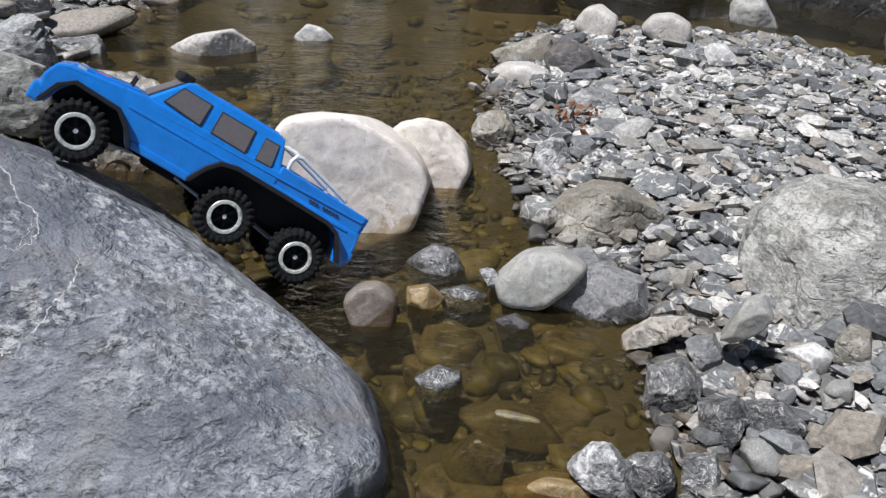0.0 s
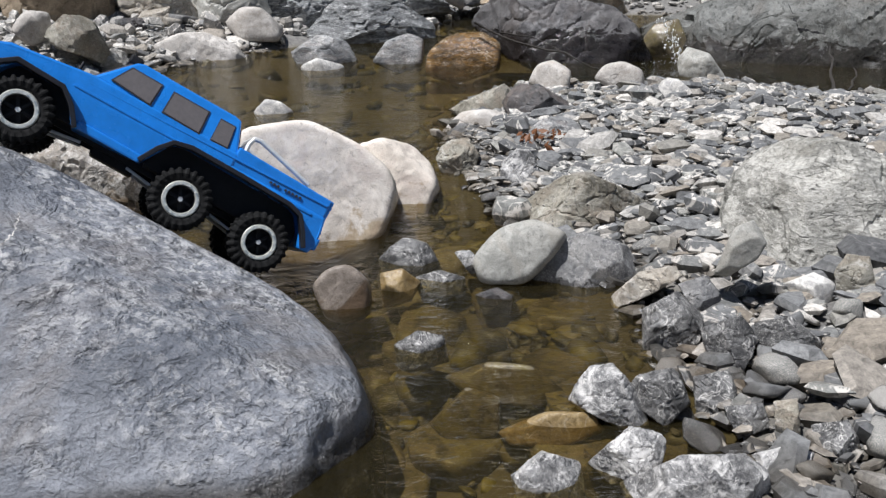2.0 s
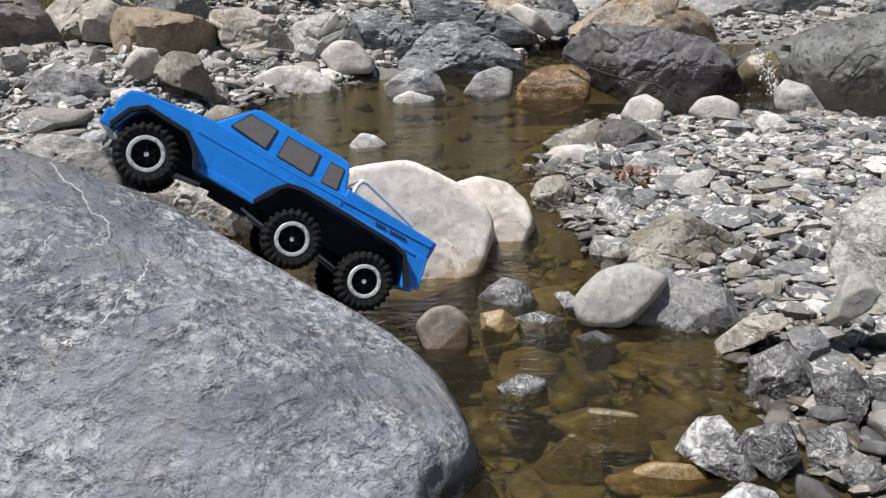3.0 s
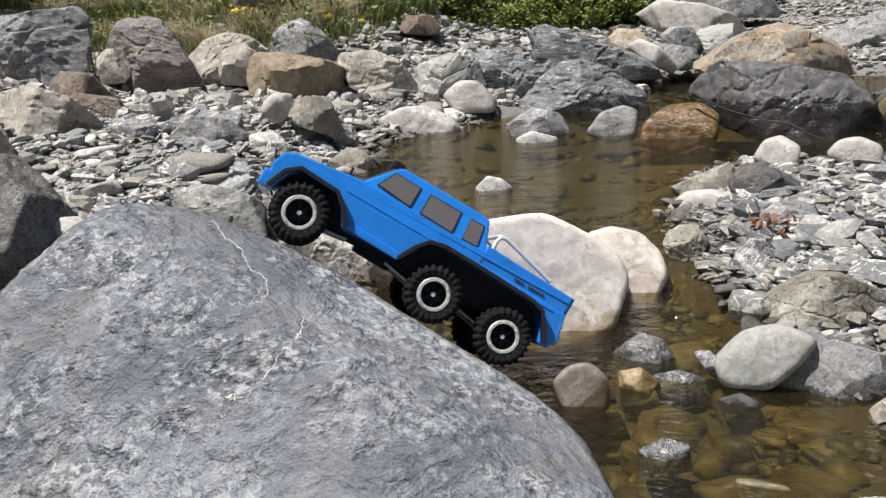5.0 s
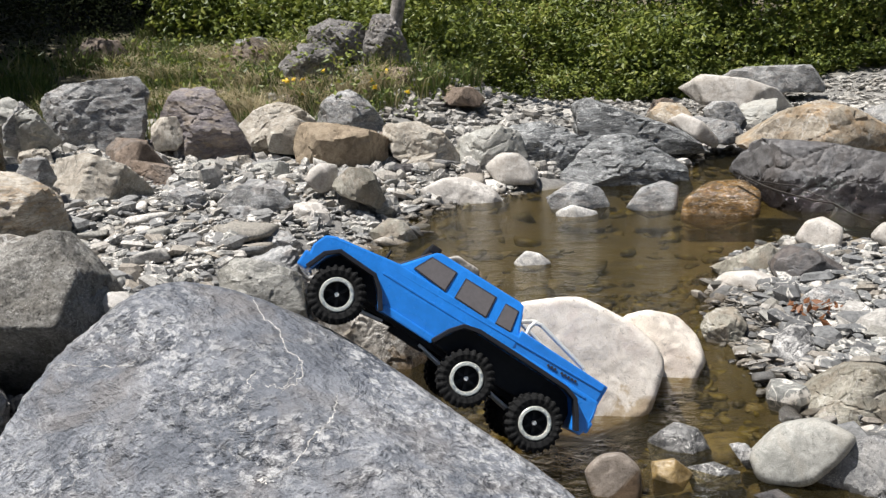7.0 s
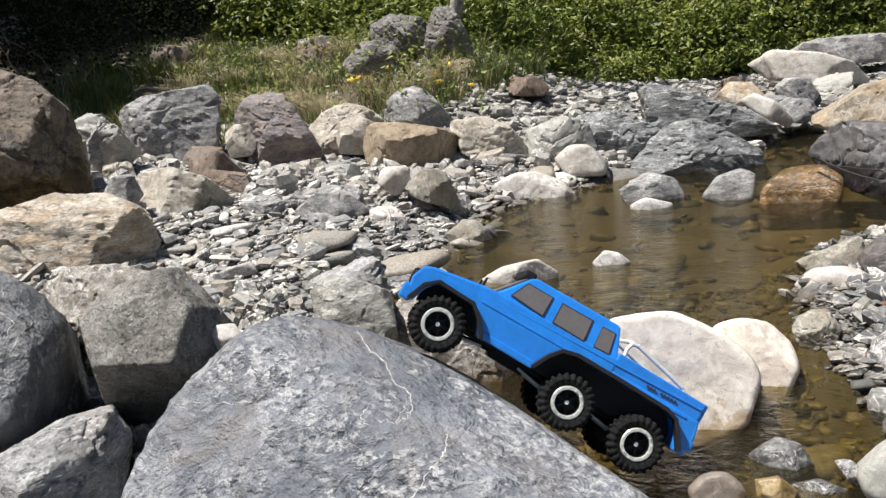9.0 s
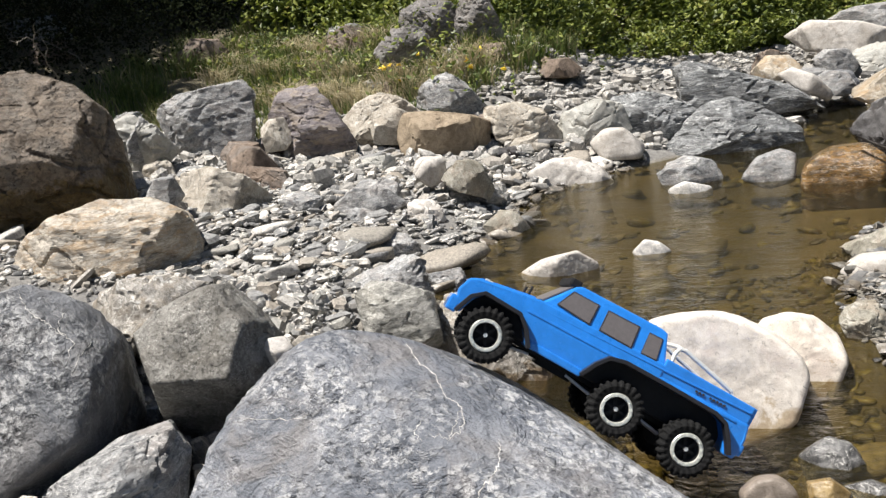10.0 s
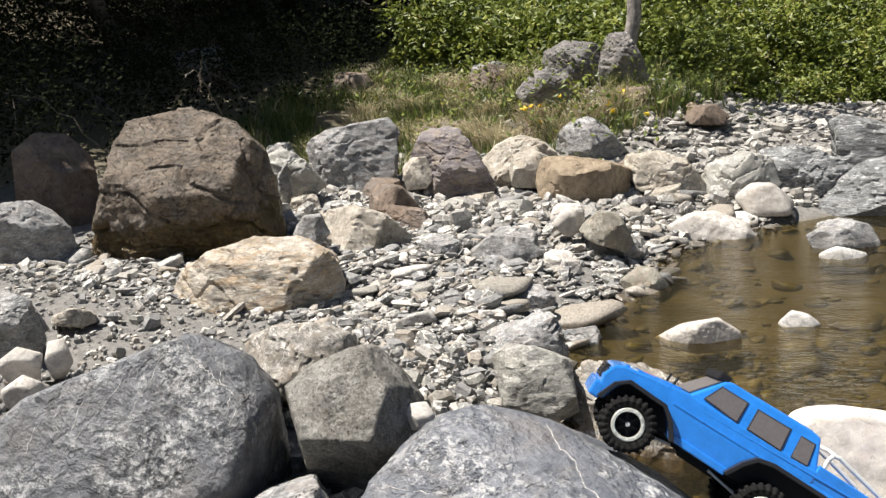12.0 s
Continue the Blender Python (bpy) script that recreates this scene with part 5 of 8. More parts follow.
rock("rock", (1.700, 2.541, 0.077), [(141, 28, 0.055), (119, 71, 0.046), (-6, 73, 0.053), (-33, 17, 0.066), (-48, -51, 0.070), (-152, -78, 0.060), (157, -47, 0.074), (55, 6, 0.100), (-75, -6, 0.080), (-91, 41, 0.062), (-133, 22, 0.080), (-146, 0, 0.084), (-133, -18, 0.112), (-106, -16, 0.076)], PALEGREY, "rounded light grey stone at the far edge of the bar", 5, 30, 0.1, 0, 2, 0.2)
rock("rock", (-3.524, 7.433, 0.970), [(-153, 26, 0.177), (-149, 66, 0.162), (17, 70, 0.186), (22, 20, 0.211), (24, -26, 0.265), (29, -87, 0.236), (-155, -41, 0.293), (115, 6, 0.175), (-18, 13, 0.173), (-54, 35, 0.108), (-94, 32, 0.125), (-98, 5, 0.151), (-90, -23, 0.207), (-42, -43, 0.248)], BROWN, "brown-grey rock half hidden in the bank grass", 6, 42, 0.15, 0, 4, 0.5)
# Dark brown stone picked for this rock to hold the wood's shade.
rock("rock", (-5.073, 7.393, 1.122), [(-141, 55, 0.146), (-17, 86, 0.096), (31, 35, 0.191), (36, -63, 0.185), (-164, -85, 0.138), (-147, -46, 0.232), (124, 6, 0.150), (-34, 1, 0.170), (-22, 27, 0.171), (-87, 35, 0.103), (-83, -4, 0.121), (-74, -29, 0.174), (-51, -33, 0.156)], BROWN, "rock at the edge of the shaded wood, in dark brown stone for its shade", 6, 55, 0.15, 0, 4, 0.5)
rock("rock", (-3.438, 4.124, 0.555), [(-147, 66, 0.178), (42, 52, 0.100), (40, 35, 0.102), (31, -48, 0.199), (-8, -82, 0.194), (-138, -26, 0.197), (-141, 0, 0.148), (128, 6, 0.150), (-28, -7, 0.130), (-48, 25, 0.125), (-71, 37, 0.111), (-80, -3, 0.093), (-76, -22, 0.158), (-25, -25, 0.146)], PALEGREY, "broken whitish rock beside the huge brown boulder", 6, 65, 0.15, 0.06, 2, 1.4)
rock("rock", (-4.046, 4.780, 0.583), [(-142, 65, 0.114), (40, 47, 0.087), (38, -4, 0.106), (9, -85, 0.154), (-138, -46, 0.161), (-140, 9, 0.112), (129, 6, 0.125), (-30, 8, 0.097), (-30, 17, 0.106), (-89, 27, 0.100), (-94, 8, 0.105), (-60, -27, 0.130), (-40, -19, 0.147)], GREY, "broken grey rock behind the huge brown boulder", 6, 65, 0.15, 0.05, 5, 0.7)
rock("rock", (1.362, 3.589, 0.048), [(155, 33, 0.091), (4, 73, 0.051), (-16, 37, 0.053), (-63, -76, 0.091), (-175, -69, 0.102), (163, -13, 0.097), (69, 6, 0.125), (-89, 1, 0.091), (-88, 27, 0.096), (-123, 38, 0.080), (-148, 13, 0.095), (-125, -13, 0.095), (-82, -38, 0.136)], PALEGREY, "smooth sloping grey rock below the small cascade", 6, 30, 0.1, 0, 2, 0.2)
rock("rock", (1.411, 4.240, 0.068), [(158, 34, 0.100), (138, 76, 0.097), (-16, 28, 0.106), (-22, -14, 0.118), (-102, -82, 0.154), (166, -23, 0.154), (72, 6, 0.150), (-85, 7, 0.104), (-79, 34, 0.113), (-121, 34, 0.109), (-138, 12, 0.112), (-125, -16, 0.107), (-99, -39, 0.136)], WETBROWN, "dark brown wet rock under the small cascade", 6, 42, 0.125, 0, 2, 0)
rock("rock", (2.474, 7.473, 0.268), [(159, 70, 0.204), (5, 86, 0.133), (-14, 72, 0.160), (-23, -21, 0.742), (-100, -86, 0.225), (170, -64, 0.329), (72, 6, 0.300), (-70, -1, 0.214), (-101, 21, 0.255), (-145, 38, 0.339), (-159, 12, 0.461), (-119, -33, 0.306), (-82, -22, 0.307)], GREY, "long flat grey rock on the far gravel", 6, 60, 0.15, 0.05, 5, 0.7)
rock("rock", (3.517, 8.230, 0.336), [(155, 66, 0.128), (-20, 71, 0.127), (-24, 11, 0.134), (-30, -70, 0.190), (160, -51, 0.203), (158, -9, 0.137), (67, 6, 0.200), (-81, -10, 0.160), (-106, 22, 0.153), (-138, 36, 0.175), (-164, -8, 0.141), (-129, -21, 0.220), (-85, -25, 0.201)], GREY, "upright grey rock at the foot of the brambles", 6, 55, 0.15, 0, 5, 0.7)
rock("rock", (3.508, 7.052, 0.240), [(153, 42, 0.215), (145, 80, 0.141), (-25, 52, 0.180), (-31, -38, 0.418), (-94, -86, 0.253), (159, -44, 0.417), (64, 6, 0.300), (-90, -3, 0.255), (-96, 20, 0.223), (-134, 47, 0.223), (-155, -4, 0.310), (-130, -27, 0.365), (-104, -35, 0.386)], STREAK, "dark streaked rock on the far gravel", 6, 65, 0.15, 0.05, 5, 1.1)
rock("stone", (0.009, 1.329, -0.000), [(113, 63, 0.028), (27, 48, 0.028), (-18, -27, 0.031), (-63, -60, 0.030), (-180, -4, 0.031), (87, 6, 0.040), (-47, 22, 0.027), (-80, 28, 0.033), (-106, 48, 0.034), (-142, 16, 0.034), (-114, -14, 0.027), (-81, -9, 0.030)], OCHRE, "angular ochre stone in the shallow channel", 5, 60, 0.1, 0, 3, 0)
rock("stone", (0.088, 1.357, -0.008), [(118, 61, 0.022), (48, 61, 0.020), (-12, -10, 0.039), (-81, -63, 0.027), (-174, -20, 0.046), (84, 6, 0.040), (-65, 13, 0.033), (-78, 36, 0.029), (-109, 36, 0.029), (-117, 17, 0.026), (-110, -14, 0.028), (-85, -6, 0.030)], WETGREY, "wet grey stone in the shallow channel", 5, 30, 0.1, 0, 8, 0.8)
rock("stone", (0.149, 1.380, 0.016), [(101, 66, 0.027), (17, 45, 0.014), (-18, -18, 0.046), (-133, -61, 0.022), (-170, -33, 0.017), (82, 6, 0.020), (-47, 14, 0.016), (-65, 35, 0.015), (-125, 39, 0.029), (-147, 4, 0.028), (-102, -19, 0.021), (-82, -17, 0.013)], GREYWHITE, "grey and white stone sliver at the edge of the channel", 5, 42, 0.1, 0, 8, 0.7)
rock("stone", (0.177, 1.272, -0.009), [(121, 57, 0.019), (33, 55, 0.019), (-16, -9, 0.028), (-89, -62, 0.028), (-177, -22, 0.032), (80, 6, 0.035), (-64, 2, 0.031), (-68, 43, 0.026), (-136, 52, 0.026), (-145, 9, 0.030), (-117, -36, 0.040), (-79, -12, 0.024)], DARK, "dark stone just out of the shallow water", 5, 16, 0.075, 0, 4, 0.6)
rock("stone", (0.038, 1.095, -0.007), [(135, 50, 0.024), (65, 59, 0.025), (-2, 8, 0.038), (-66, -56, 0.030), (-132, -52, 0.039), (-177, -9, 0.039), (85, 6, 0.045), (-49, -2, 0.030), (-76, 33, 0.031), (-109, 38, 0.030), (-145, 5, 0.035), (-108, -27, 0.040), (-87, -13, 0.038)], WETGREY, "wet grey stone breaking the pool surface", 5, 30, 0.1, 0, 8, 0.8)
rock("stone", (0.163, 1.043, -0.043), [(120, 57, 0.037), (73, 62, 0.028), (22, 46, 0.045), (-50, -48, 0.058), (-110, -59, 0.035), (-152, -45, 0.049), (82, 6, 0.050), (-98, 14, 0.050)], WETBROWN, "brown stone just under the water", 5, 16, 0.075, 0, 2, 0)
rock("stone", (0.099, 0.969, -0.047), [(148, 39, 0.027), (53, 57, 0.034), (-9, -2, 0.045), (-71, -55, 0.043), (-153, -39, 0.049), (85, 6, 0.040), (-95, 14, 0.040)], WETBROWN, "brown stone under the water", 5, 16, 0.075, 0, 2, 0)
rock("stone", (0.206, 0.881, -0.023), [(121, 51, 0.024), (82, 59, 0.021), (11, 36, 0.049), (-61, -49, 0.028), (-104, -57, 0.028), (-162, -36, 0.060), (78, 6, 0.040), (-102, 14, 0.040)], OCHRE, "ochre brown stone at the water surface", 5, 16, 0.075, 0, 3, 0)
rock("rock", (-1.553, 1.605, 0.302), [(-171, 67, 0.107), (101, 75, 0.086), (65, 63, 0.093), (35, -1, 0.149), (-18, -69, 0.126), (-97, -66, 0.115), (-138, 4, 0.146), (129, 6, 0.175), (-4, 6, 0.124), (-29, 50, 0.127), (-74, 50, 0.136), (-97, 13, 0.133), (-58, -23, 0.149), (-26, -27, 0.177)], VEINED, "grey rock with white root-like veins behind the block", 6, 55, 0.125, 0, 6, 1.0)
rock("stone", (-1.000, 1.267, 0.319), [(-162, 36, 0.026), (109, 71, 0.024), (40, 24, 0.029), (11, -44, 0.031), (-69, -69, 0.032), (-140, -18, 0.041), (122, 6, 0.040), (-19, 10, 0.034), (-35, 50, 0.024), (-65, 29, 0.033), (-102, -7, 0.026), (-66, -10, 0.034), (-43, -5, 0.033)], PALE, "small pale stone stuck between two boulders", 4, 30, 0.1, 0, 4, 0.3)
rock("stone", (-2.324, 1.437, 0.322), [(-130, 20, 0.034), (159, 77, 0.046), (55, 8, 0.034), (44, -35, 0.049), (-80, -70, 0.071), (-122, -13, 0.041), (144, 6, 0.060), (4, -6, 0.046), (-12, 48, 0.050), (-58, 22, 0.046), (-55, 2, 0.037), (-45, -35, 0.051), (-15, -28, 0.065)], PALE, "whitish stone on the dirt behind the boulder", 4, 30, 0.1, 0, 4, 0.3)
rock("stone", (-2.379, 1.351, 0.328), [(-146, 59, 0.040), (77, 58, 0.040), (52, -14, 0.058), (-61, -74, 0.057), (-116, -25, 0.059), (146, 6, 0.060), (-4, 7, 0.054), (-26, 39, 0.041), (-54, 50, 0.050), (-68, -5, 0.051), (-45, -12, 0.037), (-16, -26, 0.074)], PALE, "whitish angular stone on the dirt behind the boulder", 4, 42, 0.125, 0, 4, 0.3)
rock("stone", (-2.280, 1.278, 0.278), [(-151, 61, 0.034), (74, 50, 0.036), (44, -35, 0.065), (-74, -69, 0.053), (-121, -5, 0.055), (147, 6, 0.060), (-10, 2, 0.051), (-26, 34, 0.045), (-46, 48, 0.039), (-55, -2, 0.037), (-45, -17, 0.042), (-13, -23, 0.056)], PALE, "broken whitish stone on the dirt behind the boulder", 4, 42, 0.125, 0, 4, 0.3)
rock("stone", (-2.706, 1.809, 0.321), [(-163, 72, 0.033), (81, 68, 0.028), (52, 4, 0.070), (-8, -76, 0.045), (-93, -69, 0.039), (-122, -20, 0.083), (143, 6, 0.100), (-18, 3, 0.065), (-27, 48, 0.084), (-74, 44, 0.086), (-84, 15, 0.087), (-56, -39, 0.095), (-15, -28, 0.095)], TAN, "flat tan stone lying on the dirt", 4, 42, 0.1, 0, 5, 0.6)
rock("stone", (-2.636, 1.516, 0.398), [(-126, 19, 0.080), (-142, 63, 0.084), (69, 54, 0.085), (57, 10, 0.082), (50, -25, 0.123), (-57, -76, 0.125), (-109, -46, 0.128), (146, 6, 0.125), (2, 0, 0.091), (-26, 31, 0.083), (-55, 42, 0.076), (-71, 2, 0.093), (-59, -17, 0.081), (-21, -40, 0.135)], GREY, "grey angular stone on the dirt behind the boulder", 6, 55, 0.125, 0, 5, 0.7)
rock("rock", (-2.867, 4.686, 0.459), [(-151, 27, 0.095), (121, 87, 0.089), (31, 26, 0.096), (26, -36, 0.109), (-65, -86, 0.118), (-149, -8, 0.098), (120, 6, 0.150), (-15, 3, 0.118), (-34, 21, 0.091), (-72, 25, 0.095), (-88, -2, 0.092), (-86, -40, 0.135), (-51, -35, 0.162)], TAN, "tan angular rock leaning on the purplish rock", 4, 55, 0.125, 0, 5, 0.6)
rock("rock", (-2.209, 5.040, 0.408), [(-158, 25, 0.139), (-175, 80, 0.104), (27, 61, 0.104), (19, -21, 0.184), (9, -68, 0.146), (-132, -78, 0.146), (-156, -8, 0.152), (112, 6, 0.150), (-44, 2, 0.101), (-55, 14, 0.092), (-103, 38, 0.108), (-86, -1, 0.112), (-78, -14, 0.108), (-43, -22, 0.132)], TAN, "cream rock under the overhanging cream rock", 4, 55, 0.125, 0, 5, 0.6)
rock("rock", (-3.453, 4.152, 0.562), [(-143, 52, 0.105), (39, 39, 0.084), (37, -1, 0.104), (25, -73, 0.166), (-136, -57, 0.162), (-141, 3, 0.111), (128, 6, 0.200), (-29, 0, 0.121), (-41, 28, 0.129), (-92, 33, 0.130), (-70, -6, 0.175), (-64, -39, 0.214), (-43, -26, 0.195)], GREY, "low grey rock between the bank gravel and the grass", 4, 55, 0.125, 0, 5, 0.7)
rock("rock", (-2.730, 4.118, 0.372), [(-151, 43, 0.123), (47, 75, 0.072), (34, 35, 0.080), (4, -77, 0.135), (-125, -75, 0.106), (-143, -35, 0.157), (122, 6, 0.200), (-25, 6, 0.135), (-30, 28, 0.155), (-81, 26, 0.132), (-76, -1, 0.175), (-83, -32, 0.177), (-52, -28, 0.216)], BROWN, "low brown rock behind the bank gravel", 4, 55, 0.125, 0, 4, 0.5)
rock("rock", (-1.397, 6.828, 0.551), [(-170, 47, 0.103), (72, 88, 0.062), (11, 45, 0.098), (7, -46, 0.161), (-145, -84, 0.092), (-166, -51, 0.141), (101, 6, 0.200), (-43, 7, 0.149), (-63, 43, 0.129), (-93, 34, 0.175), (-102, -3, 0.165), (-88, -23, 0.178), (-72, -27, 0.226)], BROWN, "flat brown rock on the far gravel", 4, 55, 0.1, 0, 4, 0.5)
rock("rock", (0.269, 7.292, 0.315), [(174, 47, 0.126), (29, 84, 0.084), (-1, 41, 0.117), (-9, -51, 0.169), (-152, -82, 0.108), (-178, -41, 0.173), (87, 6, 0.200), (-75, 7, 0.163), (-61, 31, 0.128), (-124, 41, 0.137), (-137, -10, 0.174), (-106, -11, 0.161), (-76, -45, 0.174)], RUST, "brownish rock on the far gravel", 4, 42, 0.1, 0, 4, 0.7)
rock("rock", (0.714, 7.425, 0.293), [(170, 53, 0.130), (26, 84, 0.091), (-5, 33, 0.118), (-10, -36, 0.171), (-168, -76, 0.102), (177, -31, 0.140), (84, 6, 0.200), (-53, 13, 0.137), (-88, 26, 0.168), (-109, 26, 0.142), (-122, -8, 0.126), (-132, -28, 0.229), (-76, -16, 0.169)], GREY, "grey rock on the far gravel", 4, 42, 0.1, 0, 5, 0.7)
rock("rock", (0.411, 6.566, 0.231), [(166, 69, 0.136), (4, 64, 0.070), (-1, 41, 0.083), (-12, -49, 0.217), (-175, -61, 0.066), (-178, -48, 0.071), (86, 6, 0.200), (-68, -6, 0.172), (-74, 23, 0.170), (-102, 23, 0.152), (-113, 8, 0.153), (-124, -20, 0.201), (-85, -19, 0.189)], PALE, "pale pointed rock on the far gravel", 4, 55, 0.125, 0, 4, 0.3)
rock("rock", (0.617, 6.730, 0.199), [(167, 61, 0.094), (10, 75, 0.074), (-4, 31, 0.110), (-19, -65, 0.140), (-149, -81, 0.108), (179, -41, 0.143), (84, 6, 0.200), (-61, -3, 0.156), (-63, 43, 0.143), (-116, 31, 0.145), (-133, 13, 0.168), (-107, -18, 0.197), (-68, -40, 0.224)], GREY, "low grey rock beside the pale pointed rock", 4, 42, 0.1, 0, 5, 0.7)


def bank_rock(x, y, z, wide, tall, mat, label, seed):
    """A broken rock half sunk in the ground, by its width and height."""
    r = random.Random(seed)
    w, h = wide / 2, tall * 0.62
    cuts = [(az + r.uniform(-14, 14), r.uniform(-8, 32), w * r.uniform(0.8, 1.02) * (0.8 if az in (90, 270) else 1.0)) for az in range(0, 360, 45)]
    cuts += [(r.uniform(0, 360), r.uniform(68, 86), h * 0.9), (r.uniform(180, 330), r.uniform(38, 58), h * r.uniform(0.95, 1.15)), (0, -88, h * 0.7)]
    rock("rock" if wide > 0.16 else "stone", (x, y, z + h * 0.15), cuts, mat, label, 5, 80, 0.12, 0.04, 3, 0.9)


for i, row in enumerate([
    (-1.68, 5.39, 0.20, 0.240, 0.275, BROWN, "dark brown broken rock behind the flat-topped rock"),
    (-3.50, 6.34, 0.52, 0.467, 0.236, BROWN, "flat brown rock behind the purplish rock"),
    (-2.67, 6.36, 0.52, 0.235, 0.169, BROWN, "small brown rock at the foot of the grass"),
    (-3.76, 7.98, 0.97, 0.478, 0.281, GREY, "pointed grey rock among the dry grass"),
    (-2.13, 4.51, 0.19, 0.219, 0.110, PALEGREY, "flat pale grey stone in front of the row"),
    (-1.78, 4.47, 0.15, 0.199, 0.123, PALE, "pale block-shaped stone in front of the row"),
    (-1.52, 4.26, 0.12, 0.179, 0.150, GREY, "grey angular stone in front of the row"),
    (-1.44, 4.86, 0.13, 0.220, 0.098, SLAB, "flat dark grey stone in front of the row"),
    (-2.44, 4.63, 0.21, 0.269, 0.125, TAN, "tan flat stone below the purplish rock"),
    (-2.50, 4.88, 0.24, 0.150, 0.113, PURPLE, "purplish stone under the cream rock"),
    (-1.35, 5.06, 0.14, 0.235, 0.126, TAN, "broken tan rock in front of the row"),
    (0.27, 8.11, 0.18, 0.367, 0.300, BROWN, "rounded brown rock on the far gravel"),
    (0.77, 8.08, 0.18, 0.323, 0.245, DARK, "dark angular rock on the far gravel"),
    (0.67, 7.16, 0.09, 0.357, 0.198, SLATE, "smooth grey slab by the far water"),
    (1.01, 7.66, 0.14, 0.404, 0.287, PALEGREY, "pale grey rock on the far gravel"),
    (0.47, 7.17, 0.09, 0.420, 0.267, SPECKLED, "grey and white slanted slab by the far water"),
    (-1.45, 7.07, 0.49, 0.325, 0.158, TANBROWN, "flat brown rock on the far gravel flat"),
    (-4.55, 5.39, 0.55, 0.286, 0.191, GREYWHITE, "broken grey-white rock beside the tilted block"),
    (-4.09, 4.83, 0.42, 0.235, 0.193, GREY, "broken grey rock beside the tilted block"),
    (-2.82, 3.38, 0.28, 0.195, 0.168, PALEGREY, "angular pale rock at the foot of the huge boulder"),
    (-5.24, 7.61, 1.04, 0.549, 0.262, BROWN, "weathered brown rock at the edge of the shade"),
    (-7.49, 7.80, 1.57, 0.620, 0.306, GREY, "grey rock lying in the shaded wood"),
    (-6.69, 7.11, 1.26, 0.461, 0.296, BROWN, "mossy rock lying in the shaded wood"),
    (-0.38, 4.86, -0.08, 0.263, 0.157, GREYWHITE, "veined grey-white stone in the far shallows"),
    (-1.47, 3.43, 0.11, 0.169, 0.104, PALE, "pale stone on the bank gravel by the water"),
    (-2.06, 3.40, 0.19, 0.219, 0.110, GREY, "flat grey slab half sunk in the bank gravel"),
    (-1.44, 2.97, 0.08, 0.186, 0.081, GREY, "flat pale slab at the near end of the bank gravel"),
    (-2.52, 3.91, 0.24, 0.255, 0.143, BROWN, "brown slab half sunk in the bank gravel"),
    (-2.88, 1.71, 0.29, 0.170, 0.216, SLATE, "dark grey broken rock at the edge of the dirt"),
    (-1.16, 2.72, -0.02, 0.193, 0.097, GREY, "flat pale slab near the water"),
    (-2.07, 7.16, 0.70, 0.330, 0.152, BROWN, "small brown stone behind the row"),
    (-1.79, 3.48, 0.14, 0.430, 0.161, GREY, "long flat grey slab on the bank gravel"),
    (-1.25, 2.39, 0.05, 0.320, 0.141, GREY, "flat grey rock behind the large boulder"),
    (-2.71, 3.63, 0.20, 0.425, 0.230, TAN, "broad tan slab half sunk in the bank gravel"),
    (-3.12, 4.64, 0.29, 0.290, 0.200, BROWN, "low brown broken rock among the bank gravel"),
    (-4.15, 4.98, 0.44, 0.285, 0.219, GREYWHITE, "broken grey-white rock near the tilted block"),
    (-3.32, 4.02, 0.32, 0.197, 0.150, TAN, "small tan slab among the bank gravel"),
    (-2.50, 4.45, 0.20, 0.222, 0.111, PALEGREY, "flat grey stone below the cream rock"),
]):
    bank_rock(*row, 300 + i)

# the large boulder that the truck climbs
rock("boulder", (-0.458, 1.12, 0.075), [(3, 3, 0.415), (10, 18, 0.345), (18, 27, 0.285), (23, 36, 0.245), (32, 44, 0.195), (40, 48, 0.156), (45, 56, 0.178), (50, 62, 0.21), (71, 68, 0.285), (116, 79, 0.36), (177, 76, 0.43), (171, 67, 0.458), (-166, 55, 0.478), (-163, 42, 0.528), (-94, 44, 0.252), (-86, 49, 0.23), (-23, 69, 0.165), (-85, 8, 0.6), (-40, 12, 0.48), (41, 35, 0.17), (60, 11, 0.22), (111, 19, 0.3), (180, -3, 0.55), (0, -87, 0.3)],
     SMOOTH_GREY, "large smooth grey boulder with thin white veins sloping into the stream", 7, 40, 0.085, 0.012, 0)

FACE = bpy.data.objects[next(o.name for o in bpy.data.objects if o.get("label", "").startswith("large smooth grey"))]


def scar(a, b, r, depth):
    """A shallow chipped hollow in the big boulder, between two points of its face."""
    a, b = Vector(a) - FACE.location, Vector(b) - FACE.location
    for v in FACE.data.vertices:
        t = max(0.0, min(1.0, (v.co - a).dot(b - a) / (b - a).length_squared))
        d = (v.co - a.lerp(b, t)).length + 0.006 * noise.noise(v.co * 90)
        if d < r:
            v.co -= v.normal * depth * min(1.0, (r - d) / (0.3 * r))


scar((-0.692, 0.98, 0.257), (-0.691, 0.974, 0.253), 0.009, 0.007)
scar((-0.69, 0.962, 0.246), (-0.689, 0.943, 0.235), 0.008, 0.006)
scar((-0.689, 0.943, 0.235), (-0.677, 0.914, 0.21), 0.007, 0.005)
scar((-0.659, 0.961, 0.236), (-0.644, 0.928, 0.208), 0.006, 0.005)
scar((-0.803, 0.977, 0.259), (-0.713, 0.944, 0.23), 0.008, 0.004)
scar((-0.713, 0.944, 0.23), (-0.62, 0.913, 0.206), 0.007, 0.004)
scar((-0.62, 0.913, 0.206), (-0.428, 0.887, 0.175), 0.007, 0.003)
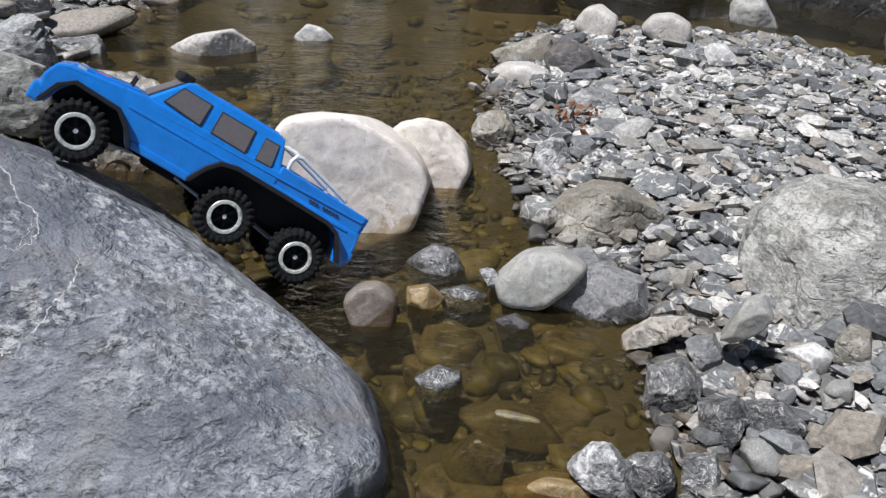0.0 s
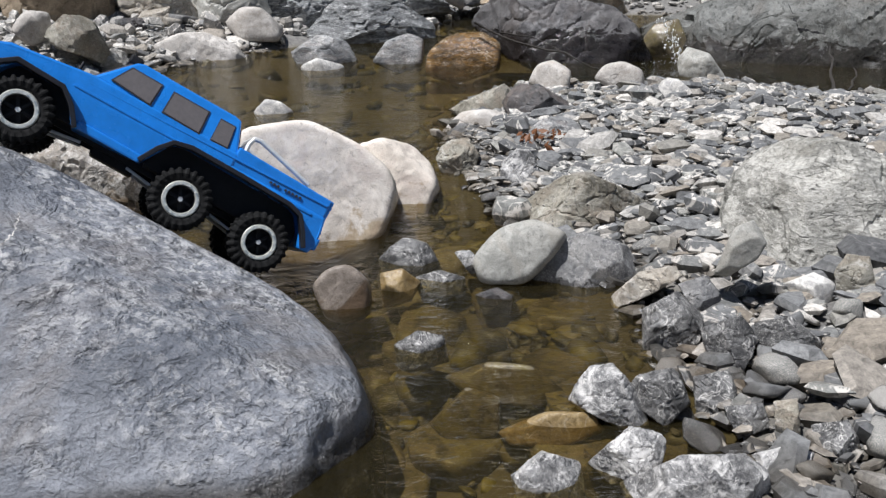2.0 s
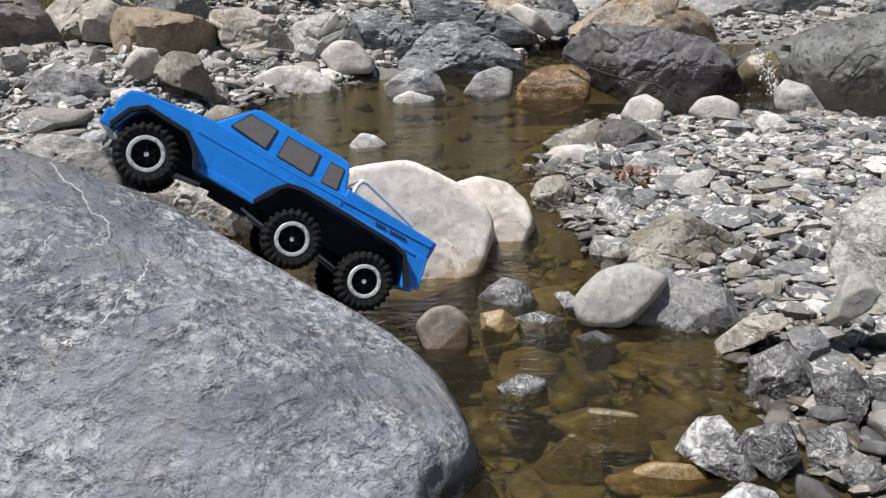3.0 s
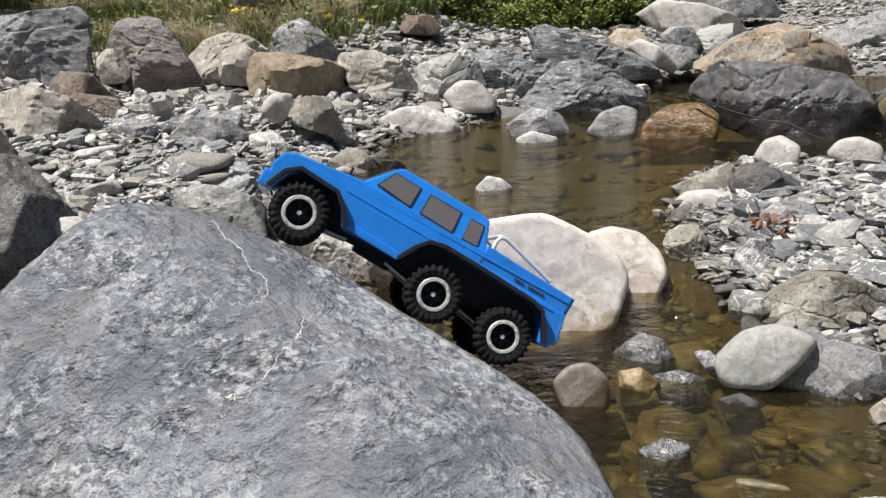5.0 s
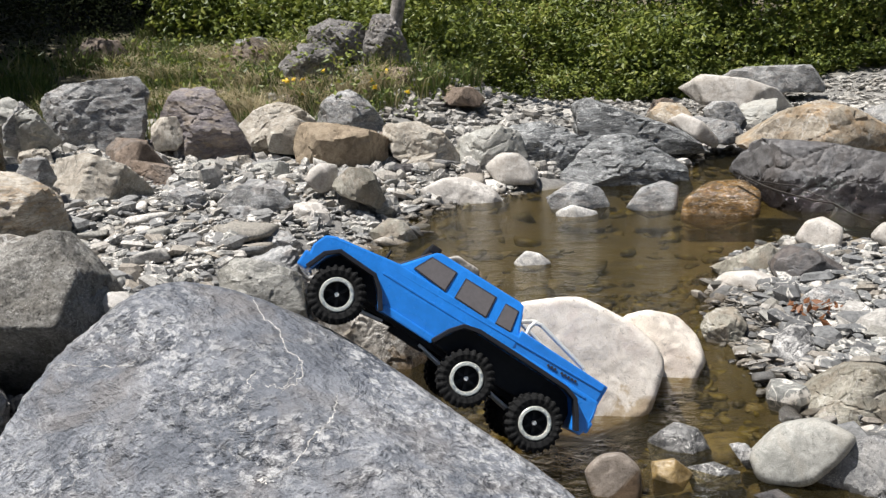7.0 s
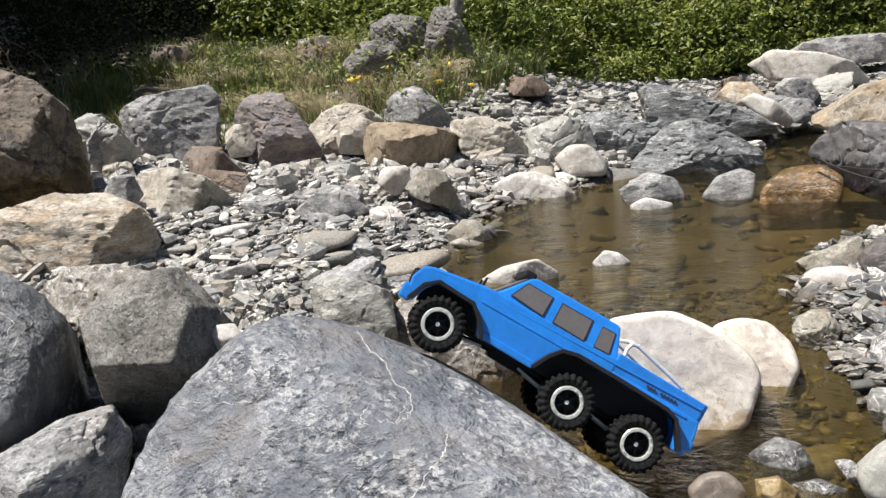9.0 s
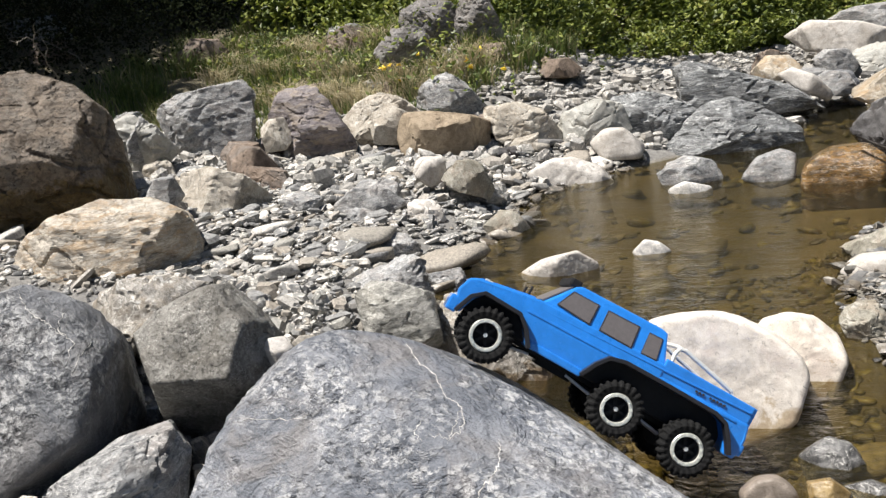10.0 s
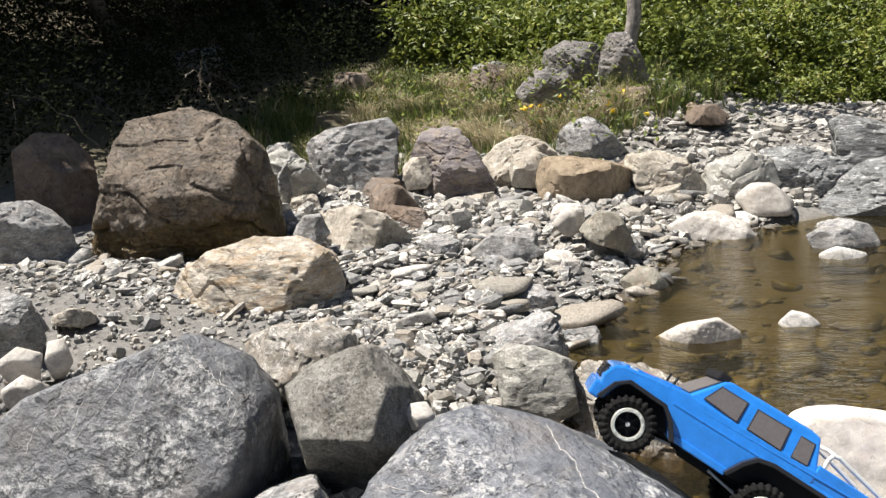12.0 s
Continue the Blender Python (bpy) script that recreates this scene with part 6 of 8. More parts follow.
scar((-0.871, 1.012, 0.291), (-0.781, 1.015, 0.302), 0.007, 0.003)
FACE.data.update()
FAR_ROCK = bpy.data.objects[next(o.name for o in bpy.data.objects if o.get("label", "").startswith("massive cracked"))]


def facing(ob, eye, points):
    """Where lines from a standpoint through the given points meet a rock's face."""
    out = []
    for p in points:
        hit, place, _, _ = ob.ray_cast(Vector(eye) - ob.location, (Vector(p) - Vector(eye)).normalized())
        if hit:
            out.append(place + ob.location)
    return out


def vein(points, width, seed, ob=FACE, mat=WHITE, name="quartz_vein", label="thin white quartz vein"):
    """A thin quartz vein let into a boulder's face, along a line of plan points."""
    r = random.Random(seed)
    path = []
    if len(points) < 2:
        return
    for a, b in zip(points[:-1], points[1:]):
        for i in range(7):
            p = Vector(a).lerp(Vector(b), i / 7) + Vector((r.uniform(-1, 1), r.uniform(-1, 1), r.uniform(-1, 1))) * 0.003
            hit, place, normal, _ = ob.closest_point_on_mesh(p - ob.location)
            path.append((place, normal))
    verts, faces = [], []
    for i, (p, nrm) in enumerate(path):
        d = (path[min(i + 1, len(path) - 1)][0] - path[max(i - 1, 0)][0]).normalized()
        s = d.cross(nrm).normalized() * width * (0.25 + 0.9 * r.random()) * (1 - abs(2 * i / len(path) - 1) ** 4 * 0.7)
        verts += [p - s - nrm * 0.001, p + nrm * 0.0009, p + s - nrm * 0.001]
        if i:
            k = 3 * i
            faces += [(k - 3, k - 2, k + 1, k), (k - 2, k - 1, k + 2, k + 1)]
    strip = new(name, mesh_of(name, verts, faces, mat))
    strip.parent = ob
    strip["label"] = label


vein([(-0.698, 1.217, 0.351), (-0.657, 1.163, 0.329), (-0.624, 1.151, 0.315), (-0.596, 1.104, 0.298), (-0.565, 1.087, 0.285), (-0.547, 1.054, 0.273), (-0.549, 1.022, 0.269), (-0.558, 0.996, 0.268)], 0.0022, 0)
vein([(-0.556, 0.997, 0.268), (-0.573, 1.003, 0.275), (-0.583, 0.992, 0.276)], 0.0015, 1)
vein([(-0.56, 1.072, 0.281), (-0.558, 1.03, 0.273), (-0.559, 0.981, 0.266)], 0.0012, 2)
vein([(-0.488, 1.037, 0.25), (-0.479, 1.01, 0.243), (-0.477, 0.969, 0.236), (-0.483, 0.948, 0.232), (-0.491, 0.938, 0.224), (-0.508, 0.91, 0.201), (-0.528, 0.896, 0.19), (-0.551, 0.886, 0.183)], 0.0022, 3)
vein([(-0.554, 0.888, 0.184), (-0.542, 0.884, 0.18)], 0.004, 4)
vein([(-0.615, 0.815, 0.111), (-0.601, 0.845, 0.144), (-0.595, 0.866, 0.166)], 0.0012, 5)
vein([(-0.973, 1.03, 0.282), (-0.871, 1.012, 0.291), (-0.781, 1.015, 0.302)], 0.0013, 6)
vein([(-0.605, 1.032, 0.292), (-0.611, 1.0, 0.281), (-0.596, 0.986, 0.272)], 0.0012, 7)
LEFT_ROCK = bpy.data.objects[next(o.name for o in bpy.data.objects if o.get("label", "").startswith("large grey boulder with fine"))]
vein(facing(LEFT_ROCK, (-0.141, -0.137, 0.97), [(-1.274, 0.902, 0.577), (-1.309, 0.869, 0.513), (-1.343, 0.839, 0.457)]), 0.0018, 20, LEFT_ROCK)
vein(facing(LEFT_ROCK, (-0.141, -0.137, 0.97), [(-1.346, 0.852, 0.527), (-1.392, 0.815, 0.469), (-1.451, 0.769, 0.401)]), 0.0018, 21, LEFT_ROCK)
vein(facing(LEFT_ROCK, (-0.141, -0.137, 0.97), [(-1.386, 0.838, 0.561), (-1.409, 0.814, 0.506), (-1.437, 0.784, 0.439)]), 0.0018, 22, LEFT_ROCK)
vein(facing(LEFT_ROCK, (-0.141, -0.137, 0.97), [(-1.248, 0.918, 0.584), (-1.235, 0.916, 0.543), (-1.211, 0.924, 0.521), (-1.186, 0.93, 0.488)]), 0.0018, 23, LEFT_ROCK)
vein(facing(LEFT_ROCK, (-0.141, -0.137, 0.97), [(-1.185, 0.941, 0.537), (-1.197, 0.929, 0.507), (-1.177, 0.933, 0.477), (-1.188, 0.919, 0.444)]), 0.0018, 24, LEFT_ROCK)
vein(facing(LEFT_ROCK, (-0.141, -0.137, 0.97), [(-1.15, 0.946, 0.474), (-1.169, 0.932, 0.454), (-1.182, 0.917, 0.418)]), 0.0018, 25, LEFT_ROCK)
vein(facing(LEFT_ROCK, (-0.141, -0.137, 0.97), [(-1.463, 0.782, 0.493), (-1.49, 0.759, 0.457), (-1.509, 0.737, 0.4)]), 0.0018, 26, LEFT_ROCK)
vein(facing(FAR_ROCK, (-0.04, 0.04, 0.59), [[1.54, 3.277, 0.413], [1.547, 3.242, 0.32], [1.578, 3.204, 0.23], [1.692, 3.177, 0.207]]), 0.011, 40, FAR_ROCK, BLACK, "crack", "dark crack")


# ---- loose stones ----
def stone_shapes(count, seed, flat, level=4):
    """Unit shapes of chipped river stones, closely modelled."""
    r = random.Random(seed)
    shapes = []
    for i in range(count):
        cuts = []
        for k in range(7):
            u = Vector((r.gauss(0, 1), r.gauss(0, 1), r.gauss(0, 0.7))).normalized()
            cuts.append((math.degrees(math.atan2(u.y, u.x)), math.degrees(math.asin(u.z)), r.uniform(0.62, 1.0)))
        cuts += [(r.uniform(0, 360), r.uniform(66, 88), 0.7), (r.uniform(0, 360), -r.uniform(66, 88), 0.8), (0, 0, 1.0), (120, 0, 1.0), (240, 0, 1.0)]
        pts, faces = hewn(cuts, level, 60, 0.1, r.uniform(0, 50))
        shapes.append(pts * np.array([1.0, r.uniform(0.55, 0.9), r.uniform(flat * 0.6, flat * 1.5)]))
    return np.array(shapes), np.array(faces)


def slab_shapes(count, seed, flat):
    """Unit shapes of slaty shards: an uneven outline of five corners, chipped above and below, with a tilted flat top."""
    r = random.Random(seed)
    n, shapes = 5, []
    for i in range(count):
        wide, thick = r.uniform(0.5, 0.9), flat * r.uniform(0.55, 1.6)
        turn = [(k + r.uniform(-0.32, 0.32)) * 2 * math.pi / n for k in range(n)]
        reach = [r.uniform(0.72, 1.08) for k in range(n)]
        lean = (r.uniform(-0.35, 0.35), r.uniform(-0.35, 0.35))
        pts = []
        for up, grow in ((-0.9, 0.7), (0.2, 1.0), (0.95, 0.72)):
            for k in range(n):
                x, y = math.cos(turn[k]) * reach[k] * grow * r.uniform(0.93, 1.07), math.sin(turn[k]) * reach[k] * grow * wide * r.uniform(0.93, 1.07)
                pts.append((x, y, thick * (up + lean[0] * x + lean[1] * y + r.uniform(-0.08, 0.08))))
        shapes.append(pts)
    faces = []
    for a in range(2):
        for k in range(n):
            p, q = a * n + k, a * n + (k + 1) % n
            faces += [(p, q, q + n), (p, q + n, p + n)]
    for k in range(1, n - 1):
        faces += [(0, k + 1, k), (2 * n, 2 * n + k, 2 * n + k + 1)]
    return np.array(shapes), np.array(faces)


def turns(rng, n, tilt):
    """n rotation matrices: any bearing, tilted a little."""
    a, b, c = rng.uniform(0, 6.283, n), rng.normal(0, tilt, n), rng.normal(0, tilt, n)
    ca, sa, cb, sb, cc, sc = np.cos(a), np.sin(a), np.cos(b), np.sin(b), np.cos(c), np.sin(c)
    z, o = np.zeros(n), np.ones(n)
    A = np.array([[ca, -sa, z], [sa, ca, z], [z, z, o]]).transpose(2, 0, 1)
    Bm = np.array([[o, z, z], [z, cb, -sb], [z, sb, cb]]).transpose(2, 0, 1)
    Cm = np.array([[cc, z, sc], [z, o, z], [-sc, z, cc]]).transpose(2, 0, 1)
    return Bm @ Cm @ A


def scatter(name, label, mat, count, box, keep, size, spread, biggest, flat, tilt, seed, lift=0.0, category="gravel"):
    """Many stones over a stretch of the plan where keep(x, y) is true, joined into one sheet of gravel."""
    rng = np.random.RandomState(seed)
    x, y = rng.uniform(box[0], box[1], count * 3), rng.uniform(box[2], box[3], count * 3)
    ok = keep(x, y)
    if box[2] < -1:
        ok &= (y - box[2] > rng.uniform(0, 1.3, len(y))) & (x - box[0] > rng.uniform(-0.5, 0.6, len(x)) * (box[0] < -2)) & (box[1] - x > rng.uniform(-0.8, 0.9, len(x)) * (box[1] > 3))
    x, y = x[ok][:count], y[ok][:count]
    n = len(x)
    s = np.minimum(size * np.exp(rng.normal(0, spread, n)), biggest)
    shapes, faces = stone_shapes(14, seed, flat, 2 if mat is BED else 3) if mat is BED or count <= 800 else slab_shapes(40, seed, flat)
    k = rng.randint(0, len(shapes), n)
    pts = np.einsum("nij,nvj->nvi", turns(rng, n, tilt), shapes[k]) * s[:, None, None]
    z = ground_height(x, y) + s * flat * rng.uniform(0.1, 0.9, n) + lift * rng.uniform(0, 1, n)
    if mat is BED:
        z = np.minimum(z, -0.012 - s * flat * 0.8)
    pts += np.stack([x, y, z], 1)[:, None, :]
    m = shapes.shape[1]
    tris = (faces[None] + (np.arange(n) * m)[:, None, None]).reshape(-1, 3)
    return tagged(new(name, fast_mesh(name, pts.reshape(-1, 3), tris, mat, mat is BED or count <= 800)), label, category, kind="stuff")


def on_bar(x, y):
    return -seg_dist(x, y, BAR) > -0.05 + 0.07 * np.random.RandomState(1).rand(len(x))


def on_bank(x, y):
    d = seg_dist(x, y, LEFT_SHORE)
    return (d > -0.08) & (d < 4.2)


def on_far_bank(x, y):
    d = seg_dist(x, y, LEFT_SHORE)
    return (d > -0.08) & (d < 5.6)


def in_water(x, y):
    return (seg_dist(x, y, LEFT_SHORE) < 0.02) & (-seg_dist(x, y, BAR) < -0.04)


scatter("gravel", "grey slaty gravel of the bar beside the stream", GRAVEL, 15000, (0.0, 1.9, 0.3, 3.3), on_bar, 0.0135, 0.55, 0.05, 0.23, 0.22, 11, 0.014)
scatter("cobbles", "flat grey and whitish cobbles lying on the bar", GRAVEL, 1300, (0.05, 1.9, 0.4, 3.3), on_bar, 0.035, 0.38, 0.085, 0.26, 0.2, 12, 0.018)
scatter("gravel", "coarse grey gravel at the end of the bar", GRAVEL, 3000, (1.9, 5.5, -2.5, 2.6), on_bar, 0.03, 0.5, 0.1, 0.42, 0.3, 13, 0.015)
scatter("gravel", "loose grey gravel at the near end of the bar", GRAVEL, 3200, (0.3, 1.9, -2.0, 0.35), on_bar, 0.017, 0.5, 0.05, 0.42, 0.3, 20, 0.01)
scatter("gravel", "scattered stones along the lower bank", BANKGRAVEL, 2600, (-11.0, -0.6, -9.0, -1.4), on_bank, 0.04, 0.6, 0.15, 0.3, 0.3, 26, 0.01)
scatter("gravel", "scattered stones on the lower bar", GRAVEL, 3000, (0.0, 9.0, -9.0, -1.2), on_bar, 0.04, 0.6, 0.15, 0.3, 0.3, 27, 0.01)
scatter("gravel", "loose gravel between the boulders and the path", BANKGRAVEL, 2400, (-4.6, -0.6, -2.5, 0.6), on_bank, 0.024, 0.55, 0.07, 0.42, 0.3, 21, 0.01)
scatter("cobbles", "brown stones on the near stream bed", BED, 700, (-1.1, 0.9, -2.5, 0.35), in_water, 0.03, 0.4, 0.065, 0.5, 0.25, 22, 0.0, "stream bed")
scatter("gravel", "pale gravel and small stones on the bank", BANKGRAVEL, 12000, (-3.9, -0.6, 2.2, 5.7), on_bank, 0.0165, 0.6, 0.07, 0.27, 0.24, 14, 0.014)
scatter("cobbles", "whitish and grey cobbles on the bank", BANKGRAVEL, 520, (-3.6, -0.7, 2.4, 5.9), on_bank, 0.048, 0.45, 0.14, 0.26, 0.2, 15, 0.012)
scatter("cobbles", "broken grey and tan stones lying between the bank rocks", DUSTY, 1100, (-4.3, -0.4, 3.7, 6.7), on_bank, 0.04, 0.4, 0.08, 0.5, 0.35, 28, 0.02)
scatter("gravel", "gritty gravel beside the large boulders", BANKGRAVEL, 1600, (-4.6, -0.75, 0.45, 1.25), on_bank, 0.02, 0.55, 0.06, 0.4, 0.3, 25, 0.01)
scatter("gravel", "fine gravel behind the boulders", BANKGRAVEL, 4200, (-4.6, -1.35, 1.15, 2.6), on_bank, 0.009, 0.55, 0.05, 0.45, 0.35, 16, 0.008)
scatter("gravel", "pale gravel flat below the brambles", DUSTY, 11000, (-2.6, 4.5, 5.2, 10.9), on_far_bank, 0.026, 0.55, 0.1, 0.27, 0.22, 17, 0.014)
scatter("cobbles", "brown stones on the stream bed", BED, 750, (-1.3, 0.6, 0.3, 2.4), in_water, 0.03, 0.4, 0.06, 0.5, 0.25, 18, 0.0, "stream bed")
scatter("cobbles", "dark stones on the far stream bed", BED, 420, (-1.3, 2.6, 2.4, 6.8), in_water, 0.035, 0.4, 0.08, 0.4, 0.2, 23, 0.0, "stream bed")
scatter("gravel", "gravel beside the veined rock", BANKGRAVEL, 1500, (-1.9, -0.72, 1.45, 2.3), on_bank, 0.016, 0.55, 0.05, 0.45, 0.35, 24, 0.012)
scatter("pebbles", "small ochre pebbles on the stream bed", BED, 2600, (-0.8, 0.6, 0.3, 3.0), in_water, 0.013, 0.45, 0.035, 0.5, 0.3, 19, 0.0, "stream bed")


def loose_stones():
    """The stones of the bar that lie nearest to the path, each a thing of its own."""
    rng = np.random.RandomState(77)
    shapes, faces = stone_shapes(12, 78, 0.42, 3)
    meshes = [mesh_of("stone", pts, [tuple(int(i) for i in f) for f in faces], PEBBLE, True) for pts in shapes]
    placed = []
    while len(placed) < 240:
        x, y = rng.uniform(0.2, 1.3), rng.uniform(0.5, 1.9)
        s = min(0.0185 * math.exp(rng.normal(0, 0.38)), 0.042)
        if -seg_dist(np.array([x]), np.array([y]), BAR)[0] < (-0.16 if y < 0.95 else -0.03) or any((x - a) ** 2 + (y - b) ** 2 < (0.7 * (s + c)) ** 2 for a, b, c in placed):
            continue
        placed.append((x, y, s))
    for i, (x, y, s) in enumerate(placed):
        ob = new("stone", meshes[i % 12])
        ob.location = (x, y, float(ground_height(x, y)) + s * 0.35 + 0.008)
        ob.rotation_euler = (rng.normal(0, 0.3), rng.normal(0, 0.3), rng.uniform(0, 6.28))
        ob.scale = (s, s, s)
        big = "fist-sized" if s > 0.027 else "small"
        tagged(ob, f"{big} angular grey slaty stone on the gravel bar", "stone", "stones of the gravel bar")


loose_stones()


def sunken_stones():
    rng = np.random.RandomState(91)
    for i in range(18):
        x, y = rng.uniform(-0.1, 0.32), rng.uniform(0.6, 1.5)
        cuts = [(60 * k + rng.uniform(-15, 15), rng.uniform(-20, 30), rng.uniform(0.04, 0.075)) for k in range(6)] + [(0, 90, rng.uniform(0.02, 0.03)), (0, -90, 0.04)]
        rock("stone", (x, y, min(float(ground_height(x, y)) + 0.02, -0.052)), cuts, WETBROWN, "smooth brown stone lying under the shallow water", 4, 10, 0.06, 0.0, 2, 0.0, "stones under the water", "stone")


sunken_stones()


# ---- plants ----
def blades(rng, x, y, h, w, lean):
    """Thin leaf blades, two triangles each, rising from the ground."""
    n = len(x)
    z = ground_height(x, y) - 0.02
    a, b = rng.uniform(0, 6.283, n), rng.uniform(0, 6.283, n)
    root = np.stack([x, y, z], 1)
    side = np.stack([np.cos(a), np.sin(a), np.zeros(n)], 1) * w[:, None]
    bend = np.stack([np.cos(b), np.sin(b), np.zeros(n)], 1) * (h * lean)[:, None]
    up = np.stack([np.zeros(n), np.zeros(n), h], 1)
    mid, tip = root + 0.55 * up + 0.3 * bend, root + up * (1 - 0.35 * lean[:, None]) + bend
    v = np.stack([root - side, root + side, mid + side * 0.8, mid - side * 0.8, tip], 1)
    f = np.array([[0, 1, 2], [0, 2, 3], [3, 2, 4]])
    return v.reshape(-1, 3), (f[None] + (np.arange(n) * 5)[:, None, None]).reshape(-1, 3)


def grass(name, label, count, box, keep, height, seed, mat):
    rng = np.random.RandomState(seed)
    cx, cy = rng.uniform(box[0], box[1], count // 60), rng.uniform(box[2], box[3], count // 60)
    k = rng.randint(0, len(cx), count * 2)
    x, y = cx[k] + rng.normal(0, 0.07, count * 2), cy[k] + rng.normal(0, 0.07, count * 2)
    lush = rng.uniform(0.45, 1.25, len(cx))
    ok = keep(x, y)
    x, y, k = x[ok][:count], y[ok][:count], k[ok][:count]
    n = len(x)
    v, f = blades(rng, x, y, height * lush[k] * rng.uniform(0.5, 1.2, n), rng.uniform(0.003, 0.008, n), rng.uniform(0.1, 0.9, n))
    return tagged(new(name, fast_mesh(name, v, f, mat)), label, "grass", kind="stuff")


def leaves(rng, centre, size):
    """Leaf quads, folded along the rib, at the given places."""
    n = len(centre)
    facing_up = rng.normal(0, 0.55, (n, 3)) + np.array([0, -0.15, 0.8])
    u = np.cross(facing_up, rng.normal(0, 1, (n, 3)))
    u /= np.linalg.norm(u, axis=1)[:, None]
    w = np.cross(u, facing_up)
    w /= np.linalg.norm(w, axis=1)[:, None]
    s = size * rng.uniform(0.5, 1.3, n)[:, None]
    drop = np.cross(u, w) * s * 0.25
    v = np.stack([centre - u * s, centre + w * s * 0.55 + drop, centre + u * s, centre - w * s * 0.55 + drop], 1)
    f = np.array([[0, 1, 2], [0, 2, 3]])
    return v.reshape(-1, 3), (f[None] + (np.arange(n) * 4)[:, None, None]).reshape(-1, 3)


def thicket(name, label, mat, count, clumps, box, keep, tall, seed, size, category="bush", widest=0.62):
    """Undergrowth: arching clumps of leaves heaped over the bank."""
    rng = np.random.RandomState(seed)
    cx, cy = rng.uniform(box[0], box[1], clumps * 3), rng.uniform(box[2], box[3], clumps * 3)
    ok = keep(cx, cy)
    cx, cy = cx[ok][:clumps], cy[ok][:clumps]
    r = rng.uniform(0.26 * widest, widest, len(cx))
    k = rng.choice(len(cx), count, p=r ** 2 / (r ** 2).sum())
    d = rng.normal(0, 1, (count, 3))
    d /= np.linalg.norm(d, axis=1)[:, None]
    d *= rng.uniform(0.55, 1.05, count)[:, None]
    z = ground_height(cx, cy) + tall * rng.uniform(0.1, 0.75, len(cx))
    c = np.stack([cx[k] + d[:, 0] * r[k], cy[k] + d[:, 1] * r[k], z[k] + d[:, 2] * r[k] * 0.8], 1)
    v, f = leaves(rng, c, size)
    return tagged(new(name, fast_mesh(name, v, f, mat)), label, category, kind="stuff")


def past(lo, hi=1e9):
    return lambda x, y: (seg_dist(x, y, LEFT_SHORE) > lo) & (seg_dist(x, y, LEFT_SHORE) < hi)


def brambly(x, y):
    """Where the brambles stand: behind the gravel flat, and behind the grassy mound."""
    edge = np.where(x > -1.7, 10.35 + 0.4 * np.clip(x, 0, 3), 8.4) + 0.25 * smooth_noise(x, y, 2.5, 9)
    return (seg_dist(x, y, LEFT_SHORE) > 3.0) & (y > edge)


def bramble_edge(x, y):
    """A narrow strip in front of the brambles."""
    return brambly(x, y + 0.45) & ~brambly(x, y - 0.15) & (x > -1.7)


GRASSY = lambda x, y: (seg_dist(x, y, LEFT_SHORE) > 1.9 + 0.3 * smooth_noise(x, y, 2.0, 8)) & (y > 5.0 + 0.25 * x) & (x < -1.1 - 0.25 * (y - 6.5)) & (x > -5.7)
grass("grass", "green and straw-coloured tufts of grass on the bank", 19000, (-5.6, -1.0, 5.2, 9.5), GRASSY, 0.27, 31, GRASS)
grass("grass", "short green grass and weeds under the brambles", 12000, (-4.0, 5.5, 8.2, 11.8), brambly, 0.22, 32, LEAF)
thicket("weeds", "low leafy weeds among the grass", LEAF, 6500, 110, (-4.6, -1.2, 5.9, 9.5), GRASSY, 0.12, 33, 0.027, "weeds")
thicket("brambles", "sunlit green bramble thicket along the far bank", LEAF, 95000, 330, (-5.0, 7.0, 8.2, 13.2), brambly, 1.0, 34, 0.042)
thicket("brambles", "low fresh green bramble shoots along the edge of the gravel", LEAF, 26000, 240, (-2.2, 5.5, 9.3, 12.2), bramble_edge, 0.3, 37, 0.032, "bush", 0.26)
thicket("brambles", "green undergrowth climbing the slope", LEAF, 45000, 260, (-6.5, 14.0, 10.5, 17.0), past(5.0), 1.8, 35, 0.055)
# The shade in this undergrowth comes mostly from its near-black leaf colour.
thicket("undergrowth", "leafy undergrowth of the wood, its shade put into near-black leaves", SHADED_LEAF, 70000, 430, (-11.0, -5.3, 3.4, 12.0), past(3.0), 0.9, 36, 0.024)


def straw_tuft(x, y, seed):
    """A tuft of dry grass whose long blades hang over."""
    rng = np.random.RandomState(seed)
    n = 240
    v, f = blades(rng, x + rng.normal(0, 0.07, n), y + rng.normal(0, 0.06, n), rng.uniform(0.2, 0.36, n), rng.uniform(0.003, 0.006, n), rng.uniform(0.6, 1.3, n))
    tagged(new("straw_tuft", fast_mesh("straw_tuft", v, f, STRAW)), "tuft of dry straw-coloured grass hanging over the bank", "grass", "tufts of dry grass", kind="stuff")


for i, (x, y) in enumerate([(-3.3, 6.2), (-3.1, 6.25), (-4.1, 6.9), (-3.6, 7.0), (-2.7, 6.5), (-4.3, 6.3), (-3.45, 6.05), (-2.95, 6.1), (-2.8, 6.0), (-3.7, 6.4), (-3.9, 6.2), (-4.5, 6.7), (-3.2, 6.7), (-2.5, 6.3), (-3.8, 7.4), (-4.7, 7.2), (-2.3, 6.6), (-4.2, 7.7), (-2.1, 6.9), (-3.3, 7.5)]):
    straw_tuft(x, y, 140 + i)


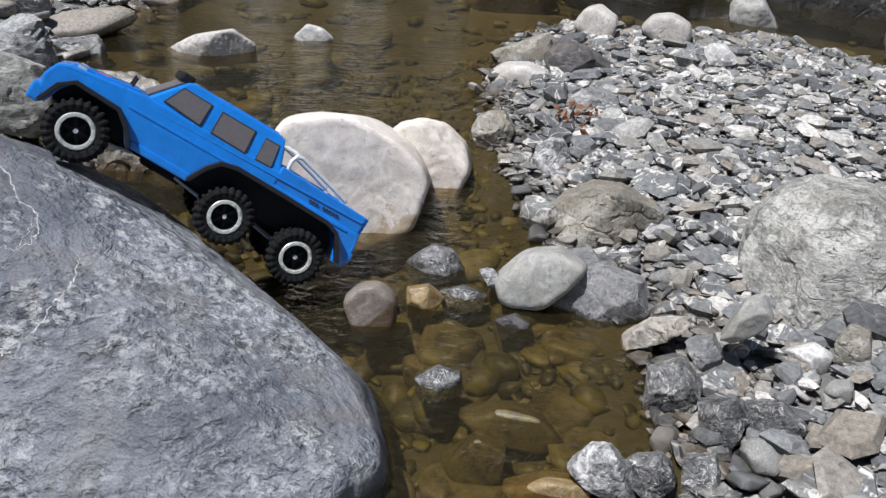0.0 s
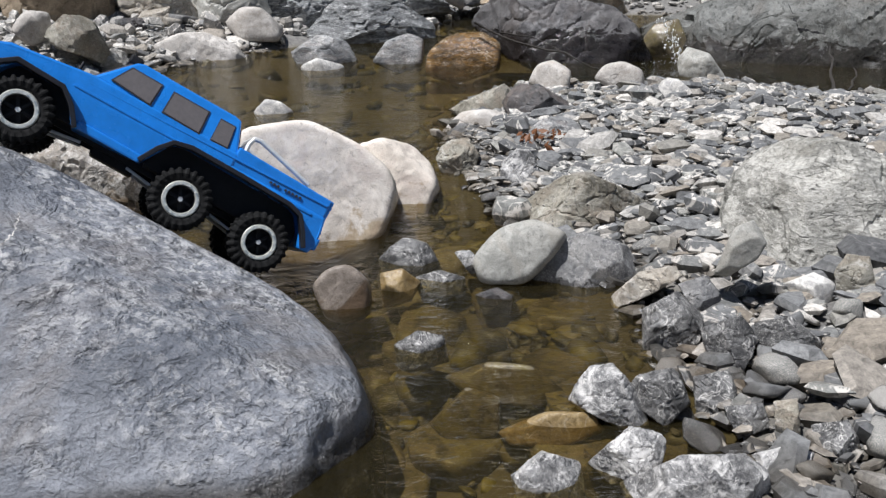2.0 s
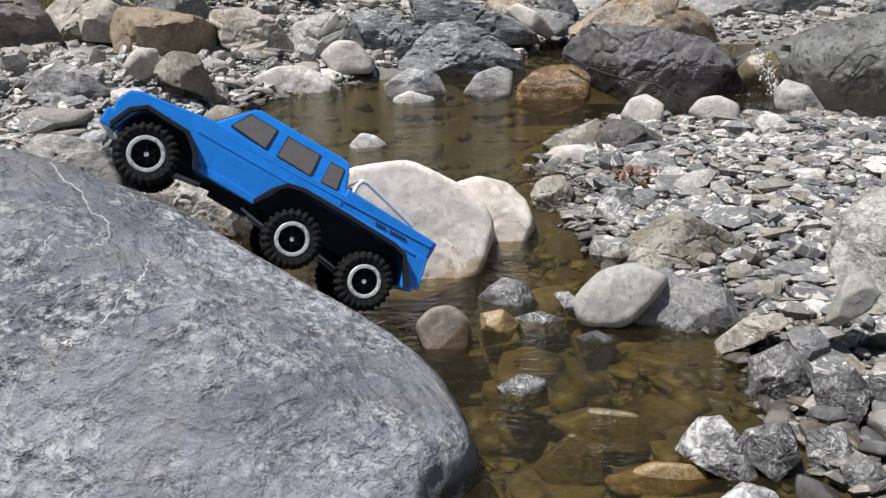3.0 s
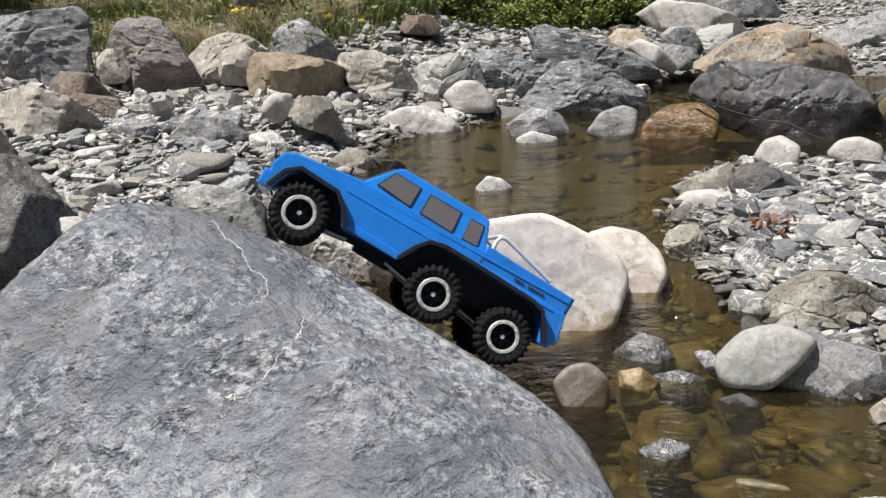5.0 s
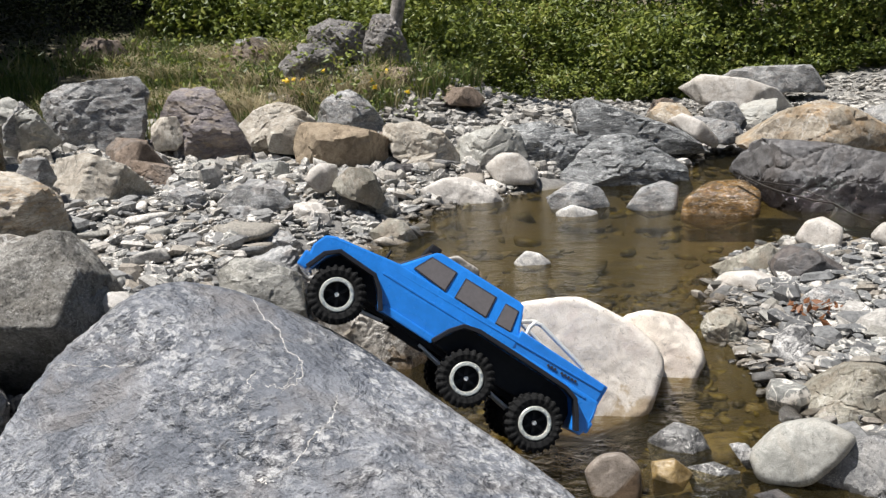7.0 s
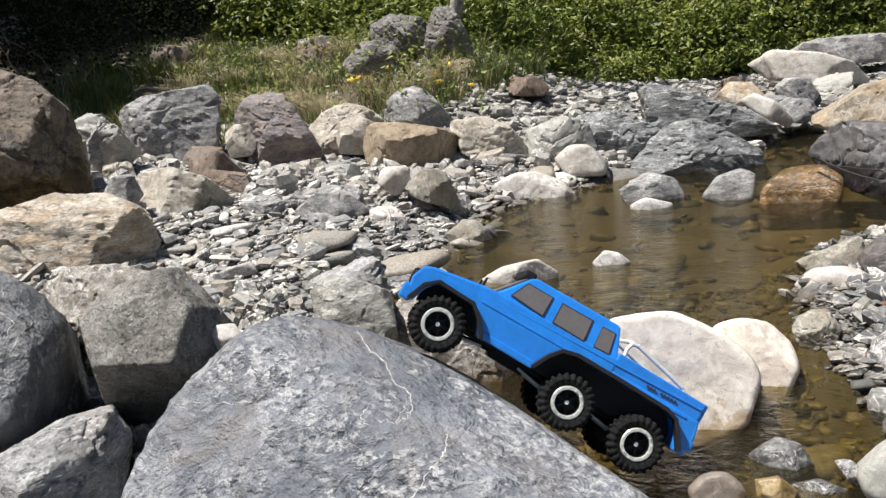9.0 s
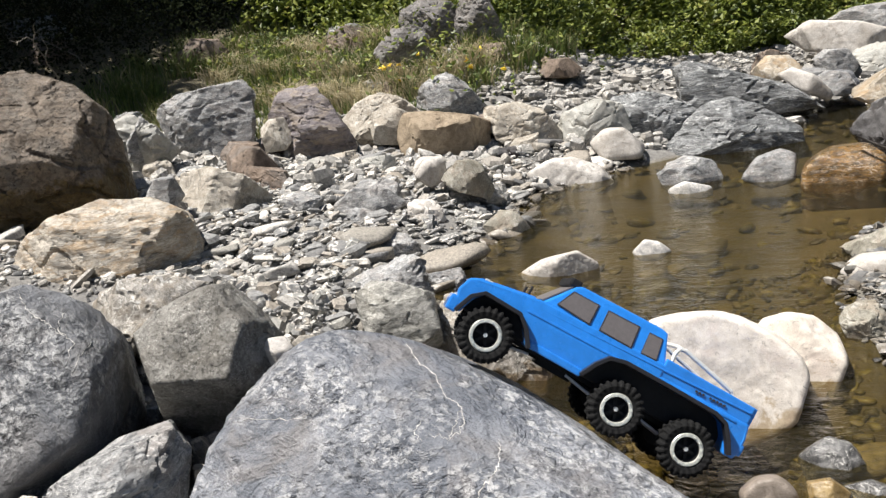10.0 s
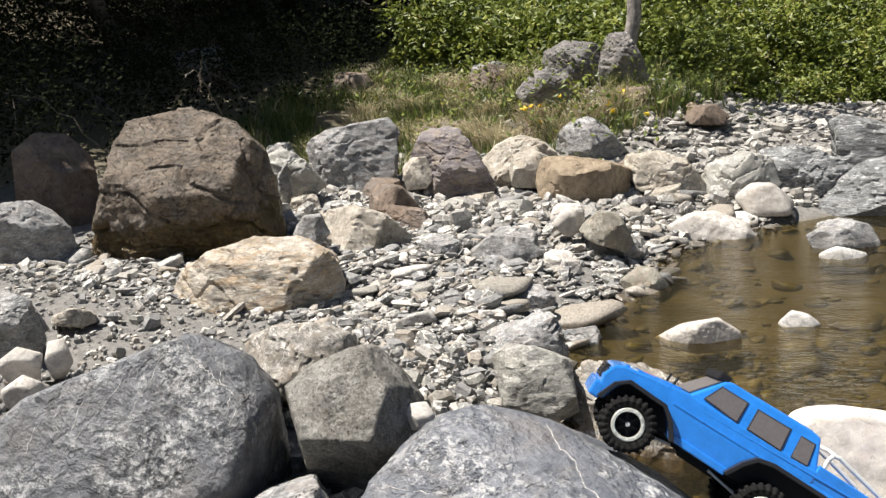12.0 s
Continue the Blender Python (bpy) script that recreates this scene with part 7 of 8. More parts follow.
def yellow_flowers():
    rng = np.random.RandomState(41)
    n = 9
    x, y = rng.uniform(-2.8, -1.7, n), rng.uniform(6.2, 7.2, n)
    c = np.repeat(np.stack([x, y, ground_height(x, y) + rng.uniform(0.12, 0.25, n)], 1), 6, axis=0)
    v, f = leaves(rng, c + rng.normal(0, 0.008, c.shape), 0.022)
    tagged(new("flowers", fast_mesh("flowers", v, f, FLOWER)), "small yellow flowers in the bank grass", "flowers", kind="stuff")


yellow_flowers()


def limb_mesh(bm, a, b, ra, rb, rng):
    """A tapered, slightly crooked limb from a to b."""
    a, b = Vector(a), Vector(b)
    rings, steps = [], 6
    side = (b - a).orthogonal().normalized()
    other = (b - a).cross(side).normalized()
    for i in range(steps + 1):
        t = i / steps
        c = a.lerp(b, t) + Vector(rng.normal(0, 0.03, 3)) * (b - a).length * (0 < i < steps)
        r = ra + (rb - ra) * t
        rings.append([bm.verts.new(c + (side * math.cos(q) + other * math.sin(q)) * r * rng.uniform(0.85, 1.15)) for q in np.linspace(0, 6.283, 9)[:-1]])
    for p, q in zip(rings[:-1], rings[1:]):
        for i in range(8):
            bm.faces.new((p[i], p[(i + 1) % 8], q[(i + 1) % 8], q[i]))


def tree(x, y, tall, crown, low, count, size, seed, mat, label, stem=0.019, bark=BARK):
    rng = np.random.RandomState(seed)
    z = float(ground_height(x, y)) - 0.15
    thing = tagged(empty("tree", pose(x, y, z)), label, "tree", "trees of the bank")
    bm = bmesh.new()
    top = Vector((rng.normal(0, 0.3), rng.normal(0, 0.3), tall * 0.8))
    limb_mesh(bm, (0, 0, 0), top, stem * tall, 0.01 * tall, rng)
    tips = [top]
    for i in range(9):
        t = rng.uniform(low, 0.95)
        a = rng.uniform(0, 6.28)
        tip = top * t + Vector((math.cos(a), math.sin(a), rng.uniform(0.05, 0.5))) * crown * rng.uniform(0.5, 0.95)
        limb_mesh(bm, top * t, tip, 0.01 * tall, 0.003 * tall, rng)
        tips += [tip, top * t * 0.4 + tip * 0.6]
    part("trunk", bm, bark, thing, "grey-brown trunk with limbs", True)
    tips = np.array([t[:] for t in tips])
    k = rng.randint(0, len(tips), count)
    c = tips[k] + rng.normal(0, 1, (count, 3)) * crown * np.array([0.24, 0.24, 0.18])
    v, f = leaves(rng, c, size)
    ob = new("crown", fast_mesh("crown", v, f, mat))
    ob.parent = thing
    return thing


# First tree is added, trunk out of view, to shade a rock on the bank.
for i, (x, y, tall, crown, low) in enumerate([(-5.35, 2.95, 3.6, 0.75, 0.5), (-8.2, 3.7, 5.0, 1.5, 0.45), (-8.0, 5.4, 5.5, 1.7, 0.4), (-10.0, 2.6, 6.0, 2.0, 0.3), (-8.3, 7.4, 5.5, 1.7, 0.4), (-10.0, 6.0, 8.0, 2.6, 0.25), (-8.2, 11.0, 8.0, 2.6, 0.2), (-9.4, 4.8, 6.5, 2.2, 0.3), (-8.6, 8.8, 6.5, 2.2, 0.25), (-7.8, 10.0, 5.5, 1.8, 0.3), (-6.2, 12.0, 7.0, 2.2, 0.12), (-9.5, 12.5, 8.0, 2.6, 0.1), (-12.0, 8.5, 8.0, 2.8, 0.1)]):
    tree(x, y, tall, crown, low, 9000, 0.07, 50 + i, SHADED_LEAF, "leafy tree at the edge of the wood, near-black leaves hold its shade")
# Tall trees after the first are added; unseen tops keep low sky off water.
for i, (x, y, tall, crown, low) in enumerate([(-2.42, 8.10, 6.0, 1.6, 0.55), (1.5, 13.5, 8.0, 2.8, 0.15), (5.5, 13.0, 8.0, 3.0, 0.1), (9.5, 10.5, 8.0, 3.0, 0.1), (-2.6, 14.5, 9.0, 3.0, 0.15), (12.0, 5.5, 8.0, 3.2, 0.1)]):
    tree(x, y, tall, crown, low, 9000 if i else 900, 0.085 if i else 0.07, 70 + i, LEAF, "tall green tree added behind the bramble bank against low sky" if i else "slender pale-barked tree beside the grassy mound", 0.019 if i else 0.0115, BARK if i else PALEBARK)



def limb_path(bm, points, radii, steps=7):
    """One tapered, jointless limb along a line of points."""
    points = [Vector(p) for p in points]
    rings = []
    for i, (p, r) in enumerate(zip(points, radii)):
        d = (points[min(i + 1, len(points) - 1)] - points[max(i - 1, 0)]).normalized()
        side = d.cross(Vector((0.31, 0.2, 0.93))).normalized()
        other = d.cross(side)
        rings.append([bm.verts.new(p + (side * math.cos(q) + other * math.sin(q)) * r) for q in np.linspace(0, 6.283, steps + 1)[:-1]])
    for p, q in zip(rings[:-1], rings[1:]):
        for k in range(steps):
            bm.faces.new((p[k], p[(k + 1) % steps], q[(k + 1) % steps], q[k]))
    bm.faces.new(rings[0])
    bm.faces.new(rings[-1])


def crooked(points, rng, jitter):
    """Points between the given ones, shifted a little by chance."""
    out = [Vector(points[0])]
    for a, b in zip(points[:-1], points[1:]):
        for t in (0.33, 0.66, 1.0):
            out.append(Vector(a).lerp(Vector(b), t) + Vector(rng.normal(0, jitter, 3)))
    return out


def driftwood(points, r, label):
    rng = np.random.RandomState(len(points))
    path = crooked(points, rng, 0.004)
    bm = bmesh.new()
    limb_path(bm, path, np.linspace(r, r * 0.4, len(path)))
    ob = part("driftwood", bm, TWIG, None, "", True)
    tagged(ob, label, "stick")


driftwood([(0.42, 4.08, 0.2), (0.6, 3.95, 0.12), (0.8, 3.8, 0.08), (0.98, 3.72, 0.0)], 0.0055, "thin dark dead branch lying over the wet rocks")
driftwood([(0.5, 4.02, 0.16), (0.68, 3.98, 0.14), (0.86, 3.86, 0.05)], 0.004, "thin dead twig lying over the wet rocks")
driftwood([(1.72, 3.1, 0.0), (1.78, 3.25, 0.03), (1.84, 3.38, 0.08), (1.88, 3.5, 0.11)], 0.007, "thin pale bent dead twig leaning at the far water edge")
driftwood([(1.74, 3.04, 0.01), (1.82, 3.14, 0.05), (1.86, 3.24, 0.07)], 0.005, "short dead twig lying at the far water edge")



def white_water():
    """Small drops and flecks of foam where the stream falls between two rocks."""
    rng = np.random.RandomState(61)
    dirs, faces = sphere(1)
    n = 260
    fall = rng.beta(1.2, 1.0, n)
    c = np.stack([1.33 + 0.07 * fall + rng.normal(0, 0.022, n), 4.03 - 0.09 * fall + rng.normal(0, 0.012, n), 0.2 * (1 - fall) ** 1.4 + 0.004 + np.abs(rng.normal(0, 0.008, n))], 1)
    c[200:, 0] += rng.normal(0, 0.07, 60)
    c[200:, 1] -= np.abs(rng.normal(0, 0.04, 60))
    c[200:, 2] = 0.003
    r = rng.lognormal(-6.4, 0.5, (n, 1, 1))
    stretch = np.stack([rng.uniform(0.6, 1.6, n), rng.uniform(0.6, 1.2, n), np.where(np.arange(n) < 200, rng.uniform(0.8, 2.6, n), 0.4)], 1)[:, None, :]
    pts = c[:, None, :] + dirs[None] * r * stretch * rng.uniform(0.7, 1.3, (n, len(dirs), 1))
    tris = (np.array(faces)[None] + (np.arange(n) * len(dirs))[:, None, None]).reshape(-1, 3)
    tagged(new("foam", fast_mesh("foam", pts.reshape(-1, 3), tris, FOAM, True)), "white foam and drops of a small cascade between rocks", "foam", kind="stuff")


white_water()


def dead_branch(x, y, reach, tall, seed):
    """A pale bare branch arching out of the shaded undergrowth."""
    rng = np.random.RandomState(seed)
    z = float(ground_height(x, y))
    out = Vector((rng.uniform(-1, 1), rng.uniform(-0.6, 0.1), 0)).normalized() * reach
    path = crooked([Vector((x, y, z)) + out * u + Vector((0, 0, tall * (1.9 * u - 1.2 * u * u))) for u in (0, 0.25, 0.5, 0.75, 1.0)], rng, 0.012)
    bm = bmesh.new()
    limb_path(bm, path, np.linspace(0.007, 0.002, len(path)))
    thing = part("dead_branch", bm, DEADWOOD, None, "", True)
    tagged(thing, "pale bare dead branch arching over the shaded undergrowth", "branch", "dead branches")
    for k in (5, 8, 10):
        bm = bmesh.new()
        side = crooked([path[k], path[k] + Vector(rng.normal(0, 0.13, 3)) + out * 0.15], rng, 0.01)
        limb_path(bm, side, np.linspace(0.005, 0.002, len(side)))
        part("twig", bm, DEADWOOD, thing, "", True)


for i, (x, y) in enumerate([(-5.2, 5.6), (-5.6, 4.6), (-5.5, 6.4), (-5.9, 5.2)]):
    dead_branch(x, y, 0.9, 0.75, 80 + i)


def dead_leaves():
    rng = np.random.RandomState(44)
    n = 26
    x, y = 0.42 + rng.normal(0, 0.035, n), 2.2 + rng.normal(0, 0.045, n)
    v, f = leaves(rng, np.stack([x, y, ground_height(x, y) + 0.03 + rng.uniform(0, 0.02, n)], 1), 0.014)
    tagged(new("dead_leaves", fast_mesh("dead_leaves", v, f, DEADLEAF)), "small heap of reddish-brown dead leaves on the bar", "leaves", kind="stuff")


dead_leaves()


# ---- the toy truck ----
def slab(points, y0, y1, taper=None, bevel=0.0):
    """A side outline of (back, up) points, drawn out from y0 to y1. taper(up) scales the width."""
    bm = bmesh.new()
    sides = []
    for y in (y0, y1):
        sides.append([bm.verts.new((FRONT - S * a, y * (taper(u) if taper else 1.0), AXLE + S * u)) for a, u in points])
    n = len(points)
    bm.faces.new(sides[0])
    bm.faces.new(list(reversed(sides[1])))
    for i in range(n):
        bm.faces.new((sides[0][(i + 1) % n], sides[0][i], sides[1][i], sides[1][(i + 1) % n]))
    bmesh.ops.recalc_face_normals(bm, faces=bm.faces)
    if bevel:
        bmesh.ops.bevel(bm, geom=list(bm.edges), offset=bevel, segments=2, profile=0.6, affect="EDGES", clamp_overlap=True)
    return bm


def block(a0, a1, y0, y1, u0, u1, bevel=0.0):
    return slab([(a0, u0), (a1, u0), (a1, u1), (a0, u1)], y0, y1, None, bevel)


def tube(points, r, closed=False):
    """A round bar along points given as (back, y, up)."""
    pts = [Vector((FRONT - S * a, y, AXLE + S * u)) for a, y, u in points]
    bm = bmesh.new()
    rings = []
    for i, p in enumerate(pts):
        d = (pts[min(i + 1, len(pts) - 1)] - pts[max(i - 1, 0)]).normalized()
        s = d.cross(Vector((0.31, 0.2, 0.93))).normalized()
        o = d.cross(s)
        rings.append([bm.verts.new(p + (s * math.cos(k * math.pi / 4) + o * math.sin(k * math.pi / 4)) * r) for k in range(8)])
    for p, q in zip(rings[:-1], rings[1:]):
        for k in range(8):
            bm.faces.new((p[k], p[(k + 1) % 8], q[(k + 1) % 8], q[k]))
    bm.faces.new(rings[0])
    bm.faces.new(list(reversed(rings[-1])))
    bmesh.ops.recalc_face_normals(bm, faces=bm.faces)
    return bm


def ribbon(points, y0, y1, thick):
    """A flare along the wheel arch: a band outside the line of (back, up) points."""
    out = []
    for i, (a, u) in enumerate(points):
        pa, pu = points[max(i - 1, 0)]
        qa, qu = points[min(i + 1, len(points) - 1)]
        da, du = qa - pa, qu - pu
        k = math.hypot(da, du)
        out.append((a - du / k * thick, u + da / k * thick))
    return slab(list(points) + list(reversed(out)), y0, y1, None, 0.0015)


def ring_mesh(profile, steps=40):
    """A lathe round the y axis: profile of (radius, y)."""
    bm = bmesh.new()
    rings = [[bm.verts.new((r * math.cos(q), y, r * math.sin(q))) for r, y in profile] for q in np.linspace(0, 2 * math.pi, steps + 1)[:-1]]
    n = len(profile)
    for i in range(steps):
        p, q = rings[i], rings[(i + 1) % steps]
        for k in range(n - 1):
            bm.faces.new((p[k], p[k + 1], q[k + 1], q[k]))
    bmesh.ops.recalc_face_normals(bm, faces=bm.faces)
    return bm


FRONT, S, AXLE, WHEEL = 0.268, 0.94, 0.051, 0.0515
MID, REAR = 0.285, 0.438


def tyre_mesh():
    """A knobbly tyre turned in one piece: the tread's blocks are raised from the ring."""
    steps = 96
    flat = [(0.0295, -0.017), (0.034, -0.0195), (0.042, -0.0205), (0.0465, -0.0185), (0.0478, -0.013), (0.0478, -0.0125), (0.0478, -0.002), (0.0478, -0.0015), (0.0478, 0.0015), (0.0478, 0.002), (0.0478, 0.0125), (0.0478, 0.013), (0.0465, 0.0185), (0.042, 0.0205), (0.034, 0.0195), (0.0295, 0.017)]
    bm = bmesh.new()
    rings = []
    for i in range(steps):
        q = i * 2 * math.pi / steps
        ring = []
        for k, (r, y) in enumerate(flat):
            left_up, right_up = (i % 4) in (0, 1), (i % 4) in (2, 3)
            if k in (3, 4, 5, 6) and left_up or k in (9, 10, 11, 12) and right_up:
                r += 0.0042
            if k in (7, 8) and (i % 8) in (1, 2, 3):
                r += 0.0035
            if k in (2, 13) and (left_up if k == 2 else right_up):
                y *= 1.07
            ring.append(bm.verts.new((r * math.cos(q), y, r * math.sin(q))))
        rings.append(ring)
    for i in range(steps):
        p, q = rings[i], rings[(i + 1) % steps]
        for k in range(len(flat) - 1):
            bm.faces.new((p[k], p[k + 1], q[k + 1], q[k]))
    bmesh.ops.recalc_face_normals(bm, faces=bm.faces)
    return bm


def build_wheel(parent, y_side):
    bm = tyre_mesh()
    tyre = part("wheel", bm, RUBBER, parent, "knobbly black rubber tyre with a pale bead ring")
    bm = ring_mesh([(0.0225, 0.016), (0.0235, 0.0195), (0.0285, 0.0195), (0.0305, 0.017), (0.0295, 0.013)])
    for i in range(12):
        q = i * math.pi / 6
        bmesh.ops.create_cone(bm, cap_ends=True, segments=6, radius1=0.0013, radius2=0.0013, depth=0.003, matrix=Matrix.Translation((0.026 * math.cos(q), 0.0205, 0.026 * math.sin(q))) @ Matrix.Rotation(math.pi / 2, 4, "X"))
    part("bead_ring", bm, RIM, tyre, "pale metal bead ring with small bolts")
    bm = ring_mesh([(0.0005, 0.004), (0.006, 0.004), (0.018, 0.0005), (0.0225, 0.004), (0.023, 0.017), (0.0292, 0.012), (0.0292, -0.016), (0.0005, -0.016)])
    for i in range(6):
        q = i * math.pi / 3
        bmesh.ops.create_cube(bm, size=1.0, matrix=Matrix.Rotation(-q, 4, "Y") @ Matrix.Translation((0.013, 0.004, 0)) @ Matrix.Diagonal((0.018, 0.006, 0.005, 1)))
    part("rim", bm, BLACK, tyre, "deep black wheel rim")
    bm = bmesh.new()
    bmesh.ops.create_cone(bm, cap_ends=True, segments=6, radius1=0.0042, radius2=0.0036, depth=0.008, matrix=Matrix.Translation((0, 0.009, 0)) @ Matrix.Rotation(math.pi / 2, 4, "X"))
    part("hub_nut", bm, CHROME, tyre, "steel hub nut")
    return tyre


def copy_part(ob, parent, m):
    made = ob.copy()
    scene.collection.objects.link(made)
    made.parent, made.matrix_basis = parent, m
    for child in ob.children:
        c = child.copy()
        scene.collection.objects.link(c)
        c.parent = made
    return made


def toy_truck(base, forward, up):
    f, u = Vector(forward), Vector(up)
    left = u.cross(f).normalized()
    m = Matrix((f, left, u)).transposed().to_4x4()
    m.translation = base
    truck = tagged(empty("toy_truck", m), "bright blue six-wheeled toy pickup truck climbing the grey boulder", "toy truck")
    HB, HC = 0.1, 0.096
    # painted shell
    lower = [(-0.066, 0.012), (-0.083, 0.03), (-0.088, 0.055), (-0.078, 0.082), (-0.062, 0.09), (0.068, 0.113), (0.335, 0.122), (0.335, 0.098), (0.528, 0.1), (0.534, 0.07), (0.535, 0.045), (0.528, 0.026), (0.508, 0.026), (0.494, 0.055), (0.478, 0.078), (0.46, 0.084), (0.25, 0.084), (0.23, 0.077), (0.2, 0.024), (0.078, 0.018), (0.06, 0.045), (0.038, 0.066), (-0.036, 0.068), (-0.052, 0.05)]
    part("body", slab(lower, -HB, HB, lambda h: 1.0 - max(0.0, h - 0.08) * 0.9, 0.004), BLUE, truck, "glossy bright blue body shell")
    narrow = lambda h: 1.0 - max(0.0, h - 0.115) * 2.6
    part("cab", slab([(0.066, 0.11), (0.114, 0.171), (0.125, 0.176), (0.3, 0.181), (0.312, 0.178), (0.336, 0.112)], -HC, HC, narrow, 0.004), BLUE, truck, "blue crew cab")
    for s in (-1, 1):
        part("bed_side", block(0.33, 0.525, s * 0.086, s * HB * 0.965, 0.094, 0.134, 0.003), BLUE, truck)
        part("side_crease", slab([(0.05, 0.079), (0.5, 0.09), (0.5, 0.0945), (0.05, 0.0835)], s * 0.0965, s * 0.1008, None, 0.0008), BLUE, truck)
        part("side_crease", slab([(-0.06, 0.088), (0.52, 0.119), (0.52, 0.123), (-0.06, 0.091)], s * 0.094, s * 0.0983, None, 0.0008), BLUE, truck)
        part("rocker", block(0.082, 0.196, s * 0.092, s * 0.104, 0.019, 0.034, 0.003), BLUE, truck)
        part("wheel_flare", ribbon([(-0.07, 0.012), (-0.056, 0.05), (-0.038, 0.066), (0.038, 0.064), (0.06, 0.045), (0.08, 0.016)], s * 0.096, s * 0.115, 0.0085), FLARE, truck, "dark grey plastic wheel-arch flare")
        part("wheel_flare", ribbon([(0.198, 0.022), (0.215, 0.055), (0.232, 0.076), (0.26, 0.083), (0.355, 0.084), (0.455, 0.083), (0.478, 0.076), (0.495, 0.053), (0.51, 0.028)], s * 0.096, s * 0.115, 0.0085), FLARE, truck, "long dark grey flare over both rear wheels")
        for pane in ([(0.096, 0.122), (0.113, 0.157), (0.165, 0.158), (0.164, 0.118)], [(0.19, 0.118), (0.19, 0.158), (0.254, 0.16), (0.256, 0.118)], [(0.28, 0.119), (0.279, 0.16), (0.306, 0.161), (0.311, 0.121)]):
            ca, cu = sum(p[0] for p in pane) / 4, sum(p[1] for p in pane) / 4
            edge = [(ca + (a - ca) * 1.09, cu + (w - cu) * 1.12) for a, w in pane]
            part("window_seal", slab(edge, s * HC * 0.98, s * (HC + 0.0012), narrow), SEAL, truck, "thin black window outline")
            part("window", slab(pane, s * HC * 0.98, s * (HC + 0.0022), narrow), PANE, truck, "opaque grey side window")
        part("headlight", block(-0.087, -0.078, s * 0.062, s * 0.088, 0.05, 0.07, 0.003), LAMP, truck, "dark oval headlight")
        part("indicator", block(-0.05, -0.035, s * 0.07, s * 0.09, 0.093, 0.097, 0.001), RIM, truck, "small pale indicator")
        part("tail_light", block(0.528, 0.5335, s * 0.062, s * 0.088, 0.068, 0.08, 0.001), RED, truck, "red tail light")
        part("chassis_rail", block(-0.05, 0.5, s * 0.028, s * 0.036, 0.012, 0.03, 0.002), BLACK, truck)
        part("roll_bar", tube([(0.345, s * 0.082, 0.115), (0.343, s * 0.078, 0.15), (0.348, s * 0.075, 0.163), (0.36, s * 0.075, 0.166), (0.44, s * 0.079, 0.148), (0.472, s * 0.08, 0.14), (0.48, s * 0.081, 0.132), (0.482, s * 0.082, 0.115)], 0.0042), CHROME, truck, "bent bare-metal roll bar")
        for i in range(9):
            if i == 3:
                continue
            part("lettering_bar", block(0.405 + i * 0.0075, 0.4095 + i * 0.0075, s * 0.0975, s * 0.0988, 0.104 + i * 0.0003, 0.1085 + i * 0.0003), SEAL, truck)
    part("roll_hoop", tube([(0.352, -0.075, 0.165), (0.35, -0.04, 0.168), (0.35, 0.04, 0.168), (0.352, 0.075, 0.165)], 0.0042), CHROME, truck, "bare-metal hoop behind the cab")
    part("tailgate", block(0.515, 0.53, -HB * 0.95, HB * 0.95, 0.082, 0.134, 0.003), BLUE, truck)
    for w in (0.088, 0.119):
        part("tailgate_crease", block(0.529, 0.533, -0.085, 0.085, w, w + 0.005, 0.001), BLUE, truck)
    part("rear_bumper", block(0.522, 0.539, -0.1, 0.1, 0.036, 0.06, 0.004), BLUE, truck)
    part("front_bumper", block(-0.094, -0.072, -0.1, 0.1, 0.008, 0.04, 0.004), BLUE, truck)
    part("grille", block(-0.0895, -0.08, -0.055, 0.055, 0.045, 0.076, 0.002), BLACK, truck, "black grille")
    for i in range(4):
        part("grille_bar", block(-0.0915, -0.088, -0.052, 0.052, 0.049 + i * 0.007, 0.0515 + i * 0.007), FLARE, truck)
    part("windscreen", slab([(0.0655, 0.1155), (0.1105, 0.1725), (0.1125, 0.1715), (0.0675, 0.1145)], -0.078, 0.078, lambda h: 1 - max(0, h - 0.115) * 2.4), PANE, truck, "opaque grey windscreen")
    part("rear_window", slab([(0.3375, 0.122), (0.3215, 0.166), (0.3195, 0.165), (0.3355, 0.121)], -0.07, 0.07, lambda h: 1 - max(0, h - 0.115) * 2.0), SEAL, truck, "black rear window")
    part("roof_lamp", block(0.098, 0.122, -0.07, 0.07, 0.167, 0.184, 0.004), BLACK, truck, "black lamp bar over the windscreen")
    part("sunroof", slab([(0.134, 0.1768), (0.134, 0.1785), (0.168, 0.1795), (0.168, 0.1775)], -0.05, 0.05), PANE, truck, "grey sunroof panel")
    for i in range(5):
        y = -0.052 + i * 0.026
        part("roof_rib", slab([(0.182, 0.176), (0.182, 0.1795), (0.3, 0.1833), (0.3, 0.18)], y - 0.005, y + 0.005, None, 0.001), BLUE, truck)
    part("hood_panel", slab([(-0.058, 0.089), (-0.058, 0.0935), (0.055, 0.1145), (0.055, 0.11)], -0.062, 0.062, None, 0.002), BLUE, truck)
    part("decal", slab([(-0.018, 0.1), (-0.018, 0.1012), (0.004, 0.1053), (0.004, 0.104)], 0.012, 0.036), ORANGE, truck, "small orange-red decal on the hood")
    for a, y, w in ((0.04, 0.05, 0.104), (0.04, -0.05, 0.104), (0.4, 0.05, 0.094), (0.4, -0.05, 0.094), (0.45, 0.05, 0.094)):
        part("body_post", tube([(a, y, w), (a, y, w + 0.026)], 0.0025), BLACK, truck, "black body mounting post")
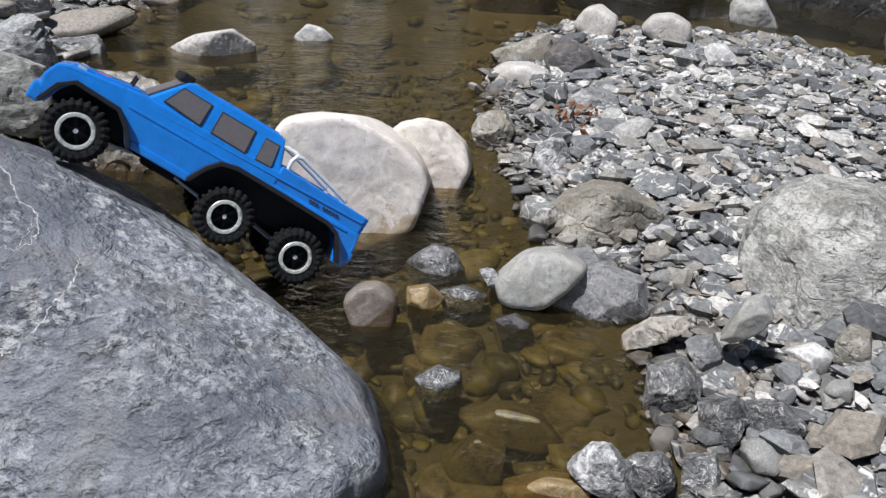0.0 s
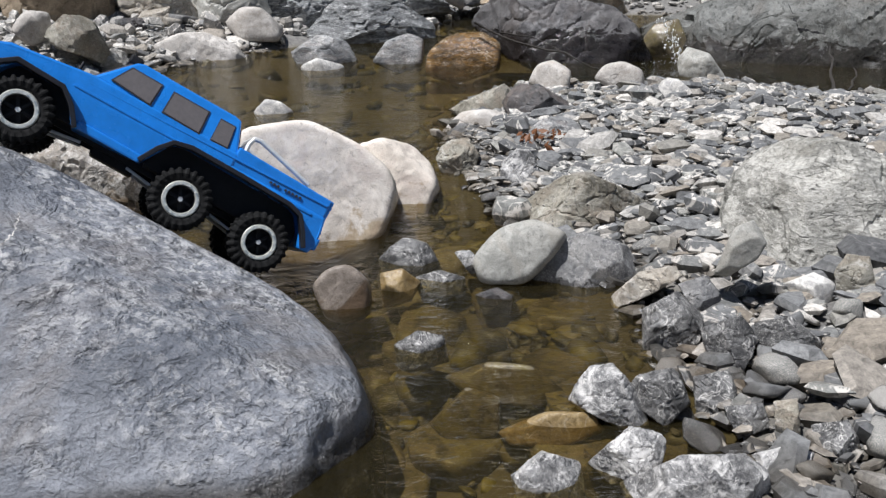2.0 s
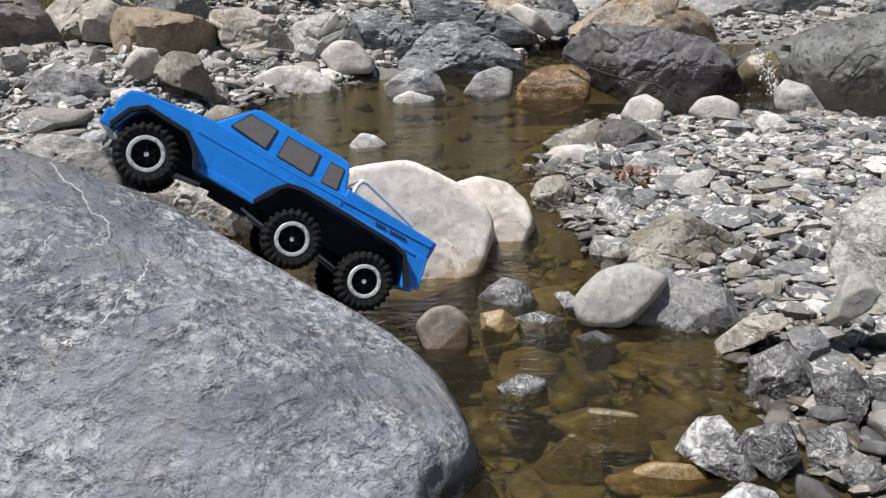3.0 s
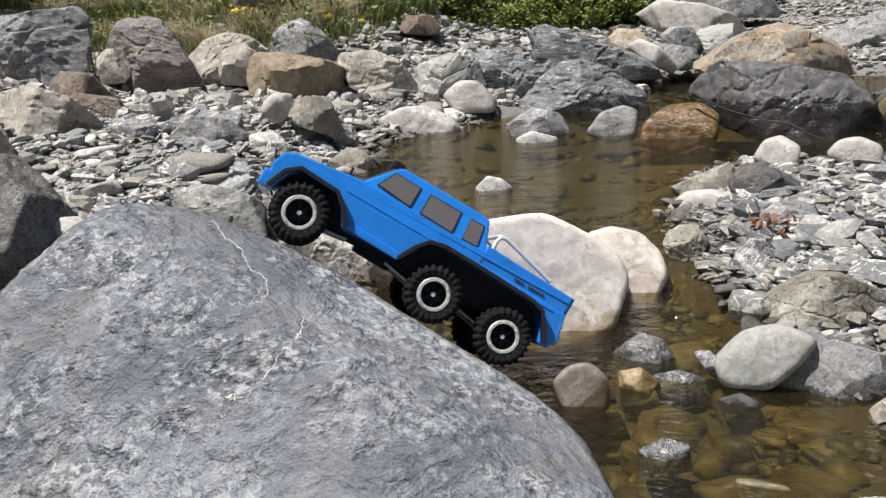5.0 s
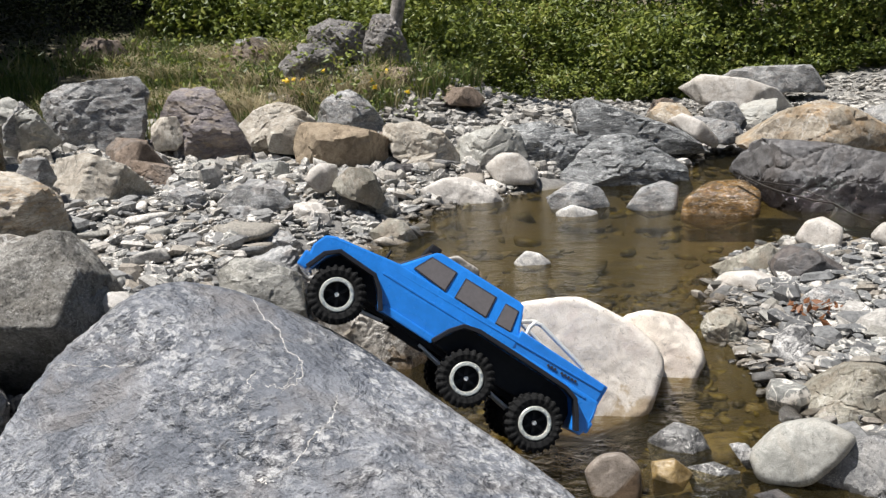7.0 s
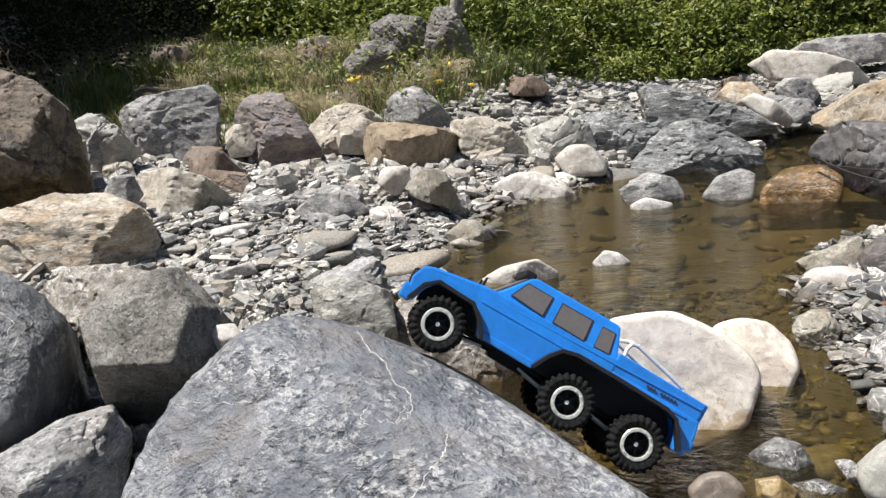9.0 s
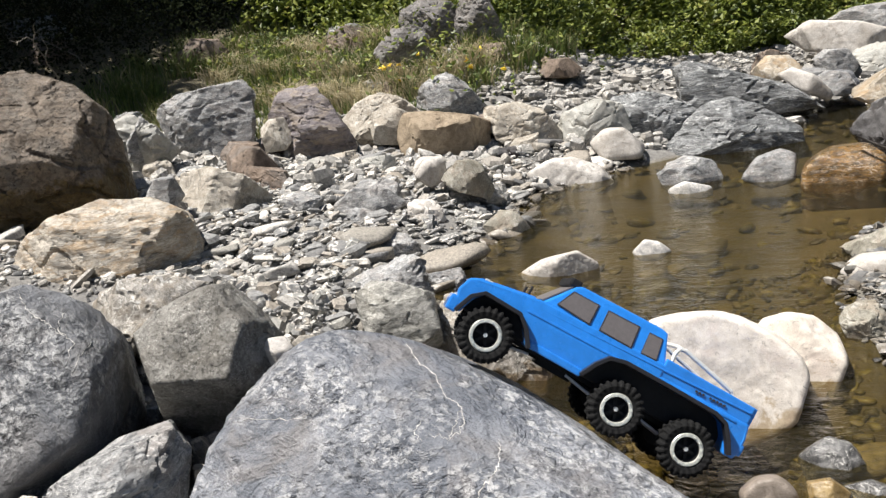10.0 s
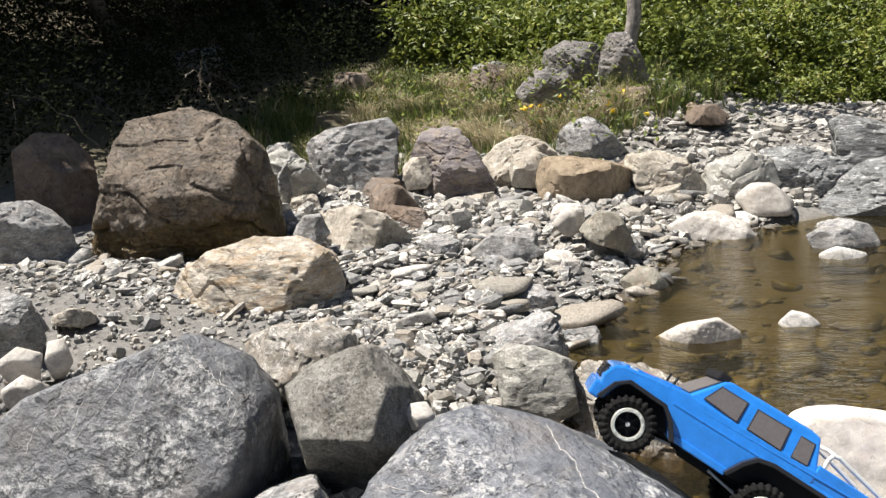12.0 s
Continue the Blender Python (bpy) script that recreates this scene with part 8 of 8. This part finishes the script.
    # running gear
    part("floor_plate", block(-0.03, 0.49, -0.05, 0.05, 0.03, 0.05, 0.004), BLACK, truck, "black underside plate")
    part("inner_arch", block(0.206, 0.498, -0.07, 0.07, 0.022, 0.088, 0.004), BLACK, truck, "black inner wheel arch")
    part("inner_arch", block(-0.058, 0.074, -0.07, 0.07, 0.022, 0.075, 0.004), BLACK, truck, "black inner wheel arch")
    part("gearbox", block(0.12, 0.2, -0.028, 0.028, -0.002, 0.03, 0.004), BLACK, truck)
    for a in (0.0, MID, REAR):
        part("axle", tube([(a, -0.085, 0.0), (a, -0.03, 0.0), (a, 0.03, 0.0), (a, 0.085, 0.0)], 0.0075), BLACK, truck, "black axle tube")
        bm = bmesh.new()
        bmesh.ops.create_icosphere(bm, subdivisions=3, radius=0.018, matrix=Matrix.Translation((FRONT - S * a, 0.012, AXLE)))
        part("differential", bm, BLACK, truck, "", True)
        for s in (-1, 1):
            part("shock", tube([(a + 0.008, s * 0.06, 0.006), (a + 0.03, s * 0.05, 0.07)], 0.006), BLACK, truck, "black coil shock")
            b = 0.1 if a < 0.1 else a - 0.1
            part("link", tube([(a, s * 0.045, -0.008), (b, s * 0.032, 0.008)], 0.0028), CHROME, truck, "bare-metal suspension link")
    part("drive_shaft", tube([(0.02, 0.01, 0.003), (0.14, 0.008, 0.012)], 0.004), BLACK, truck)
    part("drive_shaft", tube([(0.18, 0.008, 0.012), (0.27, 0.01, 0.003)], 0.004), BLACK, truck)
    first = build_wheel(truck, 1)
    first.matrix_basis = Matrix.Translation((FRONT, 0.0975, AXLE))
    for a, s in ((0.0, -1), (MID, 1), (MID, -1), (REAR, 1), (REAR, -1)):
        copy_part(first, truck, Matrix.Translation((FRONT - S * a, s * 0.0975, AXLE)) @ Matrix.Rotation(math.pi * (s < 0), 4, "Z") @ Matrix.Rotation(a * 7, 4, "Y"))
    return truck


toy_truck([-0.4009, 1.348, 0.1219], [-0.7973, -0.1203, 0.5914], [0.4967, 0.4259, 0.7563])
